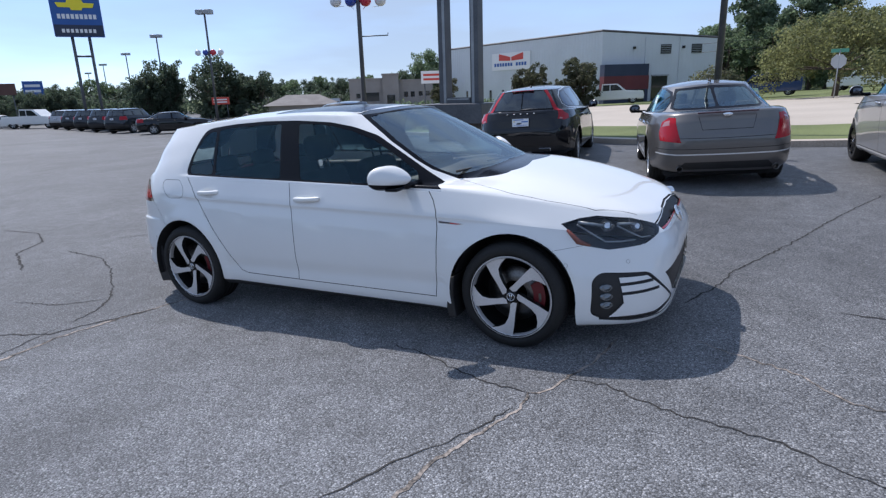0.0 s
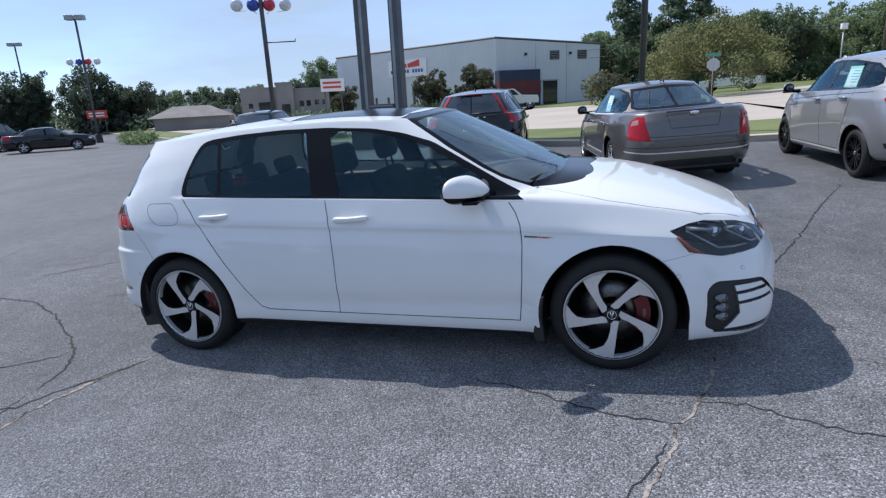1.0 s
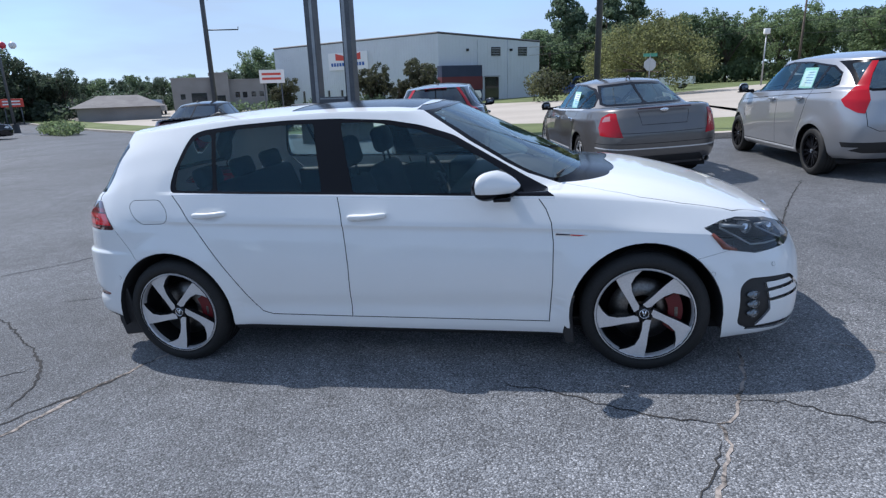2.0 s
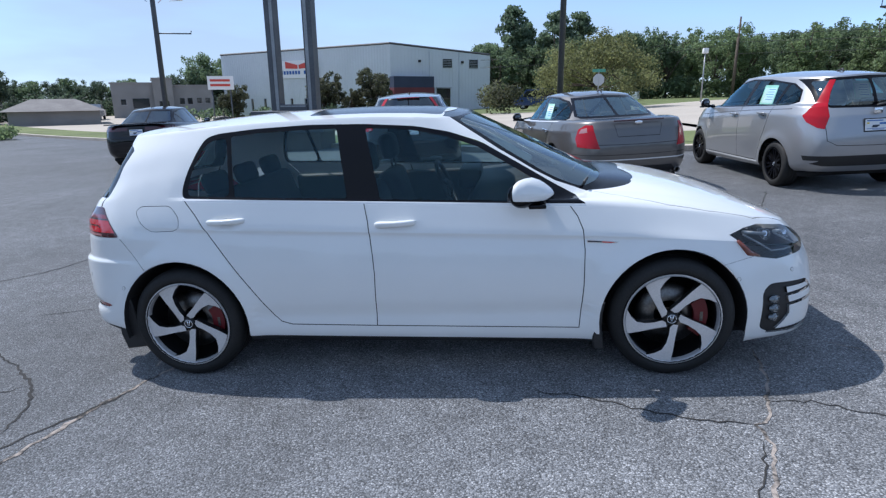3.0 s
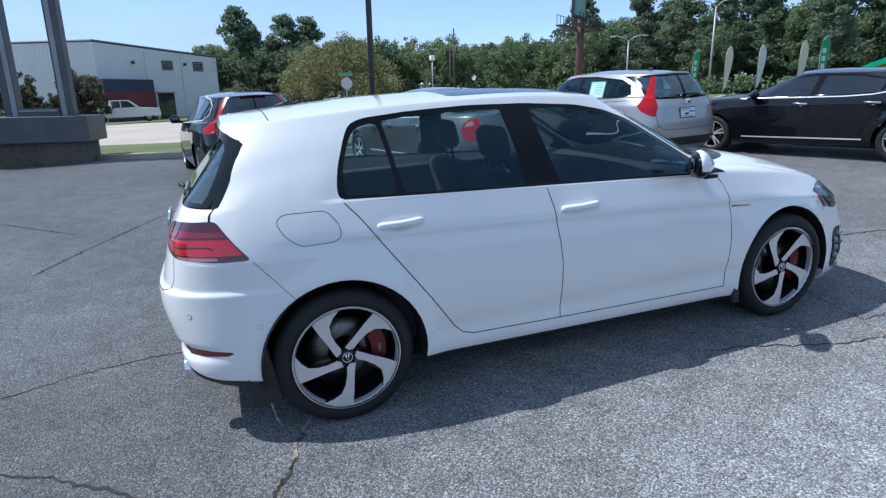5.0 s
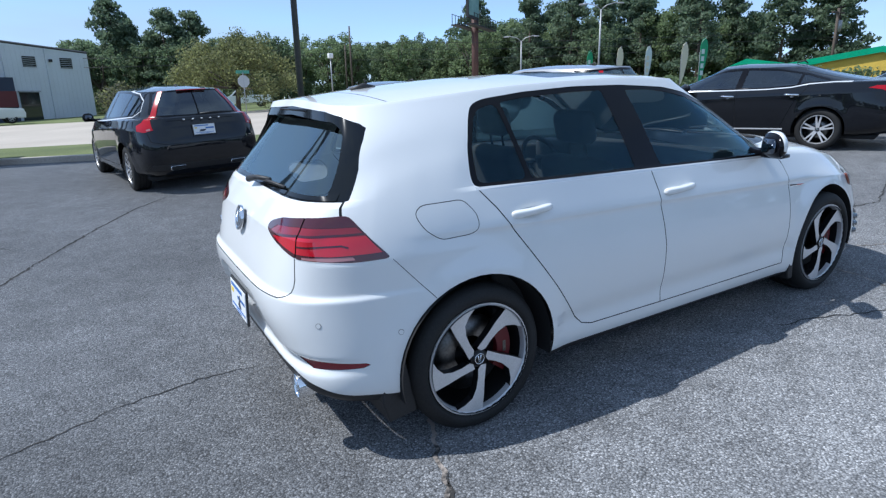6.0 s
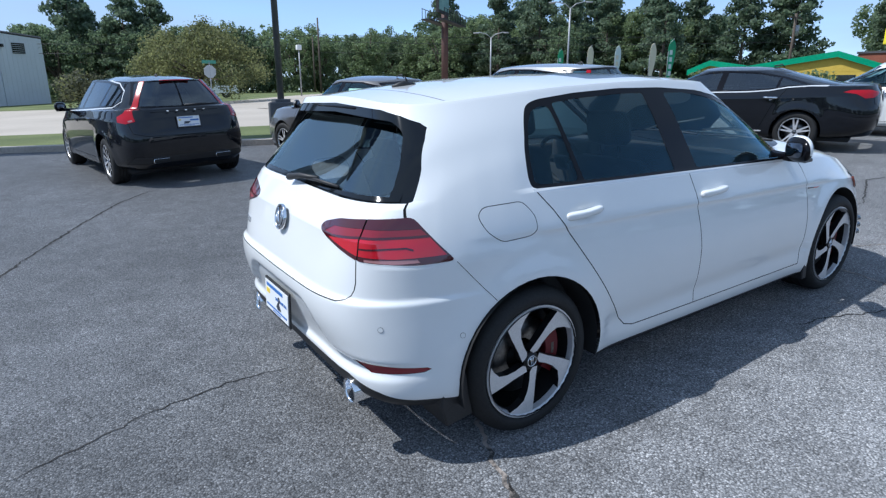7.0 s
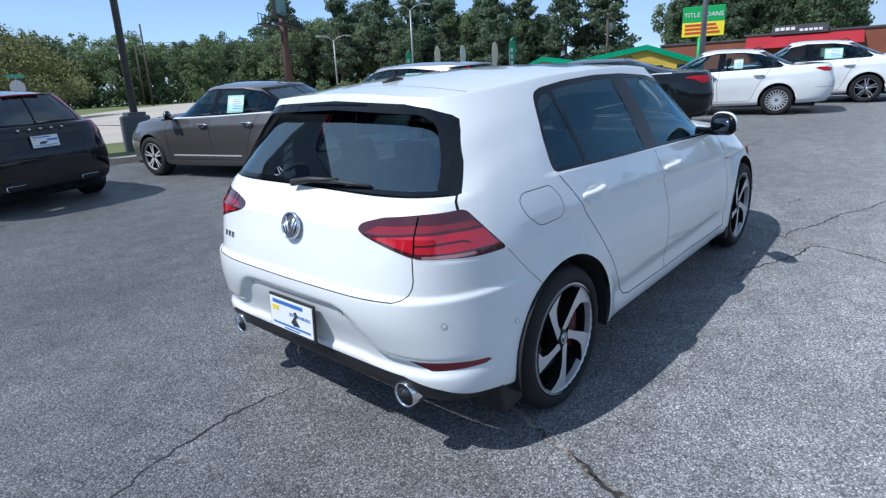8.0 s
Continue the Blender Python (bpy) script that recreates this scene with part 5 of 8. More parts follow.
# worn white bay line
bm = bmesh.new()
worn = [(-17.6, 10.4), (-16.3, 12.6)]
d_ = Vector((worn[1][0] - worn[0][0], worn[1][1] - worn[0][1])).normalized()
n_ = Vector((-d_.y, d_.x)) * 0.05
bm.faces.new([bm.verts.new((*(Vector(worn[a]) + n_ * s), gz(*(Vector(worn[a]) + n_ * s)) + 0.005)) for a, s in ((0, -1), (1, -1), (1, 1), (0, 1))])
part("bay_line", bm, mottled("worn_white_line", (0.15, 0.15, 0.15), (0.5, 0.5, 0.5), 0.9, 30, 3), car_park, "worn white bay line")


# ---- the other cars ----
def rings_of(xf, xr, w, nose, belt_f, belt_r, deck, gf, gr, rf, rr, wr, roof_mid, low=0.0, nr=5.0):
    """Plan rings of a car body from its main measures."""
    mid = (belt_f + belt_r) / 2
    return [
        (xf - 0.09, xr - 0.10, w - 0.07, 4.0, nr, [(-xr, 0.27 + low), (0, 0.21 + low), (xf, 0.19 + low)]),
        (xf - 0.03, xr - 0.05, w - 0.025, 4.0, nr + 0.6, [(-xr, 0.36 + low), (-xr * 0.5, 0.28 + low), (xf * 0.5, 0.26 + low), (xf, 0.24 + low)]),
        (xf, xr - 0.01, w - 0.01, 4.0, nr + 0.8, [(-xr, 0.50 + low), (0, 0.44 + low), (xf, 0.38 + low)]),
        (xf, xr, w, 3.9, nr + 0.4, [(-xr, 0.69 + low), (0, 0.63 + low), (xf, 0.55 + low)]),
        (xf - 0.06, xr - 0.05, w - 0.006, 3.7, nr, [(-xr, deck - 0.12), (-xr * 0.6, belt_r - 0.13), (0, mid - 0.14), (xf * 0.5, belt_f - 0.17), (xf, nose - 0.09)]),
        (xf - 0.12, xr - 0.11, w - 0.05, 3.3, nr, [(-xr, deck), (-xr * 0.6, belt_r - 0.01), (0, mid - 0.02), (gf * 0.85, belt_f - 0.02), (xf * 0.78, nose + 0.09), (xf, nose)]),
        (gf, gr, w - 0.07, 2.8, 3.8, [(-gr, belt_r + 0.03), (-gr * 0.6, belt_r + 0.005), (0, mid), (gf * 0.75, belt_f), (gf, belt_f + 0.05)]),
        ((gf + rf) / 2 + 0.02, (gr + rr) / 2 + 0.03, (w - 0.07 + wr) / 2 + 0.015, 2.7, 3.8, [(-gr, (belt_r + roof_mid) / 2), (0, (mid + roof_mid) / 2 - 0.02), (gf, (belt_f + roof_mid) / 2 - 0.01)]),
        (rf, rr, wr, 2.6, 4.0, [(-rr, roof_mid), (rf, roof_mid)]),
    ]


def inset(poly, d):
    """The outline drawn in by d."""
    n, out = len(poly), []
    area = sum(poly[k - 1][0] * poly[k][1] - poly[k][0] * poly[k - 1][1] for k in range(n))
    s = 1 if area > 0 else -1
    for k in range(n):
        a, b, c = Vector(poly[k - 1]), Vector(poly[k]), Vector(poly[(k + 1) % n])
        u, v = (b - a).normalized(), (c - b).normalized()
        nn = (Vector((-u.y, u.x)) + Vector((-v.y, v.x)))
        nn = nn.normalized() / max(0.5, nn.length / 2)
        out.append(tuple(b + nn * d * s))
    return out


def parked_car(name, m, paint_, label, spec, group="", glass=None, wheels=None, n=72, dense=0.8):
    """A parked car with doors, glass, lamps, wheels, mirrors and a plain cabin."""
    glass = glass or GLASS
    car = thing(name, m, label, "car", group)
    wb = spec["axle"]
    arches = ((wb, spec["arch"], spec["tyre"]), (-wb, spec["arch"], spec["tyre"]))
    V, T, N = half_shell(spec["rings"], spec["roof"], arches, n=n, dense=dense, bulge=spec.get("bulge", (0.03, 0.05)))
    sh = Shell(V, T, N)
    side = lambda c: c.y < -0.4
    back, fore = (lambda c: c.x < -0.9), (lambda c: c.x > 0.2)
    for x, r, z in arches:
        sh.cut("hole", "side", arch(x, z, r), side)
    dlo = spec["dlo"]
    sh.cut("trim", "side", dlo, side, ["body"])
    sh.cut("window", "side", rounded(inset(dlo, 0.022), 0.02, 3), side, ["trim"])
    for x0, x1, wd in spec["pillars"]:
        sh.cut("trim", "side", stroke([(x0, 0.85), (x1, 1.55)], wd), side, ["window"])
    sh.cut("border", "end", spec["screen"], lambda c: c.x > 0.1 and c.z > spec["belt"] - 0.03, ["body"])
    sh.cut("windscreen", "end", inset(spec["screen"], 0.03), lambda c: c.x > 0.1 and c.z > spec["belt"] - 0.03, ["border"])
    sh.cut("rear_border", "end", spec["rear_glass"], back, ["body"])
    sh.cut("rear_windscreen", "end", rounded(inset(spec["rear_glass"], spec.get("frit", 0.03)), 0.03, 3), back, ["rear_border"])
    for tag, view, poly, x_most in spec["lamps"]:
        reach = -0.60 if view == "side" else -0.1
        sh.cut(tag, view, poly, lambda c, q=x_most, y1=reach: (c.x < q if q < 0 else c.x > q) and c.y < y1)
    for tag, view, poly, x_most in spec.get("dark", ()):
        sh.cut(tag, view, poly, lambda c, q=x_most: (abs(q) >= 3 or (c.x < q if q < 0 else c.x > q)), ["body"] if tag != "bright" else ["body", "trim"])
    # shut lines, and a few creases whose shade is drawn as a black stroke
    for k, (view, line, x0, x1) in enumerate(spec["gaps"]):
        sh.cut("gap%d" % k, view, stroke(line, 0.007), lambda c, a=x0, b=x1: a < c.x < b and (view != "side" or c.y < -0.4), ["body"])
    sh.part("body", ["body"], paint_, car)
    for k, gap_ in enumerate(spec["gaps"]):
        for sd in ("right", "left") if gap_[0] == "side" else ("both",):
            sh.part("panel_line", ["gap%d" % k], GAP, car, sides=sd, sink=0.004)
    for sd in ("right", "left"):
        sh.part("window_trim", ["trim"], GLOSS_BLACK, car, sides=sd, sink=0.002)
        sh.part("side_window", ["window"], glass, car, sides=sd, sink=0.004).visible_shadow = False
        tl = sh.part("tail_lamp", ["red"], spec.get("lamp_red", LAMP_RED), car, "red tail lamp", sides=sd, sink=-0.003)
        if "clear" in sh.names:
            sh.part("reversing_lamp", ["clear"], LENS_DIM, tl, sides=sd, sink=-0.002)
        sh.part("headlamp", ["head"], LENS_WHITE, car, sides=sd, sink=-0.001)
        if "bright" in sh.names:
            sh.part("chrome_strip", ["bright"], BRIGHT_TRIM, car, sides=sd, sink=-0.001)
    sh.part("windscreen_border", ["border"], GLOSS_BLACK, car, sink=0.002)
    sh.part("rear_window_border", ["rear_border"], GLOSS_BLACK, car, sink=0.002)
    sh.part("windscreen", ["windscreen"], SCREEN if glass is not DARK_GLASS else GLASS, car, sink=0.004).visible_shadow = False
    sh.part("rear_windscreen", ["rear_windscreen"], glass if glass is DARK_GLASS else REAR_GLASS, car, sink=0.004).visible_shadow = False
    if "plastic" in sh.names:
        sh.part("bumper_trim", ["plastic"], TRIM_BLACK, car, sink=0.002)
    w = spec["rings"][3][2]
    style = wheels or dict(spokes=5, outline=TWIN)
    for x in (wb, -wb):
        for s in (1, -1):
            wheel(car, pose(x, -(w - 0.045) * s, spec["tyre"], 0, 0, 0 if s > 0 else 180), spec["tyre"], spec["rim"], **style)
            arch_liner(car, x, spec["arch"], s, w - 0.115)
    cabin(car, spec)
    for s in (1, -1):
        mirror_pod(car, pose(spec["mirror"][0], -(w + 0.07) * s, spec["mirror"][1]), spec.get("mirror_paint", paint_), s)
        for x, z in spec["handles"]:
            door_handle(car, x, -(w - 0.005) * s, z, spec.get("handle_paint", paint_), s)
    if spec["plate"]:
        px, pz, lean = spec["plate"]
        plate(car, px, pz, lean)
    bm = bmesh.new()
    box(bm, -spec["rings"][0][1] + 0.25, spec["rings"][0][0] - 0.25, -w + 0.2, w - 0.2, 0.18, 0.24)
    part("underbody", bm, GAP, car)
    bm = bmesh.new()
    tube(bm, [(spec["aerial"] - 0.05, 0, spec["roof"][0][0][1] + 0.02), (spec["aerial"], 0, spec["roof"][0][0][1] + 0.07), (spec["aerial"] + 0.12, 0, spec["roof"][0][0][1] + 0.045)], [0.008, 0.016, 0.012], 6)
    part("roof_aerial", bm, TRIM_BLACK, car)
    return car, sh


def sticker(parent, x, y, z, w, h, lean, green=True):
    """A price sheet stuck inside a side window."""
    bm = bmesh.new()
    box(bm, -w / 2, w / 2, -0.001, 0.001, -h / 2, h / 2, mi=0)
    box(bm, -w * 0.42, w * 0.42, -0.002, 0.002, -h * 0.42, h * 0.36, mi=1)
    for k in range(5):
        box(bm, -w * 0.36, w * (0.1 + 0.05 * (k % 3)), -0.003, 0.003, h * (0.26 - 0.13 * k), h * (0.29 - 0.13 * k), mi=2)
    ob = part("price_sheet", bm, [PAPER_GREEN if green else PAPER, PAPER, BLUE_INK], parent, "pale printed price sheet inside the window", smooth=False)
    ob.matrix_local = pose(x, y, z, lean, 0, 0)
    return ob


WAGON = dict(
    rings=rings_of(2.31, 2.30, 0.932, 0.80, 0.95, 1.03, 1.04, 0.98, 2.16, 0.15, 1.93, 0.60, 1.42),
    roof=([(-2.0, 1.41), (-1.2, 1.465), (-0.3, 1.484), (0.1, 1.465), (0.3, 1.43)], 0.06), axle=1.388, arch=0.385, tyre=0.33, rim=0.225,
    dlo=[(-1.62, 1.075), (-1.74, 1.14), (-1.66, 1.27), (-1.45, 1.36), (-1.0, 1.405), (-0.4, 1.42), (0.0, 1.41), (0.25, 1.35), (0.6, 1.16), (0.92, 0.975), (0.88, 0.955)],
    pillars=((-0.18, -0.25, 0.09), (-1.10, -1.2, 0.05)), screen=[(0.01, 0.99), (-0.78, 0.95), (-0.55, 1.40), (0.01, 1.43)],
    rear_glass=[(0.01, 1.05), (-0.57, 1.06), (-0.62, 1.10), (-0.485, 1.40), (0.01, 1.415)], frit=0.02, belt=0.97,
    lamps=(("red", "rear_corner", [(-1.06, 1.40), (-0.985, 1.395), (-0.98, 1.20), (-0.965, 1.09), (-0.90, 1.0), (-0.80, 0.955), (-0.815, 0.885), (-0.95, 0.865), (-1.085, 0.895), (-1.05, 0.96), (-1.03, 1.02), (-1.055, 1.08), (-1.055, 1.25)], -1.60),
           ("clear", "rear_corner", [(-1.05, 0.895), (-0.99, 0.885), (-0.98, 0.905), (-1.04, 0.92)], -1.9), ("head", "front_corner", [(0.80, 0.72), (0.95, 0.80), (1.12, 0.76), (1.05, 0.66)], 1.4)),
    dark=(("bright", "side", stroke([(-1.62, 1.065), (-0.4, 1.0), (0.9, 0.945)], 0.014), -3.0), ("bright", "side", stroke([(-1.62, 1.062), (-1.76, 1.14), (-1.68, 1.28), (-1.45, 1.375), (-1.0, 1.42)], 0.014), -0.5),
          ("plastic", "end", [(0.01, 0.42), (-0.72, 0.42), (-0.80, 0.33), (0.01, 0.33)], -1.8)),
    gaps=(("side", [(0.86, 0.93), (0.92, 0.8), (0.90, 0.32)], -3, 3), ("side", [(-0.2, 0.99), (-0.16, 0.7), (-0.2, 0.32)], -3, 3), ("side", [(-1.15, 1.03), (-0.98, 0.72), (-0.82, 0.34)], -3, 3), ("side", [(0.9, 0.32), (-0.82, 0.34)], -3, 3),
          ("end", [(-0.72, 0.86), (-0.70, 0.74), (-0.55, 0.70), (0.01, 0.69)], -3, -1.5), ("end", [(-0.45, 1.0), (0.01, 1.0)], -3, -1.5)),
    belt_z=0.98, front_seat=-0.15, rear_seat=-1.05, cabin_w=0.76, dash=0.62, mirror=(0.66, 1.02), handles=((-0.05, 0.86), (-0.98, 0.90)), plate=(-2.285, 0.86, -8), aerial=-1.2)

SEDAN = dict(
    rings=rings_of(2.35, 2.46, 0.917, 0.77, 0.93, 0.99, 1.05, 1.02, 1.78, 0.2, 1.02, 0.58, 1.39),
    roof=([(-1.1, 1.385), (-0.6, 1.435), (-0.1, 1.447), (0.2, 1.42), (0.35, 1.385)], 0.06), axle=1.364, arch=0.37, tyre=0.325, rim=0.222, bulge=(0.06, 0.05),
    dlo=[(-1.40, 1.015), (-1.45, 1.05), (-1.28, 1.18), (-1.0, 1.30), (-0.65, 1.36), (-0.1, 1.37), (0.22, 1.31), (0.62, 1.11), (0.95, 0.955), (0.92, 0.94)],
    pillars=((-0.16, -0.22, 0.10), (-1.02, -1.12, 0.04)), screen=[(0.01, 0.98), (-0.69, 0.94), (-0.49, 1.355), (0.01, 1.385)],
    rear_glass=[(0.01, 1.045), (-0.55, 1.045), (-0.605, 1.075), (-0.485, 1.345), (0.01, 1.37)], belt=0.95,
    lamps=(("red", "end", [(-0.645, 0.93), (-0.70, 1.0), (-0.95, 1.03), (-0.95, 0.80), (-0.68, 0.775)], -1.9), ("red", "side", [(-2.06, 0.93), (-2.14, 1.01), (-2.5, 1.01), (-2.5, 0.79), (-2.26, 0.80)], -1.8),
           ("head", "front_corner", [(0.85, 0.66), (1.0, 0.75), (1.18, 0.70), (1.05, 0.62)], 1.4)),
    dark=(("plastic", "end", [(0.01, 0.40), (-0.5, 0.40), (-0.6, 0.30), (0.01, 0.30)], -1.8),),
    gaps=(("side", [(0.84, 0.92), (0.90, 0.8), (0.88, 0.30)], -3, 3), ("side", [(-0.18, 0.96), (-0.14, 0.7), (-0.18, 0.30)], -3, 3), ("side", [(-1.2, 1.01), (-1.0, 0.72), (-0.84, 0.33)], -3, 3), ("side", [(0.88, 0.30), (-0.84, 0.32)], -3, 3),
          # the last stroke paints the shade of the bumper crease
          ("end", [(-0.63, 1.0), (-0.66, 0.78), (-0.58, 0.72), (0.01, 0.71)], -3, -1.9), ("end", [(-0.34, 0.98), (-0.30, 0.82), (0.01, 0.82)], -3, -1.9), ("end", [(-0.84, 0.58), (0.01, 0.57)], -3, -1.9)),
    belt_z=0.95, front_seat=-0.12, rear_seat=-1.0, cabin_w=0.74, dash=0.64, mirror=(0.66, 1.0), handles=((-0.02, 0.85), (-0.98, 0.87)), plate=(-2.455, 0.86, -6), aerial=-0.95)

COMPACT = dict(
    rings=rings_of(2.04, 2.02, 0.850, 0.83, 0.98, 1.09, 1.06, 1.30, 1.92, 0.40, 1.70, 0.575, 1.46),
    roof=([(-1.75, 1.455), (-1.2, 1.50), (-0.4, 1.524), (0.2, 1.50), (0.5, 1.445)], 0.055), axle=1.265, arch=0.35, tyre=0.305, rim=0.212,
    dlo=[(-1.38, 1.085), (-1.50, 1.13), (-1.42, 1.28), (-1.2, 1.37), (-0.6, 1.43), (-0.1, 1.435), (0.3, 1.38), (0.75, 1.19), (1.22, 0.985), (1.18, 0.97)],
    pillars=((-0.22, -0.28, 0.10), (-1.05, -1.12, 0.06), (0.86, 0.75, 0.05)), screen=[(0.01, 1.03), (-0.70, 0.99), (-0.53, 1.42), (0.01, 1.45)],
    rear_glass=[(0.01, 1.04), (-0.50, 1.05), (-0.60, 1.10), (-0.555, 1.42), (0.01, 1.44)], frit=0.03, belt=0.99,
    lamps=(("red", "rear_corner", [(-0.93, 1.40), (-0.865, 1.40), (-0.80, 1.13), (-0.72, 1.0), (-0.68, 0.96), (-0.74, 0.885), (-0.88, 0.815), (-0.96, 0.80), (-0.985, 0.95), (-0.93, 1.10), (-0.92, 1.25)], -1.52),
           ("head", "front_corner", [(0.62, 0.74), (0.78, 0.88), (1.0, 0.80), (0.92, 0.68)], 1.2)),
    dark=(("plastic", "end", [(0.01, 0.42), (-0.58, 0.42), (-0.68, 0.37), (-0.55, 0.34), (0.01, 0.335)], -1.6), ("bright", "side", stroke([(0.90, 0.27), (-0.85, 0.29)], 0.025), -3.0),
          ("plastic", "side", [(-1.78, 0.47), (-2.1, 0.47), (-2.1, 0.41), (-1.80, 0.41)], -1.6)),
    gaps=(("side", [(0.96, 0.96), (0.98, 0.8), (0.90, 0.29)], -3, 3), ("side", [(-0.24, 1.04), (-0.20, 0.7), (-0.22, 0.29)], -3, 3), ("side", [(-1.12, 1.08), (-0.98, 0.72), (-0.80, 0.32)], -3, 3), ("side", [(0.9, 0.29), (-0.80, 0.31)], -3, 3),
          # the first stroke paints the shade under the door crease
          ("side", [(1.25, 0.86), (0.5, 0.92), (-0.5, 0.99), (-1.5, 1.04)], -3, 3), ("end", [(-0.58, 0.86), (-0.56, 0.66), (-0.45, 0.60), (0.01, 0.59)], -3, -1.4)),
    belt_z=1.0, front_seat=0.0, rear_seat=-0.90, cabin_w=0.68, dash=0.78, mirror=(0.86, 1.06), handles=((-0.08, 0.93), (-0.90, 0.97)), plate=(-2.0, 0.83, -6), aerial=-1.2)


def lowered(spec, base, k):
    """The same car with everything above a height drawn down towards it."""
    down = lambda v: base + (v - base) * k if v > base else v
    line = lambda pts: [(u, down(v)) for u, v in pts]
    out = dict(spec)
    out["rings"] = [(*r[:5], line(r[5])) for r in spec["rings"]]
    out["roof"] = (line(spec["roof"][0]), spec["roof"][1])
    for key in ("dlo", "screen", "rear_glass"):
        out[key] = line(spec[key])
    for key in ("lamps", "dark"):
        out[key] = tuple((tag, view, line(poly), q) for tag, view, poly, q in spec[key])
    return out


def reshaped(spec, **changes):
    out = dict(spec)
    out.update(changes)
    return out


MAXIMA = reshaped(SEDAN, rings=rings_of(2.40, 2.48, 0.93, 0.76, 0.93, 1.03, 1.06, 1.05, 2.0, 0.22, 0.95, 0.57, 1.38), axle=1.388, tyre=0.325, rim=0.228, arch=0.365,
                  dlo=[(-1.52, 1.07), (-1.40, 1.13), (-1.1, 1.24), (-0.7, 1.33), (-0.2, 1.36), (0.15, 1.33), (0.55, 1.16), (0.98, 0.955), (0.95, 0.94), (0.2, 0.95), (-0.6, 0.965), (-0.95, 0.99), (-1.2, 1.045)],
                  dark=(("bright", "side", stroke([(0.95, 0.932), (0.2, 0.942), (-0.6, 0.957), (-0.95, 0.982), (-1.2, 1.037), (-1.52, 1.062), (-1.75, 1.06)], 0.016), -3.0), ("bright", "side", stroke([(0.86, 0.31), (-0.9, 0.33)], 0.02), -3.0)),
                  lamps=(("red", "rear_corner", [(-1.36, 0.945), (-1.15, 0.985), (-0.90, 0.985), (-0.80, 0.955), (-0.95, 0.925), (-1.06, 0.86), (-1.2, 0.865), (-1.33, 0.915)], -1.7), ("head", "front_corner", [(0.85, 0.66), (1.0, 0.75), (1.18, 0.70), (1.05, 0.62)], 1.4)),
                  handle_paint=CHROME)
SUV = dict(
    rings=rings_of(2.36, 2.38, 0.965, 1.0, 1.15, 1.22, 1.18, 1.02, 2.25, 0.30, 2.08, 0.66, 1.68, 0.08, 5.5),
    roof=([(-2.15, 1.68), (-1.2, 1.745), (-0.3, 1.76), (0.2, 1.74), (0.4, 1.70)], 0.05), axle=1.42, arch=0.43, tyre=0.38, rim=0.245,
    dlo=[(-1.95, 1.26), (-1.98, 1.32), (-1.85, 1.58), (-1.4, 1.65), (0.0, 1.67), (0.25, 1.63), (0.6, 1.42), (0.98, 1.18), (0.94, 1.165)],
    pillars=((-0.18, -0.22, 0.10), (-1.12, -1.14, 0.09)), screen=[(0.01, 1.2), (-0.80, 1.16), (-0.60, 1.65), (0.01, 1.70)],
    rear_glass=[(0.01, 1.22), (-0.74, 1.22), (-0.64, 1.65), (0.01, 1.68)], belt=1.16,
    lamps=(("red", "end", [(-0.72, 1.2), (-0.99, 1.2), (-0.99, 0.95), (-0.76, 0.95)], -1.9), ("red", "side", [(-2.15, 1.2), (-2.5, 1.2), (-2.5, 0.95), (-2.2, 0.95)], -1.8), ("head", "front_corner", [(0.82, 0.84), (0.95, 0.98), (1.15, 0.95), (1.1, 0.84)], 1.4)),
    dark=(("plastic", "end", [(0.01, 0.62), (-0.99, 0.62), (-0.99, 0.3), (0.01, 0.3)], -1.9),),
    gaps=(("side", [(0.86, 1.15), (0.92, 0.9), (0.90, 0.40)], -3, 3), ("side", [(-0.2, 1.19), (-0.16, 0.8), (-0.2, 0.40)], -3, 3), ("side", [(-1.2, 1.2), (-1.0, 0.85), (-0.86, 0.42)], -3, 3)),
    belt_z=1.15, front_seat=-0.1, rear_seat=-1.0, cabin_w=0.76, dash=0.62, mirror=(0.70, 1.24), handles=((-0.05, 1.05), (-0.98, 1.06)), plate=(-2.37, 1.02, -4), aerial=-1.6)


def on_lot(x, y, heading):
    """A pose on the sloping ground, with the given heading from +x."""
    h = 0.6
    n = Vector((gz(x - h, y) - gz(x + h, y), gz(x, y - h) - gz(x, y + h), 2 * h)).normalized()
    return Matrix.Translation((x, y, gz(x, y))) @ Vector((0, 0, 1)).rotation_difference(n).to_matrix().to_4x4() @ pose(0, 0, 0, 0, 0, heading)


TEN = dict(spokes=10, outline=[(-0.05, 0.15), (0.05, 0.15), (0.055, 0.6), (0.11, 0.95), (-0.11, 0.95), (-0.055, 0.6)])
DARK_TEN = dict(spokes=7, outline=TWIN, face=GLOSS_BLACK, flank=DARK_ALLOY)
wagon, _ = parked_car("station_wagon", on_lot(-1.42, 8.52, 97.5), BLACK_PAINT, "black station wagon with tall red tail lamps, by the kerb", WAGON, "cars along the kerb", DARK_GLASS, TEN, n=110, dense=1.0)
for s in (1, -1):
    bm = bmesh.new()
    box(bm, -2.30, -2.2, 0.42 * s - 0.11, 0.42 * s + 0.11, 0.335, 0.40, 0.02)
    part("exhaust_tip", bm, CHROME, wagon)
    bm = bmesh.new()
    box(bm, -2.304, -2.29, 0.42 * s - 0.103, 0.42 * s + 0.103, 0.342, 0.393, 0.012)
    part("exhaust_bore", bm, GAP, wagon)
bm = bmesh.new()
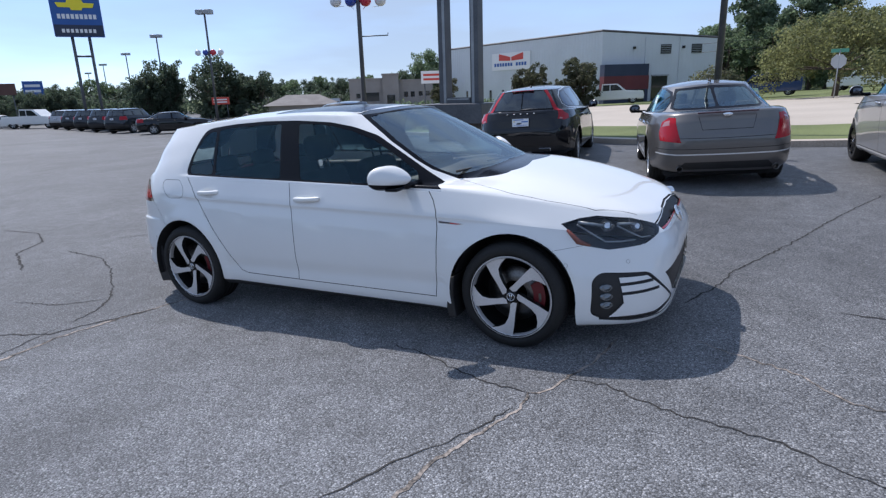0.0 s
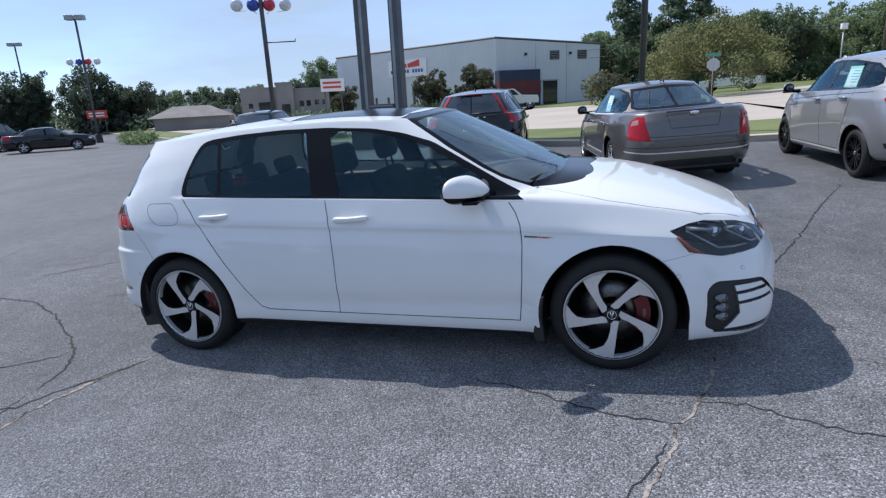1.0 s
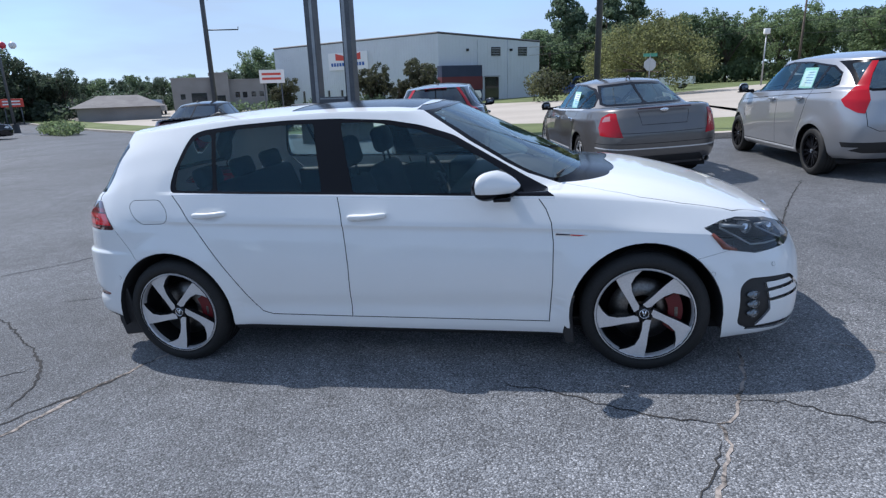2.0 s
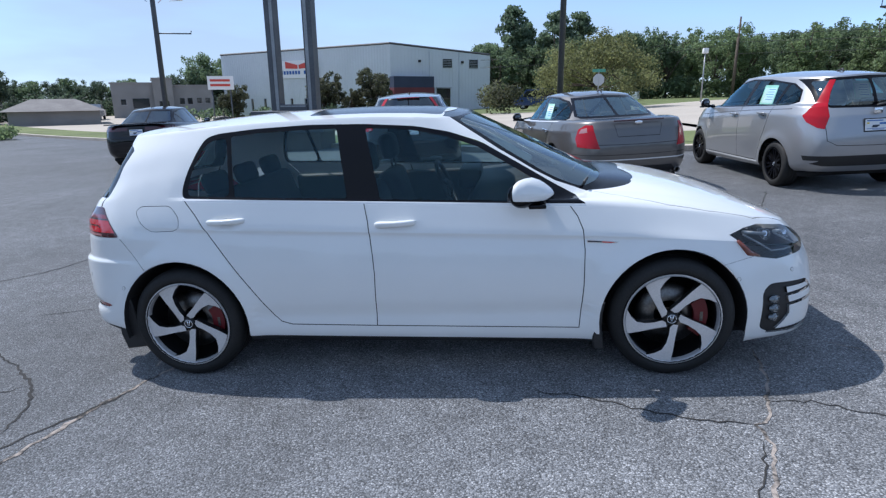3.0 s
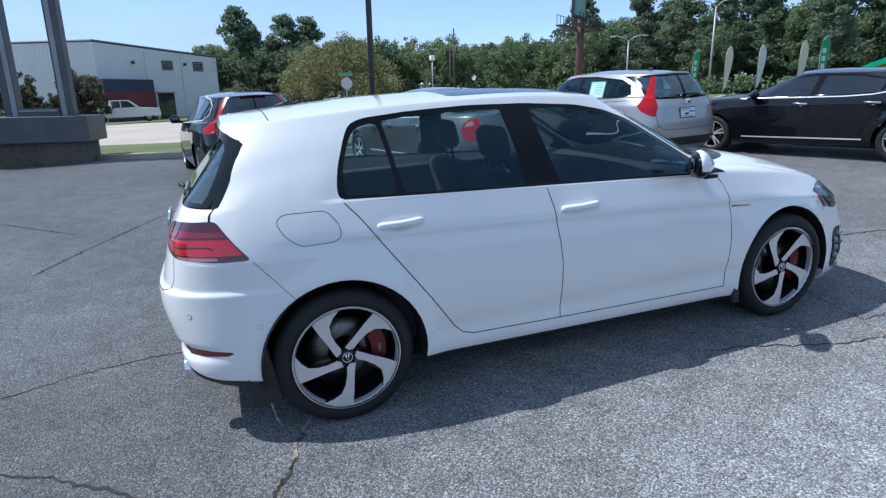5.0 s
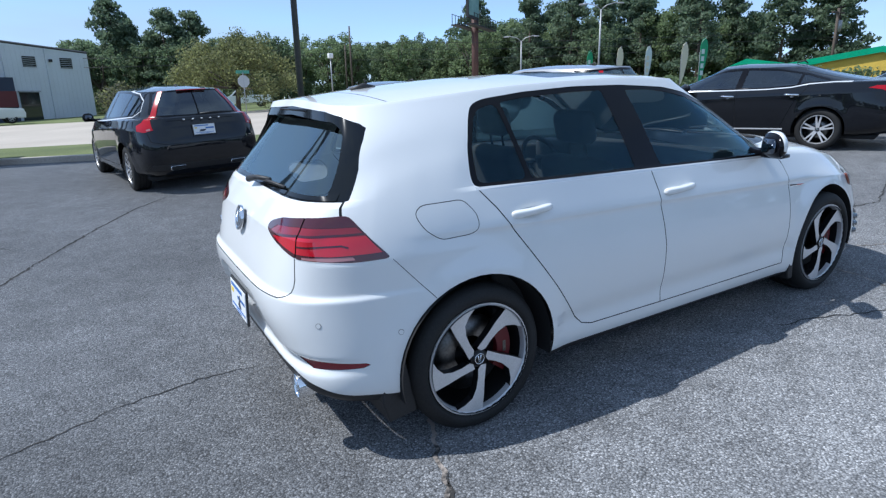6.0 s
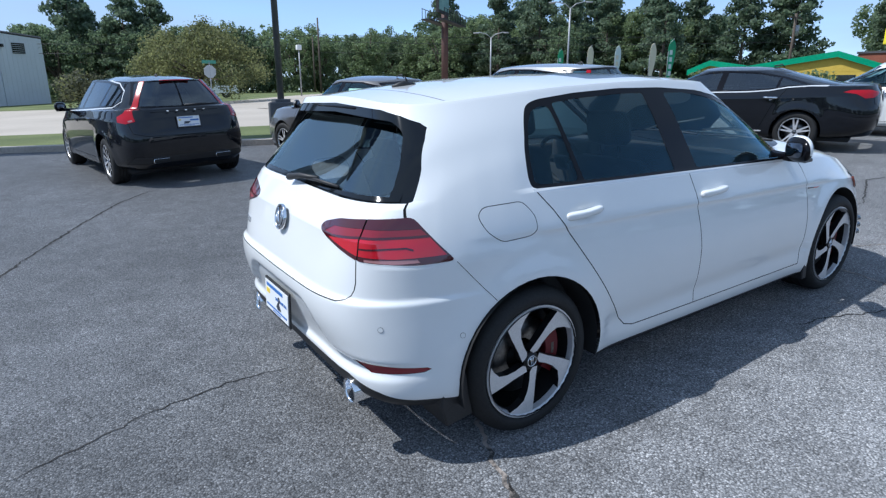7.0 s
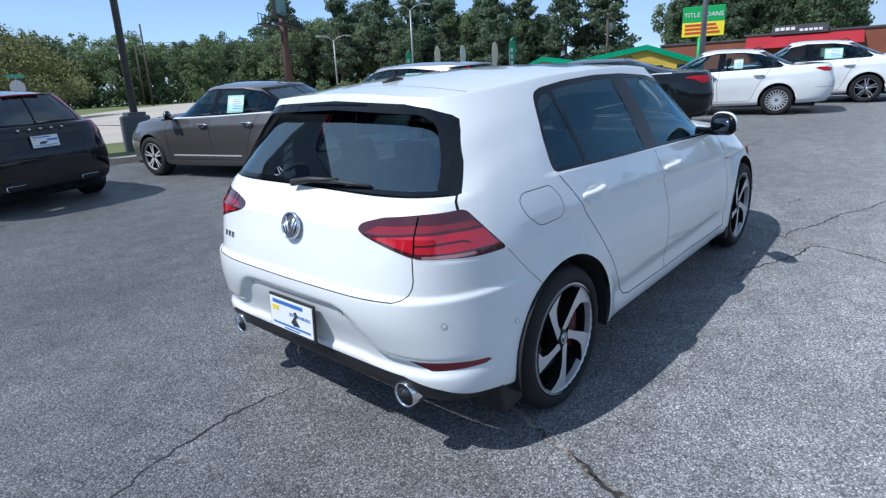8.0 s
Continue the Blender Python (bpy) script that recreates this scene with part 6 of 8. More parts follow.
for k in range(5):
    box(bm, -2.25, -2.235, 0.24 - 0.12 * k - 0.016, 0.24 - 0.12 * k + 0.016, 1.003, 1.021, 0.004)
part("tailgate_lettering", bm, CHROME, wagon, "five spaced chrome bars", smooth=False)
bm = bmesh.new()
tube(bm, [(-2.21, 0.0, 1.075), (-2.20, -0.2, 1.085), (-2.19, -0.45, 1.075)], [0.014, 0.01, 0.008], 6)
part("rear_wiper", bm, TRIM_BLACK, wagon)
bm = bmesh.new()
box(bm, -1.975, -1.94, -0.20, 0.20, 1.400, 1.412, 0.004)
part("high_brake_light", bm, TAIL_RED, wagon)

FUSION_LAMPS = (("red", "rear_corner", [(-1.33, 0.665), (-1.19, 0.985), (-1.08, 0.99), (-0.97, 0.93), (-0.93, 0.80), (-0.98, 0.69)], -1.9),
                ("clear", "rear_corner", [(-1.13, 0.89), (-1.11, 0.955), (-1.02, 0.935), (-0.985, 0.87)], -1.9), SEDAN["lamps"][2])
FUSION_TRIM = SEDAN["dark"] + (("bright", "side", stroke([(-1.40, 1.012), (-0.4, 0.972), (0.92, 0.936)], 0.014), -3.0), ("bright", "side", stroke([(0.78, 0.37), (-0.76, 0.385)], 0.022), -3.0),
                               ("bright", "end", stroke([(0.01, 0.50), (-0.60, 0.505), (-0.84, 0.52)], 0.016), -2.0))
sedan, _ = parked_car("sedan_car", on_lot(1.78, 6.58, 102) @ Matrix.Diagonal((0.96, 0.96, 0.96, 1)), GREY_PAINT, "dark grey four-door sedan parked nose to the kerb", reshaped(lowered(SEDAN, 1.0, 0.97), plate=None, handle_paint=CHROME, lamps=FUSION_LAMPS, dark=FUSION_TRIM), "cars along the kerb", GLASS, dict(spokes=5, outline=TWIN, face=BRIGHT_TRIM), n=110, dense=1.0)
for s in (1, -1):
    sticker(sedan, -0.62, 0.735 * s, 1.13, 0.34, 0.26, 18 * s)
bm = bmesh.new()
bmesh.ops.create_uvsphere(bm, u_segments=16, v_segments=8, radius=0.05)
for v in bm.verts:
    v.co = Vector((v.co.x * 0.2 - 2.41, v.co.y * 1.2, v.co.z * 0.5 + 1.005))
part("badge", bm, CHROME, sedan, "oval chrome badge")
bm = bmesh.new()
box(bm, -2.415, -2.40, -0.36, 0.36, 1.025, 1.045, 0.006)
part("boot_strip", bm, TAIL_DARK, sedan, "dark red strip along the boot lid")
for y in (0.56, -0.6):
    bm = bmesh.new()
    lathe(bm, [(0.03, 0.1), (0.036, 0.0), (0.04, 0.0), (0.04, 0.1)], 16, pose(-2.40, y, 0.31, 0, 0, -90))
    part("exhaust_tip", bm, STEEL, sedan)

compact, _ = parked_car("compact_hatchback", on_lot(4.84, 5.90, 94), SILVER_PAINT, "silver compact hatchback with black wheels, parked nose to the kerb", lowered(COMPACT, 1.0, 0.95), "cars along the kerb", GLASS, DARK_TEN, n=110, dense=1.0)
for s in (1, -1):
    sticker(compact, -0.66, 0.645 * s, 1.20, 0.36, 0.27, 16 * s)
bm = bmesh.new()
tube(bm, [(-1.955, 0.0, 1.06), (-1.95, -0.15, 1.09), (-1.94, -0.36, 1.075)], [0.014, 0.01, 0.007], 6)
part("rear_wiper", bm, TRIM_BLACK, compact)
bm = bmesh.new()
box(bm, -1.995, -1.98, -0.05, 0.05, 0.965, 1.035, 0.01)
part("badge", bm, CHROME, compact, "square chrome badge")

parked_car("sedan_car", on_lot(7.75, 3.85, 108), BLACK_PAINT, "black four-door sedan with a rising chrome window line", lowered(MAXIMA, 1.0, 0.80), "cars along the kerb", DARK_GLASS, dict(spokes=5, outline=TWIN, face=ALLOY), n=96, dense=0.9)
white_sedan, _ = parked_car("sedan_car", on_lot(11.15, 2.32, 104) @ Matrix.Diagonal((0.95, 0.95, 0.95, 1)), WHITE, "white four-door sedan with multi-spoke wheels", reshaped(SEDAN, plate=None, handle_paint=CHROME, lamps=(("red", "rear_corner", [(-1.28, 0.955), (-1.12, 0.985), (-0.95, 0.99), (-0.88, 0.965), (-1.02, 0.905), (-1.2, 0.895)], -1.9), SEDAN["lamps"][2])), "cars along the kerb", GLASS, dict(spokes=10, outline=TWIN), n=96, dense=0.9)
white_big, _ = parked_car("sedan_car", on_lot(14.1, 1.15, 102), WHITE, "large white sedan with a price sheet in its window", SEDAN, "cars along the kerb", GLASS, dict(spokes=5, outline=TWIN, face=CHROME), n=96, dense=0.9)
for s in (1, -1):
    sticker(white_big, -0.66, 0.735 * s, 1.13, 0.36, 0.24, 18 * s)
    sticker(white_sedan, -0.55, 0.735 * s, 1.12, 0.18, 0.2, 18 * s, False)
muscle, _ = parked_car("sedan_car", on_lot(-9.0, 12.05, 105), BLACK_PAINT, "black wide sedan with a dark boot spoiler", reshaped(SEDAN, lamps=(("red", "end", [(-0.2, 0.98), (-0.9, 0.98), (-0.9, 0.90), (-0.2, 0.90)], -1.9), ("red", "side", [(-2.2, 0.98), (-2.5, 0.98), (-2.5, 0.9), (-2.2, 0.9)], -1.8), SEDAN["lamps"][2]), lamp_red=TAIL_DARK), "cars across the lot", DARK_GLASS, dict(spokes=5, outline=TWIN, face=DARK_ALLOY), n=84)
bm = bmesh.new()
box(bm, -2.42, -2.30, -0.72, 0.72, 1.05, 1.075, 0.01)
part("boot_spoiler", bm, BLACK_PAINT, muscle)
parked_car("coupe_car", on_lot(-31.8, 23.7, 46), BLACK_PAINT, "black and yellow coupe parked broadside at the edge of the lot", SEDAN, "cars across the lot", DARK_GLASS, None, n=60, dense=0.6)
suv, _ = parked_car("suv", on_lot(-38.1, 25.2, 105), DARK_BLUE_PAINT, "dark sport utility vehicle in a row of parked cars", SUV, "cars across the lot", DARK_GLASS, None, n=60, dense=0.6)
for k in range(1, 4):
    copy_thing(suv, on_lot(-38.1 - 4.2 * k, 25.2 + 1.4 * k, 105 + 2 * k))
parked_car("suv", on_lot(-55.0, 30.8, 112), SILVER_PAINT, "silver sport utility vehicle at the end of a row", SUV, "cars across the lot", DARK_GLASS, None, n=48, dense=0.5)


# ---- trees ----
def leaf_mat(name, dark, light):
    m = mottled(name, dark, light, 0.7, 6, 0.25, 0.0)
    b = m.node_tree.nodes["Principled BSDF"]
    info = m.node_tree.nodes.new("ShaderNodeNewGeometry")
    hsv = m.node_tree.nodes.new("ShaderNodeHueSaturation")
    ramp = [n for n in m.node_tree.nodes if n.bl_idname == "ShaderNodeValToRGB"][0]
    rng = node(m, "MapRange", To_Min=0.7, To_Max=1.45)
    link(m, info, "Random Per Island", rng, "Value"), link(m, rng, "Result", hsv, "Value")
    link(m, ramp, "Color", hsv, "Color"), link(m, hsv, "Color", b, "Base Color")
    glow = m.node_tree.nodes.new("ShaderNodeBsdfTranslucent")
    mix = m.node_tree.nodes.new("ShaderNodeMixShader")
    mix.inputs[0].default_value = 0.5
    bright = m.node_tree.nodes.new("ShaderNodeHueSaturation")
    bright.inputs["Value"].default_value = 1.6
    link(m, hsv, "Color", bright, "Color"), link(m, bright, "Color", glow, "Color")
    link(m, b, "BSDF", mix, 1), link(m, glow, "BSDF", mix, 2)
    m.node_tree.links.new(mix.outputs[0], m.node_tree.nodes["Material Output"].inputs["Surface"])
    return m


LEAF_DARK = leaf_mat("leaf_dark", (0.07, 0.104, 0.056), (0.145, 0.192, 0.104))
LEAF_MID = leaf_mat("leaf_mid", (0.084, 0.122, 0.056), (0.175, 0.222, 0.108))
LEAF_WILLOW = leaf_mat("leaf_willow", (0.095, 0.105, 0.042), (0.19, 0.2, 0.085))
LEAF_PINE = leaf_mat("leaf_pine", (0.066, 0.1, 0.062), (0.138, 0.182, 0.11))
# darker leaf colour for the western trees: their backlit shade is painted in
LEAF_BACKLIT = leaf_mat("leaf_backlit", (0.036, 0.054, 0.036), (0.078, 0.104, 0.066))
LEAF_RED = leaf_mat("leaf_red", (0.038, 0.044, 0.026), (0.095, 0.1, 0.055))
BARK = mottled("bark", (0.05, 0.04, 0.03), (0.13, 0.10, 0.08), 0.9, 20, 1.5, 0.6, 0.03)


def leaves(rng, blobs, per, size, squash=1.0, drooping=0.0):
    """Many small leaf clusters spread over the blobs' surfaces: (x, y, z, radius)."""
    verts, faces = [], []
    for bx, by, bz, br in blobs:
        k = max(8, int(per * br * br))
        d = rng.normal(size=(k, 3))
        d /= np.linalg.norm(d, axis=1, keepdims=True)
        r = br * (0.30 + 0.95 * rng.random(k) ** 0.55)
        p = np.array([bx, by, bz]) + d * r[:, None] * np.array([1, 1, squash])
        for q, n in zip(p, d):
            n = n + rng.normal(size=3) * 0.55
            n /= np.linalg.norm(n)
            a = np.cross(n, rng.normal(size=3))
            a /= np.linalg.norm(a) + 1e-9
            b = np.cross(n, a)
            s = size * (0.6 + 0.8 * rng.random())
            if drooping:
                a, b = np.array([0, 0, -1.0]) * (1 + drooping), np.cross(n, [0, 0, 1.0]) * 0.45
            i = len(verts)
            verts += [tuple(q - a * s * 0.5), tuple(q + b * s * 0.38), tuple(q + a * s * 0.55), tuple(q - b * s * 0.42)]
            faces.append((i, i + 1, i + 2, i + 3))
    return verts, faces


def tree(name, m, kind, seed, height, label, group="trees behind the road"):
    rng = np.random.default_rng(seed)
    t = thing(name, m, label, "tree", group)
    bm = bmesh.new()
    h, blobs = height, []
    if kind == "pine":
        tube(bm, [(0, 0, -0.3), (0.05, 0.02, h * 0.4), (0.1, -0.05, h * 0.95)], [h * 0.020, h * 0.014, 0.03], 8)
        for k in range(46):
            z = h * (0.22 + 0.76 * (k / 46))
            reach = h * (0.20 * (1 - (z / h) ** 2.2) + 0.03) * (0.6 + 0.7 * rng.random())
            a = rng.random() * 6.283
            tip = (math.cos(a) * reach, math.sin(a) * reach, z + 0.12 * reach)
            tube(bm, [(0.05, 0, z - 0.2), tip], [0.05, 0.015], 5)
            blobs.append((tip[0] * 0.75, tip[1] * 0.75, tip[2], h * 0.068 * (0.7 + 0.6 * rng.random())))
            blobs.append((*tip, h * 0.048 * (0.7 + 0.6 * rng.random())))
        v, f = leaves(rng, blobs, 110, h * 0.028, 0.6)
        leaf = LEAF_PINE
    elif kind == "willow":
        tube(bm, [(0, 0, -0.2), (0.1, 0, h * 0.3), (0.0, 0.1, h * 0.55)], [0.22, 0.16, 0.08], 8)
        for k in range(120):
            a, q = rng.random() * 6.283, rng.random() ** 0.5
            x, y = math.cos(a) * q * h * 0.72, math.sin(a) * q * h * 0.72
            top = h * (0.18 + 0.72 * math.sqrt(max(0.0, 1 - 0.92 * q * q)))
            z = h * 0.14 + (top - h * 0.14) * rng.random() ** 0.40
            blobs.append((x, y, z, h * 0.11 * (0.7 + 0.6 * rng.random())))
            if k % 6 == 0:
                tube(bm, [(0.05, 0, h * 0.3), (x * 0.5, y * 0.5, top * 0.7), (x, y, z)], [0.08, 0.05, 0.02], 5)
        v, f = leaves(rng, blobs, 330, h * 0.024, 0.9)
        leaf = LEAF_WILLOW
    else:
        tube(bm, [(0, 0, -0.3), (0.1, 0.05, h * 0.25), (-0.05, 0.1, h * 0.6)], [h * 0.022, h * 0.017, h * 0.008], 8)
        lobes = [(0, 0, h * 0.62, h * 0.26)]
        for k in range(9):
            a, u = rng.random() * 6.283, rng.random()
            q = h * (0.12 + 0.14 * rng.random())
            lobes.append((math.cos(a) * q, math.sin(a) * q, h * (0.30 + 0.50 * u), h * (0.13 + 0.08 * rng.random())))
        for k in range(120):
            lx, ly, lz, lr = lobes[k % len(lobes)]
            d = rng.normal(size=3)
            d /= np.linalg.norm(d)
            x, y, z = lx + d[0] * lr, ly + d[1] * lr, max(h * 0.10, lz + d[2] * lr * 0.9)
            blobs.append((x, y, z, h * 0.050 * (0.55 + 0.9 * rng.random())))
            if k % 9 == 0:
                tube(bm, [(0, 0.05, h * 0.25), (x * 0.5, y * 0.5, z * 0.75), (x, y, z)], [h * 0.012, h * 0.008, h * 0.003], 5)
        for k in range(16):
            a, q = rng.random() * 6.283, h * 0.22 * rng.random() ** 0.5
            blobs.append((math.cos(a) * q, math.sin(a) * q, h * (0.08 + 0.14 * rng.random()), h * 0.07))
        v, f = leaves(rng, blobs, 200 * (10 / h) ** 2, h * (0.028 if kind != "red" else 0.04))
        leaf = {"broad": LEAF_DARK, "light": LEAF_MID, "red": LEAF_RED, "backlit": LEAF_BACKLIT}[kind]
    part("trunk", bm, BARK, t)
    me = bpy.data.meshes.new("crown")
    me.from_pydata(v, [], f)
    me.materials.append(leaf)
    ob = new("crown", me)
    ob.parent = t
    return t


def at(x, y, turn=0.0, s=1.0, sink=0.0):
    return pose(x, y, gz(x, y) - 0.12 - sink, 0, 0, turn) @ Matrix.Diagonal((s, s, s, 1))


rng = np.random.default_rng(7)
stock = [tree("broadleaf_tree", at(60, 60), "broad", 11, 10.0, "tall dark green broadleaf tree"), tree("broadleaf_tree", at(70, 66), "broad", 12, 10.0, "tall dark green broadleaf tree"),
         tree("broadleaf_tree", at(48, 72), "light", 13, 10.0, "full green broadleaf tree"), tree("pine_tree", at(63, 45), "pine", 14, 13.0, "tall pine with sparse dark boughs"),
         tree("pine_tree", at(72, 40), "pine", 15, 13.0, "tall pine with sparse dark boughs"), tree("broadleaf_tree", at(40, 80), "light", 16, 10.0, "full green broadleaf tree"),
         tree("backlit_tree", at(-60.5, 45.0, 0, 0.78), "backlit", 17, 10.0, "broad tree across the lot, leaves darkened as if backlit"), tree("backlit_tree", at(-56.5, 50.5, 0, 0.84), "backlit", 18, 10.0, "broad tree across the lot, leaves darkened as if backlit")]


def belt_of_trees(a0, a1, d0, d1, count, kinds, low, high, cx=-1.0, cy=-3.0):
    for k in range(count):
        a = radians(a0 + (a1 - a0) * (k + 0.7 * rng.random()) / count)
        d = d0 + (d1 - d0) * rng.random()
        copy_thing(stock[kinds[rng.integers(len(kinds))]], at(cx + d * math.cos(a), cy + d * math.sin(a), rng.random() * 360, low + (high - low) * rng.random()))


belt_of_trees(56, 84, 98, 112, 16, (0, 1, 2, 5), 0.85, 1.1)
belt_of_trees(54, 84, 114, 130, 16, (0, 1, 2, 5), 1.05, 1.3)
belt_of_trees(31, 58, 94, 108, 16, (0, 1, 2, 5), 1.05, 1.3)
belt_of_trees(32, 58, 110, 128, 16, (0, 1, 3, 4), 1.2, 1.45)
belt_of_trees(32, 58, 86, 98, 7, (3, 4, 3, 0), 1.0, 1.2)
belt_of_trees(16, 32, 120, 135, 11, (0, 1, 2), 0.5, 0.66)
belt_of_trees(26.6, 28.2, 84, 88, 2, (3, 4), 1.0, 1.1)
belt_of_trees(8, 21, 92, 104, 10, (0, 1, 3, 4), 1.1, 1.35)
belt_of_trees(8, 21, 106, 120, 8, (0, 1, 2), 1.2, 1.4)
belt_of_trees(-6, 8, 100, 130, 10, (0, 1, 2), 0.7, 0.9)
belt_of_trees(113, 119, 104, 116, 6, (0, 6, 7), 0.85, 1.0)
belt_of_trees(119, 125, 104, 116, 5, (0, 6, 7), 0.6, 0.7)
belt_of_trees(82, 92, 84, 98, 9, (3, 4, 0), 0.95, 1.12)
belt_of_trees(84, 94, 100, 120, 8, (0, 1, 2), 1.0, 1.2)
belt_of_trees(90, 118, 125, 150, 18, (0, 1, 2), 0.95, 1.2)
belt_of_trees(115, 137.6, 108, 124, 14, (0, 6, 7), 0.55, 0.74)
belt_of_trees(140, 160, 108, 124, 20, (0, 6, 7), 0.50, 0.66)
belt_of_trees(115, 137.6, 128, 145, 14, (0, 6, 7), 0.72, 0.90)
belt_of_trees(140, 162, 132, 150, 20, (0, 6, 7), 0.66, 0.86)
belt_of_trees(132.2, 137.4, 74, 84, 5, (6, 7), 0.68, 0.84)
belt_of_trees(140.2, 143.2, 74, 82, 4, (6, 7), 0.66, 0.78)
belt_of_trees(147.5, 153, 78, 88, 6, (6, 7), 0.46, 0.58)
# unseen belt behind the camera, added to darken reflections in doors and glass
belt_of_trees(160, 352, 70, 95, 60, (0, 1, 2, 5), 0.8, 1.1)


def undergrowth(a0, a1, d, h, seed, leaf=LEAF_DARK):
    """Low growth that closes the foot of the woods."""
    r = np.random.default_rng(seed)
    blobs = []
    n = int((a1 - a0) / 0.45)
    for k in range(n):
        a = radians(a0 + (a1 - a0) * k / n)
        q = d + 6 * r.random()
        x, y = -1 + q * math.cos(a), -3 + q * math.sin(a)
        blobs.append((x, y, gz(x, y) + h * (0.1 + 0.5 * r.random()), h * 0.42 * (0.7 + 0.6 * r.random())))
    v, fc = leaves(r, blobs, 60, 0.42)
    me = bpy.data.meshes.new("undergrowth")
    me.from_pydata(v, [], fc)
    me.materials.append(leaf)
    return tagged(new("undergrowth", me), "dense dark green undergrowth at the woods' foot", "undergrowth", kind="stuff")


undergrowth(14, 84, 97, 3.4, 61)
# western undergrowth takes the leaf colour darkened for backlight
undergrowth(114, 160, 102, 3.4, 62, LEAF_BACKLIT)
undergrowth(131.5, 137.6, 71, 2.4, 64, LEAF_BACKLIT)
# undergrowth below that added, unseen belt
undergrowth(160, 374, 80, 2.6, 63)
tree("willow_tree", at(8.0, 46.5), "willow", 21, 6.6, "wide pale green drooping tree behind the stop sign")
for x, y, s in ((-17.3, 55.0, 0.50), (-12.6, 57.0, 0.50), (-15.4, 57.5, 0.34), (-24.5, 50.0, 0.36)):
    tree("crape_myrtle", at(x, y), "red", int(300 - 7 * x), 10.0 * s, "small dark reddish tree before the warehouse", "small trees")


def bush(name, x, y, rx, ry, h, leaf, seed, label, turn=0.0, density=260, size=0.13, long_=1):
    r = np.random.default_rng(seed)
    blobs = []
    for k in range(14 * long_):
        u = 2 * r.random() - 1
        a = r.random() * 6.283
        q = r.random() ** 0.5
        blobs.append((u * rx * 0.8 if long_ > 1 else math.cos(a) * q * rx * 0.7, (2 * r.random() - 1) * ry * 0.5 if long_ > 1 else math.sin(a) * q * ry * 0.7, h * (0.25 + 0.5 * r.random()), min(h, ry) * 0.42))
    v, f = leaves(r, blobs, density, size)
    me = bpy.data.meshes.new(name)
    me.from_pydata(v, [], f)
    me.materials.append(leaf)
    ob = new(name, me)
    ob.matrix_world = pose(x, y, gz(x, y) + 0.02, 0, 0, turn)
    return tagged(ob, label, "bush", "bushes")


bush("round_bush", 0.2, 46.5, 1.9, 1.9, 2.7, LEAF_RED, 31, "round reddish bush with yellow-green tips", density=160, size=0.2)
bush("round_bush", -0.5, 47.5, 1.4, 1.4, 3.0, LEAF_WILLOW, 32, "round yellow-green clipped bush", density=120, size=0.2)
bush("low_bush", -29.5, 28.0, 3.4, 1.2, 0.75, LEAF_MID, 33, "low straggling bush on a kerbed island", -30, density=420, size=0.13, long_=5)
bush("low_bush", -10.6, 19.4, 1.8, 0.7, 0.38, LEAF_RED, 34, "low dry bush on the verge", -30, density=900, size=0.06, long_=3)
for k, (x, y, l) in enumerate(((-27, 47.5, 3.5), (-21, 50.5, 2.5), (-17, 53.0, 2.2))):
    bush("clipped_hedge", x, y, l, 0.9, 1.5, LEAF_DARK, 40 + k, "dark clipped hedge before the warehouse", 25, 120, 0.22, 3)
for k in range(4):
    bush("clipped_hedge", 27.5 + 5.0 * k, 33.0 - 4.6 * k, 4.0, 0.9, 1.5, LEAF_MID, 50 + k, "long green hedge along the far road", -43, 110, 0.22, 4)

# ---- the warehouse ----
def metal_wall(name, color):
    m = mottled(name, tuple(c * 0.88 for c in color), color, 0.5, 8, 0.3, 0.03, 0.01)
    return m


SIDING = metal_wall("white_siding", (0.62, 0.65, 0.68))
ROOF_DARK = mottled("dark_roof", (0.05, 0.05, 0.055), (0.09, 0.09, 0.10), 0.7)
STUCCO = mottled("grey_stucco", (0.22, 0.21, 0.20), (0.30, 0.29, 0.28), 0.9, 30, 0.5)
NAVY = mottled("navy_cladding", (0.02, 0.03, 0.06), (0.035, 0.045, 0.085), 0.6)
MAROON = mottled("maroon_cladding", (0.10, 0.02, 0.025), (0.16, 0.03, 0.035), 0.6)
SIGN_WHITE = mat("sign_white", (0.75, 0.75, 0.75), 0.5)
SIGN_RED = mat("sign_red", (0.55, 0.06, 0.04), 0.5)
SIGN_BLUE = mat("sign_blue", (0.02, 0.09, 0.32), 0.4)
STEEL_POST = mottled("galvanised_post", (0.26, 0.27, 0.28), (0.38, 0.39, 0.40), 0.45, 20, 2, 0.05, 0.002, 0.35)
DARK_POST = mottled("dark_post", (0.075, 0.08, 0.09), (0.12, 0.125, 0.135), 0.5, 20, 2, 0.05, 0.002, 0.3)
WINDOW_DARK = mat("far_window", (0.02, 0.025, 0.03), 0.1, 0.0, 0.8)
GREEN_ROOF = mottled("green_metal_roof", (0.0, 0.22, 0.10), (0.01, 0.33, 0.16), 0.45, 6, 0.4)
YELLOW_WALL = mottled("yellow_wall", (0.50, 0.34, 0.04), (0.62, 0.44, 0.07), 0.8, 10, 0.5)
BRICK_RED = mottled("red_brick_wall", (0.19, 0.06, 0.035), (0.28, 0.10, 0.06), 0.9, 12, 0.6)


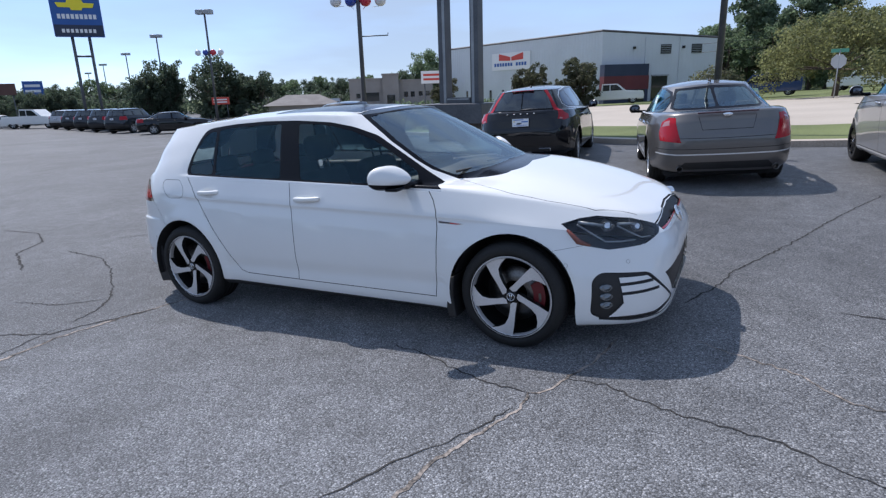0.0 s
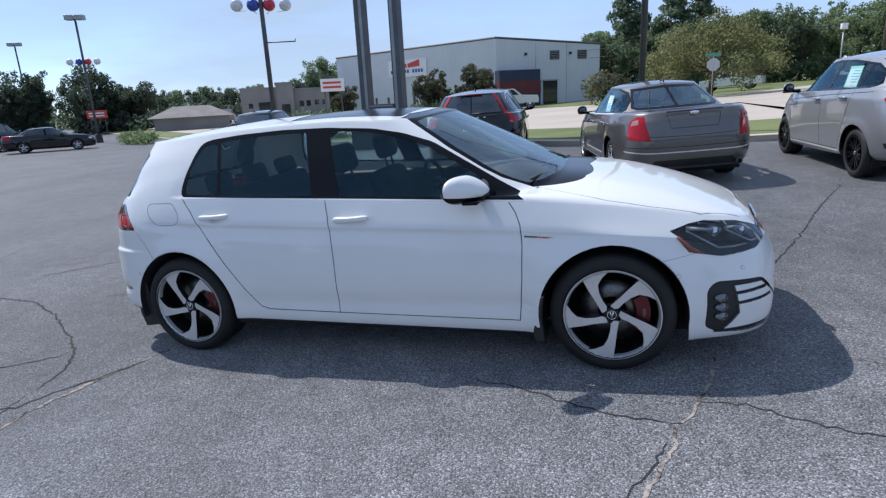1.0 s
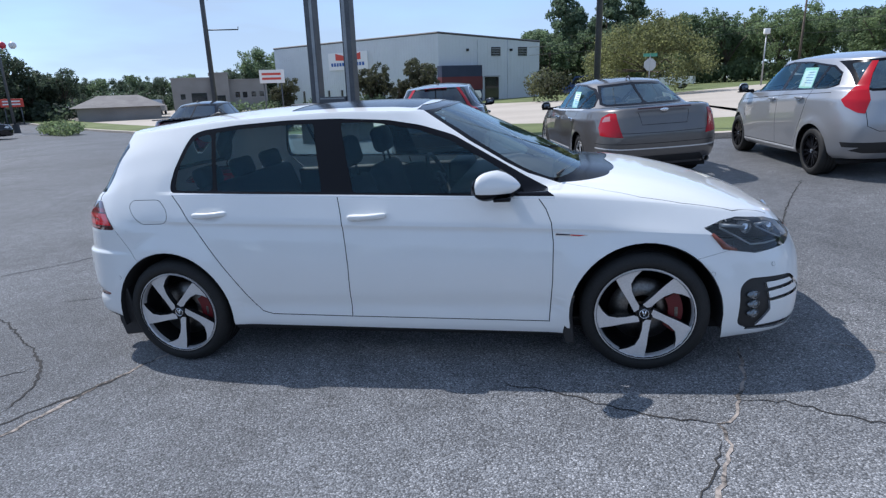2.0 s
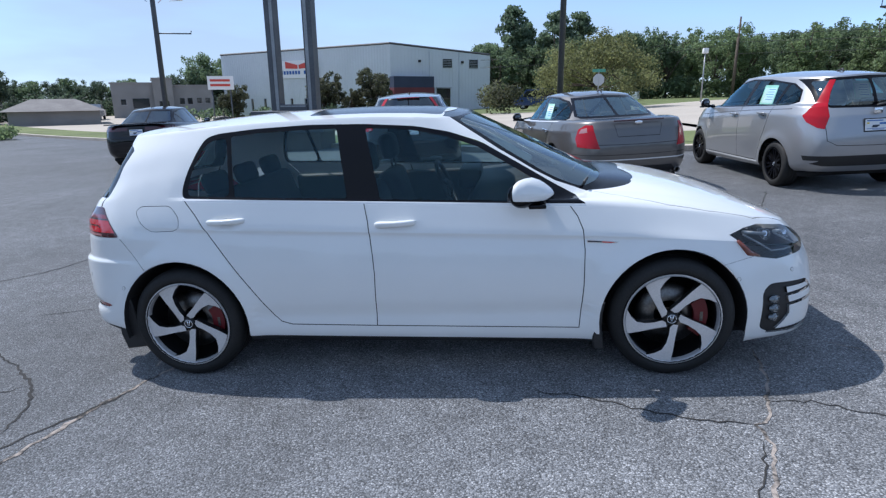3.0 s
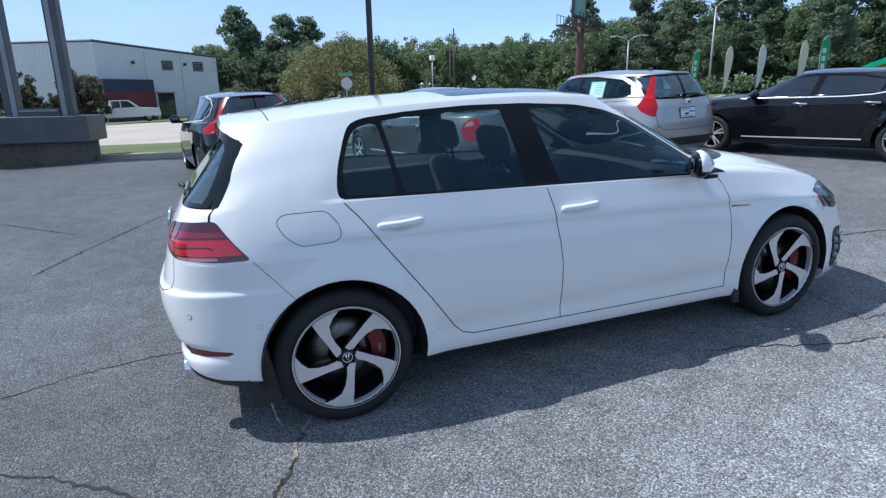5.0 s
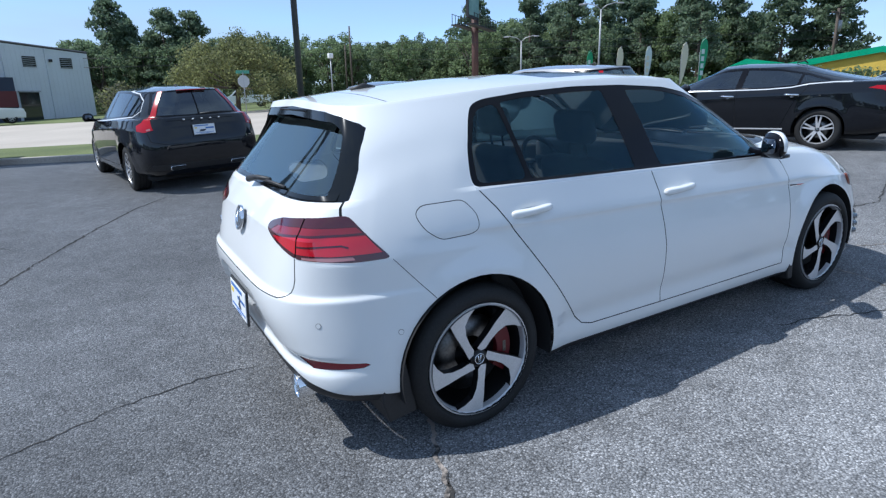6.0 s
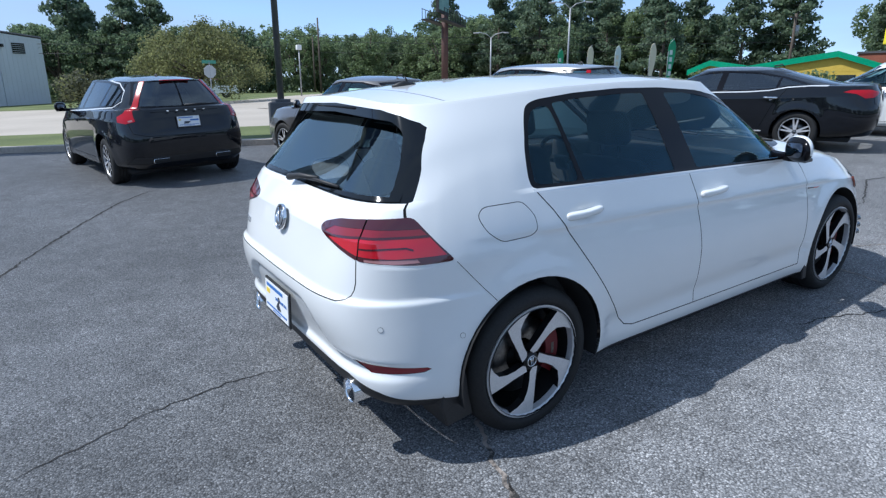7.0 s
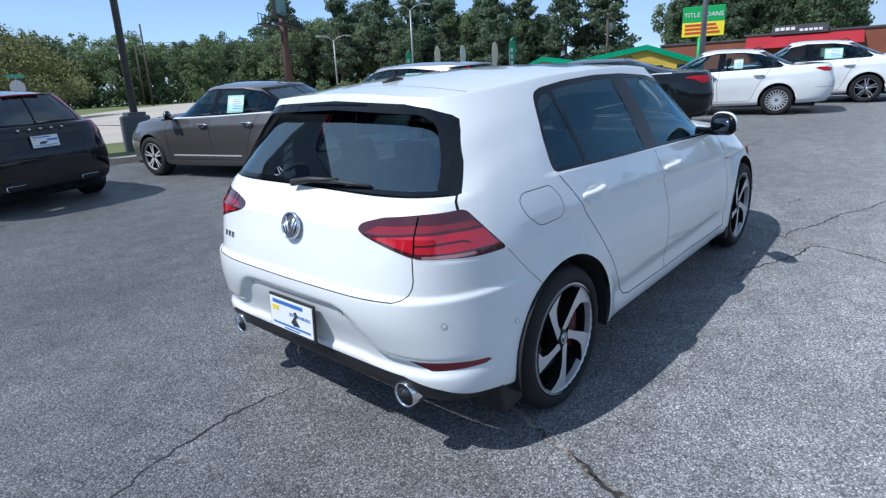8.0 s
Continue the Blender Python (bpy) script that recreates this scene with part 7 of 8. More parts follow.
def warehouse():
    base = gz(-13.5, 70)
    w = thing("warehouse", pose(-13.5, 70.4, base, 0, 0, 38), "white metal-clad warehouse with a dark roof edge and navy entrance", "building")
    L, D = 15.4, 26.2
    bm = bmesh.new()                                           # along x: the short face; along y: the long side, leaning back
    lean = 0.515
    p = [(0, 0), (L, 0), (L - lean * D, D), (-lean * D - 1.0, D)]
    low = [bm.verts.new((x, y, -0.8)) for x, y in p]
    top = [bm.verts.new((x, y, h)) for (x, y), h in zip(p, (8.35, 7.4, 7.3, 8.15))]
    for k in range(4):
        bm.faces.new((low[k], low[(k + 1) % 4], top[(k + 1) % 4], top[k]))
    bm.faces.new(top)
    bmesh.ops.recalc_face_normals(bm, faces=bm.faces)
    part("wall", bm, SIDING, w, smooth=False)
    for a, b, ha, hb in ((0, 1, 8.35, 7.4), (0, 3, 8.35, 8.15)):
        bm = bmesh.new()
        tube(bm, [(p[a][0], p[a][1], ha + 0.04), (p[b][0], p[b][1], hb + 0.04)], 0.13, 4)
        part("roof_edge", bm, ROOF_DARK, w, smooth=False)
    bm = bmesh.new()                                           # ribs of the cladding
    for k in range(1, 30):
        x = L * k / 30
        box(bm, x - 0.03, x + 0.03, -0.018, 0.02, -0.8, 8.3 - 1.05 * k / 30 - 0.1)
    for k in range(1, 70):
        q = k / 70
        x, y = (-lean * D - 1.0) * q, D * q
        box(bm, x - 0.02, x + 0.02, y - 0.03, y + 0.03, -0.8, 8.2 - 0.2 * q)
    tagged(part("cladding_rib", bm, SIDING, w, smooth=False), kind="stuff")
    for x in (7.7, 11.9):
        bm = bmesh.new()
        box(bm, x, x + 1.4, -0.08, 0.05, 5.6, 6.7)
        for k in range(5):
            box(bm, x, x + 1.4, -0.12, -0.06, 5.66 + 0.21 * k, 5.72 + 0.21 * k, mi=1)
        part("vent_grille", bm, [WINDOW_DARK, STEEL_POST], w, smooth=False)
    for x in (4.0, 10.6):
        bm = bmesh.new()
        box(bm, x, x + 0.25, -0.3, 0.0, 6.2, 6.5)
        part("wall_lamp", bm, TRIM_BLACK, w, smooth=False)
    for x in (5.6, 10.2):
        bm = bmesh.new()
        box(bm, x, x + 0.14, -0.16, 0.0, -0.5, 7.6)
        part("downpipe", bm, SIDING, w, smooth=False)
    bm = bmesh.new()
    box(bm, -0.2, 5.6, -1.2, 0.0, -0.6, 4.45)
    entrance = part("entrance_block", bm, NAVY, w, "navy and maroon entrance block", smooth=False)
    bm = bmesh.new()
    box(bm, -0.24, 5.64, -1.24, 0.0, 1.5, 3.1)
    part("maroon_band", bm, MAROON, entrance, smooth=False)
    bm = bmesh.new()
    box(bm, 4.2, 5.1, -1.28, -1.1, -0.6, 1.45)
    part("door", bm, WINDOW_DARK, entrance, smooth=False)
    bm = bmesh.new()
    box(bm, 6.7, 8.8, -0.1, 0.05, -0.6, 3.0)
    box(bm, 6.6, 8.9, -0.3, 0.05, 3.0, 3.15, mi=1)
    part("loading_door", bm, [WINDOW_DARK, STEEL_POST], w, "dark loading door", smooth=False)
    for k in range(7):
        q = 0.30 + 0.085 * k
        x, y = (-lean * D - 1.0) * q, D * q
        bm = bmesh.new()
        box(bm, x - 0.12, x + 0.1, y - 0.22, y + 0.22, 0.1, 1.9)
        part("slit_window", bm, WINDOW_DARK, w, smooth=False)
    q = 0.50
    x, y = (-lean * D - 1.0) * q, D * q
    turn = math.degrees(math.atan2(D, -lean * D - 1.0)) + 180
    bm = bmesh.new()
    box(bm, -3.6, 3.6, -0.2, 0.0, 3.7, 6.0, mi=0)
    prism(bm, [(-2.2, 5.0), (0.0, 4.9), (0.0, 5.4), (-2.2, 5.9)], -0.23, -0.2, 1)
    prism(bm, [(0.2, 4.9), (2.4, 5.0), (2.4, 5.9), (0.2, 5.4)], -0.23, -0.2, 1)
    for k in range(12):
        if k != 7:
            box(bm, -3.1 + 0.52 * k, -2.75 + 0.52 * k, -0.23, -0.2, 4.2, 4.65, mi=2)
    bmesh.ops.recalc_face_normals(bm, faces=bm.faces)
    sg = part("wall_sign", bm, [SIGN_WHITE, SIGN_RED, SIGN_BLUE], w, "white sign with red shapes and a row of blue bars", smooth=False)
    sg.matrix_local = pose(x, y, 0.9, 0, 0, turn)
    return w


warehouse()


def plain_building(name, x, y, turn, blocks, wall, label, roof=None, windows=()):
    b = thing(name, pose(x, y, gz(x, y) - 0.2, 0, 0, turn), label, "building")
    for x0, x1, y0, y1, h in blocks:
        bm = bmesh.new()
        box(bm, x0, x1, y0, y1, -0.6, h)
        body = part("wall", bm, wall, b, smooth=False)
        bm = bmesh.new()
        box(bm, x0 - 0.12, x1 + 0.12, y0 - 0.12, y1 + 0.12, h, h + 0.18)
        part("parapet", bm, roof or wall, b, smooth=False)
    for x0, x1, y0, z0, z1 in windows:
        bm = bmesh.new()
        box(bm, x0, x1, y0 - 0.04, y0 + 0.06, z0, z1, mi=0)
        box(bm, x0 - 0.06, x1 + 0.06, y0 - 0.06, y0 + 0.03, z0 - 0.06, z0, mi=1)
        part("window", bm, [WINDOW_DARK, STEEL_POST], b, smooth=False)
    return b


plain_building("office_building", -51.0, 70.5, 32, ((0, 5.0, -0.6, 9, 4.6), (5.0, 7.4, -1.2, 9, 5.2), (7.4, 12.6, 0, 9, 4.3)), STUCCO, "low grey stucco office building with small windows", None,
               ((1.0, 1.6, -0.6, 1.9, 2.6), (2.4, 4.4, -0.6, 1.4, 2.7), (8.2, 8.8, 0, 1.9, 2.7), (9.2, 9.8, 0, 1.9, 2.7), (10.4, 11.0, 0, 2.0, 2.7), (11.5, 12.1, 0, 2.0, 2.7), (5.6, 6.8, -1.2, 0.0, 2.3)))


def hip_house(x, y, turn, w, d, h, rise, wall, roof, label, name="house"):
    b = thing(name, pose(x, y, gz(x, y) - 0.1, 0, 0, turn), label, "building")
    bm = bmesh.new()
    box(bm, -w / 2, w / 2, -d / 2, d / 2, -0.5, h)
    part("wall", bm, wall, b, smooth=False)
    bm = bmesh.new()
    o = 0.6
    c = [bm.verts.new(p) for p in ((-w / 2 - o, -d / 2 - o, h), (w / 2 + o, -d / 2 - o, h), (w / 2 + o, d / 2 + o, h), (-w / 2 - o, d / 2 + o, h), (-w / 4, 0, h + rise), (w / 4, 0, h + rise))]
    for f in ((0, 1, 5, 4), (1, 2, 5), (2, 3, 4, 5), (3, 0, 4), (3, 2, 1, 0)):
        bm.faces.new([c[k] for k in f])
    part("roof", bm, roof, b, smooth=False)
    return b


SHINGLE = mottled("grey_shingle", (0.13, 0.12, 0.12), (0.22, 0.21, 0.20), 0.9, 20, 0.8)
hip_house(-45.0, 52.6, 38, 7.6, 7.0, 1.45, 1.15, STUCCO, SHINGLE, "low house with a grey hipped roof")

# ---- yellow restaurant, red shops, signs to the east ----
def yellow_building():
    z = gz(50, 22)
    b = thing("yellow_building", pose(50.5, 21.5, z, 0, 0, -72), "yellow building with a bright green low roof", "building")
    bm = bmesh.new()
    box(bm, -9, 5.5, 0, 8, -0.6, 1.5)
    prism(bm, [(-4.6, 1.5), (5.5, 1.45), (1.6, 2.75)], -0.01, 8)
    prism(bm, [(-9.3, 1.5), (-5.4, 1.5), (-8.0, 2.35)], -0.012, 8)
    part("wall", bm, YELLOW_WALL, b, smooth=False)
    eaves = (((-9.9, 1.75), (-8.0, 2.55)), ((-8.0, 2.55), (-5.0, 2.05)), ((-5.2, 1.95), (1.6, 3.0)), ((1.6, 3.0), (5.9, 1.5)))
    for (x0, z0), (x1, z1) in eaves:
        bm = bmesh.new()
        c = [bm.verts.new(p) for p in ((x0, -0.2, z0), (x1, -0.2, z1), (x1, 9, z1), (x0, 9, z0))]
        bm.faces.new(c)
        bmesh.ops.solidify(bm, geom=bm.faces[:], thickness=0.4)
        bmesh.ops.recalc_face_normals(bm, faces=bm.faces)
        part("roof", bm, GREEN_ROOF, b, smooth=False)
        bm = bmesh.new()
        prism(bm, [(x0, z0 + 0.05), (x1, z1 + 0.05), (x1, z1 - 0.42), (x0, z0 - 0.42)], -0.32, -0.22)
        bmesh.ops.recalc_face_normals(bm, faces=bm.faces)
        part("fascia_board", bm, GREEN_ROOF, b, "bright green fascia board", smooth=False)
    for k in range(6):
        bm = bmesh.new()
        box(bm, -8.3 + 2.5 * k, -7.0 + 2.5 * k, -0.05, 0.06, 0.3, 1.2)
        part("window", bm, WINDOW_DARK, b, smooth=False)
    for k in range(4):
        bm = bmesh.new()
        box(bm, -9.4 + 2.4 * k, -9.2 + 2.4 * k, -0.2, -0.05, -0.5, 1.5)
        part("post", bm, YELLOW_WALL, b, smooth=False)
    return b


yellow_building()
shops = plain_building("brick_shops", 66.0, 16.0, -80, ((-8, 0.5, 0, 9, 3.6), (0.5, 14, -1, 9, 3.9)), BRICK_RED, "red brick shops with a red awning", ROOF_DARK, ((2, 4, -1, 0.2, 1.6), (5, 7, -1, 0.2, 1.6)))
bm = bmesh.new()
prism(bm, [(-2.6, 2.6), (-1.0, 3.8), (-1.0, 2.6)], 0.6, 10.5, m=pose(0, 0, 0, 0, 0, 90) @ Matrix.Diagonal((1, -1, 1, 1)))
bmesh.ops.recalc_face_normals(bm, faces=bm.faces)
part("awning", bm, mottled("awning_red", (0.26, 0.008, 0.016), (0.38, 0.012, 0.026), 0.8, 12, 0.5), shops, "bright red awning", smooth=False)
bm = bmesh.new()
box(bm, 2.8, 7.6, -1.3, -1.0, 3.85, 4.7, mi=0)
for k in range(4):
    box(bm, 3.1 + 0.45 * k, 3.45 + 0.45 * k, -1.36, -1.28, 4.2, 4.5, mi=1)
for k in range(5):
    box(bm, 5.2 + 0.4 * k, 5.5 + 0.4 * k, -1.36, -1.28, 4.05, 4.28, mi=1)
part("shop_sign", bm, [ROOF_DARK, SIGN_WHITE], shops, "dark fascia with white bars", smooth=False)


YELLOW_SIGN = mat("sign_yellow", (0.85, 0.70, 0.02), 0.5)
BRIGHT_GREEN = mat("sign_bright_green", (0.02, 0.35, 0.08), 0.5)
zs = gz(46, 13.7)
pole_sign = thing("roadside_sign", pose(46.2, 13.7, zs, 0, 0, -72), "green and yellow roadside sign on a green post", "sign")
bm = bmesh.new()
box(bm, -1.5, 1.5, -0.15, 0.15, 4.3 - zs, 5.35 - zs, 0.03, mi=1)
box(bm, -1.5, 1.5, -0.15, 0.15, 5.35 - zs, 6.5 - zs, 0.03, mi=0)
for k in range(3):
    box(bm, -1.3, 1.2 - 0.15 * k, -0.17, -0.14, 4.5 + 0.28 * k - zs, 4.66 + 0.28 * k - zs, mi=2)
part("panel", bm, [BRIGHT_GREEN, YELLOW_SIGN, SIGN_RED], pole_sign, smooth=False)
words("TITLE LOANS", 0.47, SIGN_WHITE, pose(0, -0.17, 5.72 - zs, 90, 0, 0), pole_sign)
bm = bmesh.new()
tube(bm, [(-0.2, 0, -0.5), (-0.2, 0, 4.3 - zs)], 0.14, 10)
part("post", bm, BRIGHT_GREEN, pole_sign)


def street_pole(name, x, y, h, r, label, material=DARK_POST, base=0.0, category="pole", group="", lean=0.0, z=None):
    p = thing(name, pose(x, y, (gz(x, y) if z is None else z) - 0.05, 0, lean, 0), label, category, group)
    bm = bmesh.new()
    tube(bm, [(0, 0, base), (0, 0, h)], [r, r * 0.75], 12)
    part("pole", bm, material, p)
    return p


# timber pole in front of the sign, utility pole with transformer
street_pole("light_pole", 16.45, 4.25, 11, 0.085, "weathered grey light pole among the parked cars", STEEL_POST, 0, "lamp", "light poles")
up = street_pole("utility_pole", 67.0, 31.5, 8.2, 0.16, "utility pole with a crossbar and transformer", BARK)
bm = bmesh.new()
box(bm, -1.2, 1.2, -0.08, 0.08, 7.7, 7.85)
part("crossbar", bm, BARK, up, smooth=False)
bm = bmesh.new()
lathe(bm, [(0.01, 0), (0.32, 0.0), (0.32, 1.1), (0.01, 1.15)], 14, pose(0.4, 0, 5.9, 90, 0, 0))
part("transformer", bm, STEEL_POST, up)


def double_lamp(x, y, h, turn, label="tall street lamp with two curved arms"):
    p = street_pole("street_lamp", x, y, h, 0.10, label, STEEL_POST, 0, "lamp", "street lamps")
    for s in (1, -1):
        bm = bmesh.new()
        tube(bm, [(0, 0, h - 0.05), (0.5 * s, 0, h + 0.35), (1.3 * s, 0, h + 0.55), (1.9 * s, 0, h + 0.5)], 0.05, 6)
        box(bm, 1.7 * s - 0.3, 1.7 * s + 0.3, -0.12, 0.12, h + 0.42, h + 0.54, 0.03)
        part("arm", bm, STEEL_POST, p).matrix_local = pose(0, 0, 0, 0, 0, turn)
    return p


double_lamp(39.5, 38.5, 7.6, -40)
double_lamp(41.0, 52.0, 6.0, -40)
lamp_f = street_pole("lantern_post", 18.6, 53.3, 4.4, 0.07, "slim lantern post on the far lawn", STEEL_POST, 0, "lamp", "street lamps")
bm = bmesh.new()
box(bm, -0.22, 0.22, -0.22, 0.22, 4.3, 4.75, 0.03)
part("lantern", bm, SIGN_WHITE, lamp_f)
for x, y, h in ((26.0, 66.0, 8.6), (31.0, 80.0, 7.6)):
    street_pole("utility_pole", x, y, h, 0.12, "thin distant utility pole", BARK, 0, "pole", "utility poles")

# billboard
bz = gz(40, 59)
bb = thing("billboard", pose(39.7, 59.4, bz, 0, 0, 38), "tall billboard on a rust-brown post", "billboard")
RUST = mottled("rust_brown", (0.07, 0.035, 0.03), (0.11, 0.055, 0.045), 0.7)
bm = bmesh.new()
tube(bm, [(0, 0, -0.5), (0, 0, 12)], 0.42, 14)
part("post", bm, RUST, bb)
bm = bmesh.new()
for y in (-0.9, 0.9):
    box(bm, -4.6, 4.6, y - 0.5, y + 0.5, 7.95, 8.1)
    for k in range(9):
        tube(bm, [(-4.4 + 1.1 * k, y * 1.5, 8.1), (-4.4 + 1.1 * k, y * 1.5, 9.2)], 0.04, 5)
    tube(bm, [(-4.5, y * 1.5, 9.2), (4.5, y * 1.5, 9.2)], 0.04, 5)
part("walkway", bm, TRIM_BLACK, bb, "dark steel walkway with a railing", smooth=False)
bm = bmesh.new()
box(bm, -5.2, -1.2, -0.9, -0.6, 8.7, 12.5, mi=0)
box(bm, -5.0, -1.4, -0.94, -0.88, 9.0, 12.4, mi=1)
part("panel", bm, [TRIM_BLACK, mottled("faded_poster", (0.10, 0.22, 0.20), (0.20, 0.34, 0.32), 0.6, 2, 0.4)], bb, smooth=False)

# feather flags
FLAG_YELLOW, FLAG_GREEN, FLAG_WHITE = mat("flag_yellow", (0.62, 0.58, 0.40), 0.8), mat("flag_green", (0.04, 0.30, 0.13), 0.8), mat("flag_white", (0.55, 0.64, 0.58), 0.8)
for k, (a, d, fm) in enumerate(((44.0, 42, FLAG_GREEN), (41.3, 40, FLAG_YELLOW), (38.9, 41, FLAG_WHITE), (35.9, 40, FLAG_YELLOW), (34.3, 37, FLAG_GREEN))):
    x, y = -3.37 + d * math.cos(radians(a)), -2 + d * math.sin(radians(a))
    f = thing("feather_flag", pose(x, y, gz(x, y), 0, 0, a - 60), ("green", "yellow", "white", "yellow", "green")[k] + " feather banner on a thin pole", "flag", "feather flags")
    bm = bmesh.new()
    tube(bm, [(0, 0, -0.2), (0, 0, 2.2), (0.08, 0, 2.75), (0.3, 0, 2.95)], 0.02, 6)
    part("pole", bm, STEEL_POST, f)
    bm = bmesh.new()
    outline = [(0.0, 0.45), (0.10, 0.55), (0.24, 1.0), (0.36, 1.6), (0.43, 2.2), (0.42, 2.55), (0.35, 2.80), (0.22, 2.95), (0.08, 2.85), (0.0, 2.5)]
    prism(bm, outline, -0.012, 0.012)
    for k2 in range(4):
        box(bm, 0.08, 0.25, -0.016, 0.016, 0.95 + 0.38 * k2, 1.2 + 0.38 * k2, mi=1)
    bmesh.ops.recalc_face_normals(bm, faces=bm.faces)
    part("banner", bm, [fm, FLAG_WHITE if fm is FLAG_GREEN else FLAG_YELLOW], f, smooth=False)

# ---- lot furniture ----
# sign pylon on a stone base
pz = gz(-5.7, 13.4)
py = thing("sign_pylon", pose(-5.7, 13.5, pz, 0, 0, -6), "tall sign pylon with two dark posts on a stone base", "pylon")
STONE = mottled("brown_stone", (0.07, 0.06, 0.05), (0.15, 0.13, 0.11), 0.85, 14, 1.2, 0.5, 0.02)
bm = bmesh.new()
box(bm, -0.95, 0.95, -0.55, 0.55, -0.3, 0.55, 0.01)
part("stone_base", bm, STONE, py, smooth=False)
bm = bmesh.new()
box(bm, -1.12, 1.12, -0.72, 0.72, 0.55, 1.15, 0.02)
part("base_cladding", bm, DARK_POST, py, "dark grey metal cladding", smooth=False)
for x in (-0.72, 0.45):
    bm = bmesh.new()
    out = -1 if x < 0 else 1
    # light inner and dark outer strips: the metal's reflections put into its colour
    box(bm, x, x + 0.25, -0.15, 0.15, 1.15, 8.4, 0.01, mi=0)
    box(bm, x + (-0.012 if out < 0 else 0.115), x + (0.135 if out < 0 else 0.262), -0.165, 0.165, 1.15, 8.4, 0.005, mi=1)
    box(bm, x + (0.245 if out < 0 else -0.02), x + (0.27 if out < 0 else 0.005), -0.165, 0.165, 1.15, 8.4, 0.004, mi=1)
    part("post", bm, [STEEL_POST, DARK_POST], py, smooth=False)
bm = bmesh.new()
box(bm, -0.46, 0.42, -0.2, 0.2, 1.15, 1.33)
box(bm, -0.42, 0.38, -0.21, 0.21, 1.26, 1.30, mi=1)
part("cross_rail", bm, [DARK_POST, STEEL_POST], py, smooth=False)
bm = bmesh.new()
box(bm, -1.15, 1.15, -0.3, 0.3, 8.3, 11.2, 0.04)
box(bm, -1.08, 1.08, -0.33, -0.28, 8.4, 11.1, 0.01, mi=1)
for k in range(6):
    box(bm, -0.95 + 0.33 * k, -0.72 + 0.33 * k, -0.36, -0.32, 9.3, 9.75, mi=2)
part("sign_box", bm, [TRIM_BLACK, NAVY, STEEL_POST], py, "tall dark sign box with a row of pale bars", smooth=False)

# light poles
lp = street_pole("light_pole", 1.80, 10.95, 12.5, 0.075, "dark square light pole on a round concrete base", DARK_POST, 0.85, "lamp", "light poles")
bm = bmesh.new()
lathe(bm, [(0.001, 0.86), (0.26, 0.86), (0.29, 0.83), (0.30, -0.4)], 24, pose(0, 0, 0, 90, 0, 0) @ Matrix.Diagonal((1, 1, -1, 1)))
bmesh.ops.recalc_face_normals(bm, faces=bm.faces)
part("concrete_base", bm, mottled("dark_concrete", (0.06, 0.06, 0.065), (0.11, 0.11, 0.115), 0.85), lp)
bm = bmesh.new()
box(bm, -0.17, 0.17, -0.17, 0.17, 0.85, 0.93, 0.01)
part("base_plate", bm, DARK_POST, lp, smooth=False)
bm = bmesh.new()
box(bm, -0.7, 0.7, -0.2, 0.2, 12.4, 12.6, 0.02)
part("lamp_head", bm, DARK_POST, lp, smooth=False)

BALLOONS = [mat("balloon_" + n, c, 0.3, 0, 0.4) for n, c in (("white", (0.7, 0.7, 0.72)), ("red", (0.5, 0.02, 0.05)), ("blue", (0.02, 0.06, 0.35)))]


def lamp_pole(x, y, h, balloons=0.0, arm=0.0):
    p = street_pole("light_pole", x, y, h, 0.10, "tall lot light pole with box lamps", DARK_POST, 0.6, "lamp", "light poles")
    bm = bmesh.new()
    lathe(bm, [(0.001, 0.7), (0.26, 0.7), (0.30, -0.4)], 16, pose(0, 0, 0, 90, 0, 0) @ Matrix.Diagonal((1, 1, -1, 1)))
    bmesh.ops.recalc_face_normals(bm, faces=bm.faces)
    part("concrete_base", bm, TRIM_BLACK, p)
    for s in (-1, 1):
        bm = bmesh.new()
        box(bm, min(0.08 * s, 0.64 * s), max(0.08 * s, 0.64 * s), -0.28, 0.28, h - 0.09, h + 0.25, 0.02)
        part("lamp_head", bm, STEEL_POST, p, smooth=False).matrix_local = pose(0, 0, 0, 0, 0, 25)
    if balloons:
        for k in range(4):
            bm = bmesh.new()
            bmesh.ops.create_uvsphere(bm, u_segments=16, v_segments=10, radius=0.24)
            tube(bm, [(0, 0, -0.24), (-0.3 * (k - 1.5) * 0.7, 0, -0.35)], 0.01, 5)
            a = (k - 1.5) * 0.62
            ob = part("balloon", bm, BALLOONS[(0, 2, 1, 0)[k]], p, ("white", "blue", "red", "white")[k] + " plastic balloon")
            ob.matrix_local = pose(a * 0.85, a * 0.5, balloons, 0, 20 * a, 0)
    if arm:
        bm = bmesh.new()
        tube(bm, [(0, 0, arm), (1.15, 0.35, arm), (1.15, 0.35, arm + 0.1)], 0.025, 6)
        part("banner_arm", bm, DARK_POST, p)
    return p


lamp_pole(-12.25, 17.6, 9.0, 5.55, 4.15)
lamp_pole(-37.0, 32.0, 9.0, 6.0)
lamp_pole(-60.5, 45.7, 9.7)
lamp_pole(-86.0, 59.7, 9.6)
lamp_pole(-105.5, 68.7, 9.1)
lamp_pole(-132.0, 82.6, 8.8)
lamp_pole(-58.0, 60.5, 5.4)

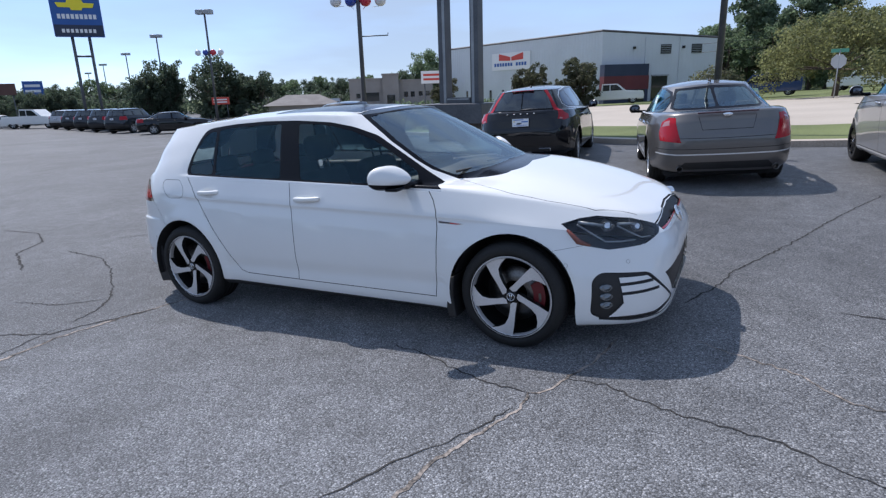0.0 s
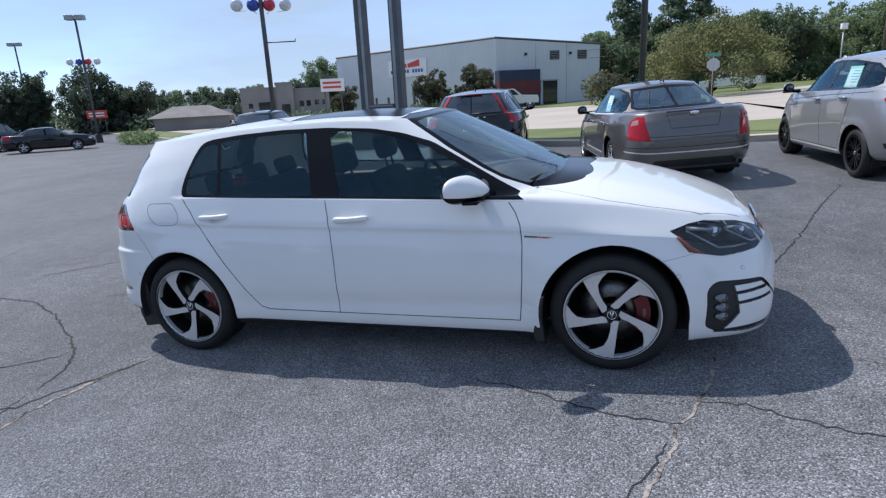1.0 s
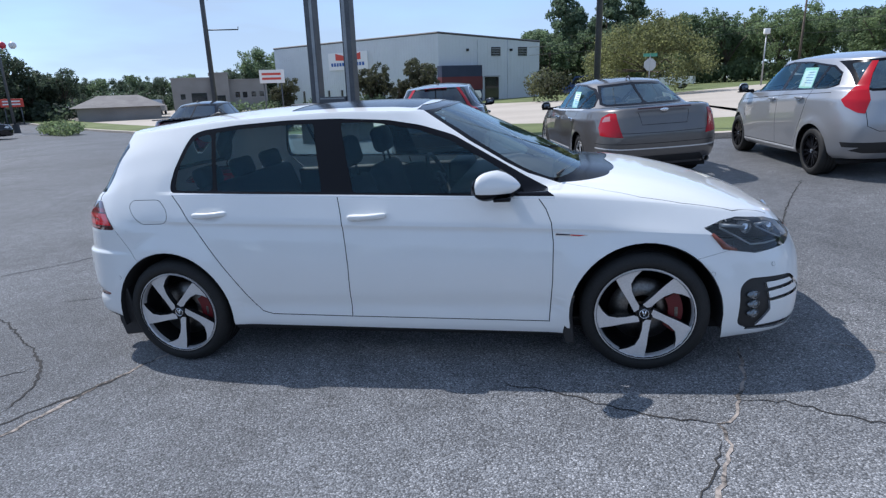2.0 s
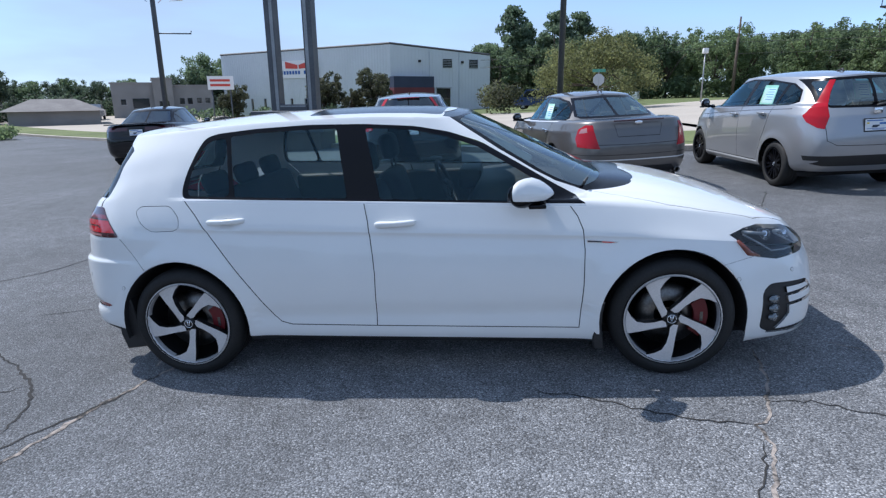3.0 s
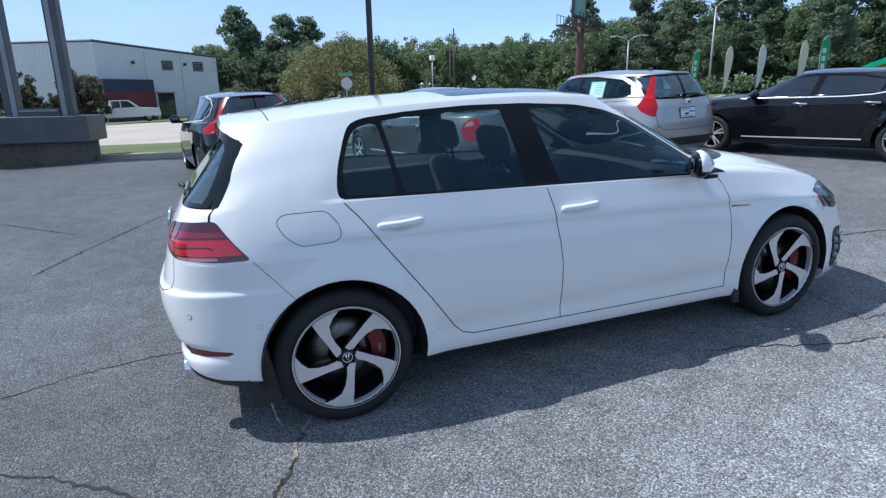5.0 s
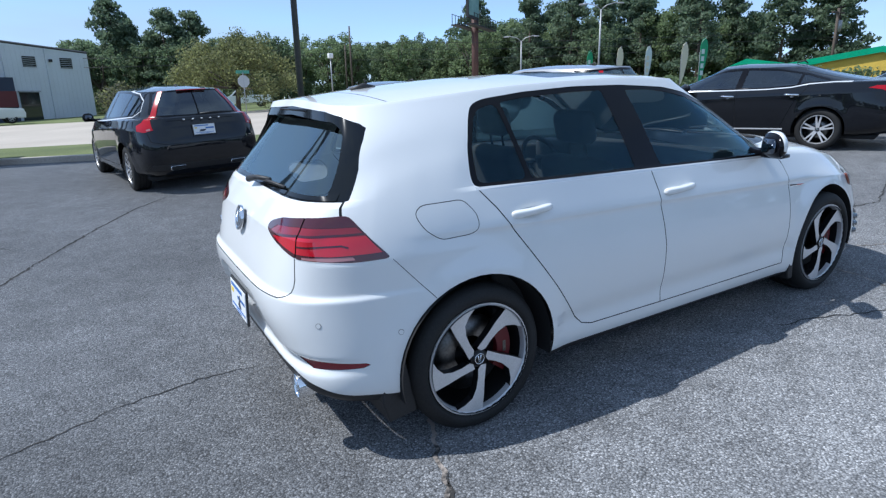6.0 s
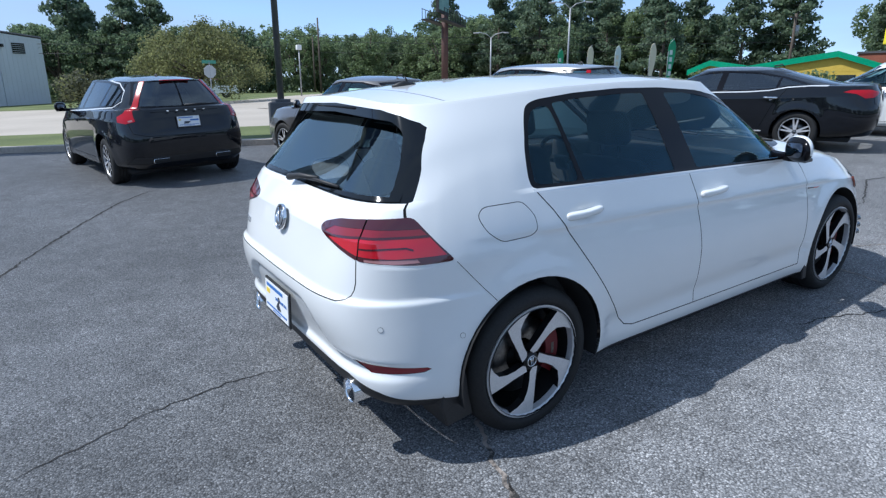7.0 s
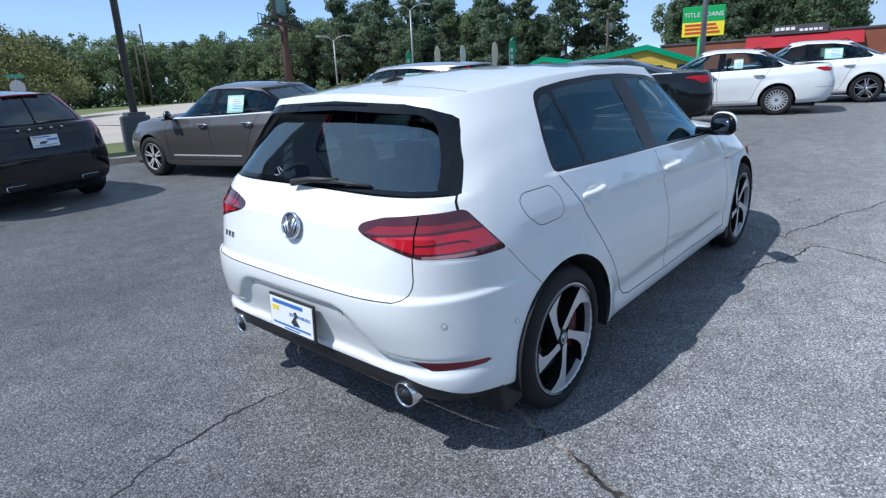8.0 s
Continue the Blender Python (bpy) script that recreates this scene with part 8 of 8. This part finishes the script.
# dealer sign far to the west
cs = thing("dealer_sign", pose(-51.2, 30.6, gz(-51.2, 30.6) + 0.1, 0, 0, 55) @ Matrix.Diagonal((1.1, 1.1, 1.1, 1)), "tall blue sign on two dark posts", "sign")
for x in (-0.6, 0.6):
    bm = bmesh.new()
    tube(bm, [(x, 0, -0.8), (x, 0, 7.2)], 0.12, 10)
    part("post", bm, DARK_POST, cs)
bm = bmesh.new()
tube(bm, [(-0.6, 0, 5.7), (0.6, 0, 5.7)], 0.08, 8)
part("crossbar", bm, DARK_POST, cs)
bm = bmesh.new()
box(bm, -1.75, 1.75, -0.25, 0.25, 7.2, 11.5, 0.05, mi=0)
box(bm, -1.7, 1.7, -0.27, 0.27, 7.25, 8.1, 0.02, mi=1)
for k in range(9):
    box(bm, -1.35 + 0.31 * k, -1.13 + 0.31 * k, -0.29, 0.29, 8.55, 8.9, mi=2)
for k in range(8):
    box(bm, -1.2 + 0.31 * k, -1.0 + 0.31 * k, -0.29, 0.29, 7.5, 7.78, mi=2)
prism(bm, [(-1.2, 9.4), (-0.4, 9.4), (-0.3, 9.2), (0.4, 9.2), (0.5, 9.4), (1.2, 9.4), (1.35, 9.75), (0.6, 9.75), (0.5, 10.0), (-0.5, 10.0), (-0.6, 9.75), (-1.35, 9.75)], -0.30, -0.24, 3)
bmesh.ops.recalc_face_normals(bm, faces=bm.faces)
part("panel", bm, [SIGN_BLUE, NAVY, SIGN_WHITE, YELLOW_SIGN], cs, "blue panel with a gold shape and white bars", smooth=False)


def board_sign(x, y, turn, w, h, z, label, face, name="roadside_sign"):
    b = thing(name, pose(x, y, gz(x, y), 0, 0, turn), label, "sign", "roadside signs")
    for s in (-0.35, 0.35):
        bm = bmesh.new()
        tube(bm, [(s * w, 0, -0.3), (s * w, 0, z)], 0.06, 6)
        part("post", bm, DARK_POST, b)
    bm = bmesh.new()
    box(bm, -w / 2, w / 2, -0.12, 0.12, z, z + h, 0.02, mi=0)
    for k in range(2):
        box(bm, -w * 0.4, w * 0.36, -0.14, 0.14, z + h * (0.25 + 0.35 * k), z + h * (0.42 + 0.35 * k), mi=1)
    part("panel", bm, face, b, smooth=False)
    return b


board_sign(-23.5, 45.3, 25, 2.1, 1.1, 2.95, "white and orange sign with unreadable bars", [SIGN_WHITE, SIGN_RED])
board_sign(-94, 49.2, 60, 2.6, 2.2, 3.6, "blue distant sign on posts", [SIGN_BLUE, SIGN_WHITE])
board_sign(-69, 32.3, 60, 2.4, 1.2, 3.4, "brown distant board sign", [RUST, RUST])
board_sign(-51.6, 46.0, 45, 1.9, 0.8, 1.7, "red and white distant sign", [SIGN_RED, SIGN_WHITE])

# stop sign seen from behind, with a street name blade above
ss = thing("stop_sign", pose(7.35, 40.9, gz(7.35, 40.9), 0, 0, 8), "back of an octagonal road sign under a green street blade", "sign")
bm = bmesh.new()
tube(bm, [(0, 0, -0.3), (0, 0, 2.9)], 0.035, 8)
part("post", bm, STEEL_POST, ss)
bm = bmesh.new()
prism(bm, circle(0, 2.25, 0.44, 22.5, 337.5, 7), -0.03, -0.01)
bmesh.ops.recalc_face_normals(bm, faces=bm.faces)
part("octagon", bm, mat("sign_back", (0.45, 0.47, 0.48), 0.5, 0.3), ss, "bare metal octagon", smooth=False)
bm = bmesh.new()
box(bm, -0.48, 0.48, -0.02, 0.02, 2.78, 3.0, 0.01)
part("street_blade", bm, mat("blade_green", (0.08, 0.28, 0.20), 0.5), ss, "green street blade", smooth=False)

# hydrant-red marker post, bollards, wires
bm = bmesh.new()
tube(bm, [(0, 0, -0.1), (0, 0, 1.0), (0, 0, 1.1)], [0.13, 0.13, 0.05], 10)
mk = part("marker_post", bm, SIGN_RED, None)
mk.location = (-11.5, 26.5, gz(-11.5, 26.5))
tagged(mk, "short red marker post beyond the road", "post")

# distant vehicles
def pickup(m, paint_, label):
    car = thing("pickup_truck", m, label, "truck", "distant vehicles")
    bm = bmesh.new()
    prism(bm, [(-2.9, 0.45), (2.8, 0.40), (2.85, 0.75), (2.75, 1.10), (1.25, 1.22), (0.5, 1.85), (-0.9, 1.88), (-1.0, 1.22), (-2.9, 1.18)], -0.98, 0.98)
    bmesh.ops.recalc_face_normals(bm, faces=bm.faces)
    bmesh.ops.bevel(bm, geom=[e for e in bm.edges if abs(e.verts[0].co.y - e.verts[1].co.y) < 0.01], offset=0.07, segments=2, affect="EDGES")
    part("body", bm, paint_, car, smooth=False)
    for s in (-1, 1):
        for poly in ([(0.95, 1.25), (0.42, 1.76), (-0.15, 1.78), (-0.15, 1.25)], [(-0.23, 1.25), (-0.23, 1.78), (-0.82, 1.78), (-0.86, 1.25)]):
            bm = bmesh.new()
            prism(bm, poly, 0.975 * s, 0.985 * s)
            bmesh.ops.recalc_face_normals(bm, faces=bm.faces)
            part("side_window", bm, WINDOW_DARK, car, smooth=False)
    bm = bmesh.new()
    box(bm, -2.75, -1.08, -0.85, 0.85, 1.16, 1.19)
    part("cargo_bed", bm, GAP, car, smooth=False)
    for x in (1.85, -1.75):
        for s in (1, -1):
            wheel(car, pose(x, -0.95 * s, 0.39, 0, 0, 0 if s > 0 else 180), 0.39, 0.23)
    return car


pickup(on_lot(-10.3, 61.2, 12) @ Matrix.Diagonal((1.12, 1.12, 1.12, 1)), WHITE, "white crew-cab pickup before the warehouse")
pickup(on_lot(-49.6, 64.6, 118), SILVER_PAINT, "grey pickup by the low house")
pickup(on_lot(12.0, 62.0, 160), WHITE, "white pickup beyond the bushes")
pickup(on_lot(-58.0, 58.0, 20), WHITE, "white pickup far along the road")
pickup(on_lot(-60.8, 30.6, 25), WHITE, "white pickup at the end of the row of parked cars")
copy_thing(white_sedan, on_lot(-66.0, 30.2, 30))
bv = thing("blue_van", on_lot(4.3, 58.0, 170), "dark blue van beyond the round bush", "van", "distant vehicles")
bm = bmesh.new()
prism(bm, [(-2.6, 0.4), (2.6, 0.4), (2.65, 1.0), (2.0, 1.15), (1.3, 1.95), (-2.5, 2.0), (-2.65, 1.2)], -0.98, 0.98)
bmesh.ops.recalc_face_normals(bm, faces=bm.faces)
part("body", bm, mat("van_blue", (0.02, 0.05, 0.16), 0.35, 0.2, 0.8), bv, smooth=False)
for s in (-1, 1):
    bm = bmesh.new()
    prism(bm, [(1.75, 1.2), (1.25, 1.82), (-2.3, 1.85), (-2.3, 1.2)], 0.978 * s, 0.988 * s)
    bmesh.ops.recalc_face_normals(bm, faces=bm.faces)
    part("side_window", bm, WINDOW_DARK, bv, smooth=False)
for x in (1.65, -1.6):
    for s in (1, -1):
        wheel(bv, pose(x, -0.93 * s, 0.36, 0, 0, 0 if s > 0 else 180), 0.36, 0.22)

# overhead wires
for k, (a, b, za, zb) in enumerate((((-2, 62), (26, 66), 5.2, 7.6), ((-2, 62), (26, 66), 4.4, 6.8), ((26, 66), (67, 31.5), 7.6, 7.2), ((26, 66), (67, 31.5), 6.9, 6.4), ((31, 80), (70, 45), 6.5, 6.5))):
    bm = bmesh.new()
    tube(bm, [(a[0] + (b[0] - a[0]) * q, a[1] + (b[1] - a[1]) * q, za + (zb - za) * q - 1.6 * q * (1 - q)) for q in (0, 0.125, 0.25, 0.375, 0.5, 0.625, 0.75, 0.875, 1)], 0.02, 4)
    tagged(part("overhead_wire", bm, TRIM_BLACK, None), "thin dark overhead wire between poles", "wire", "overhead wires")
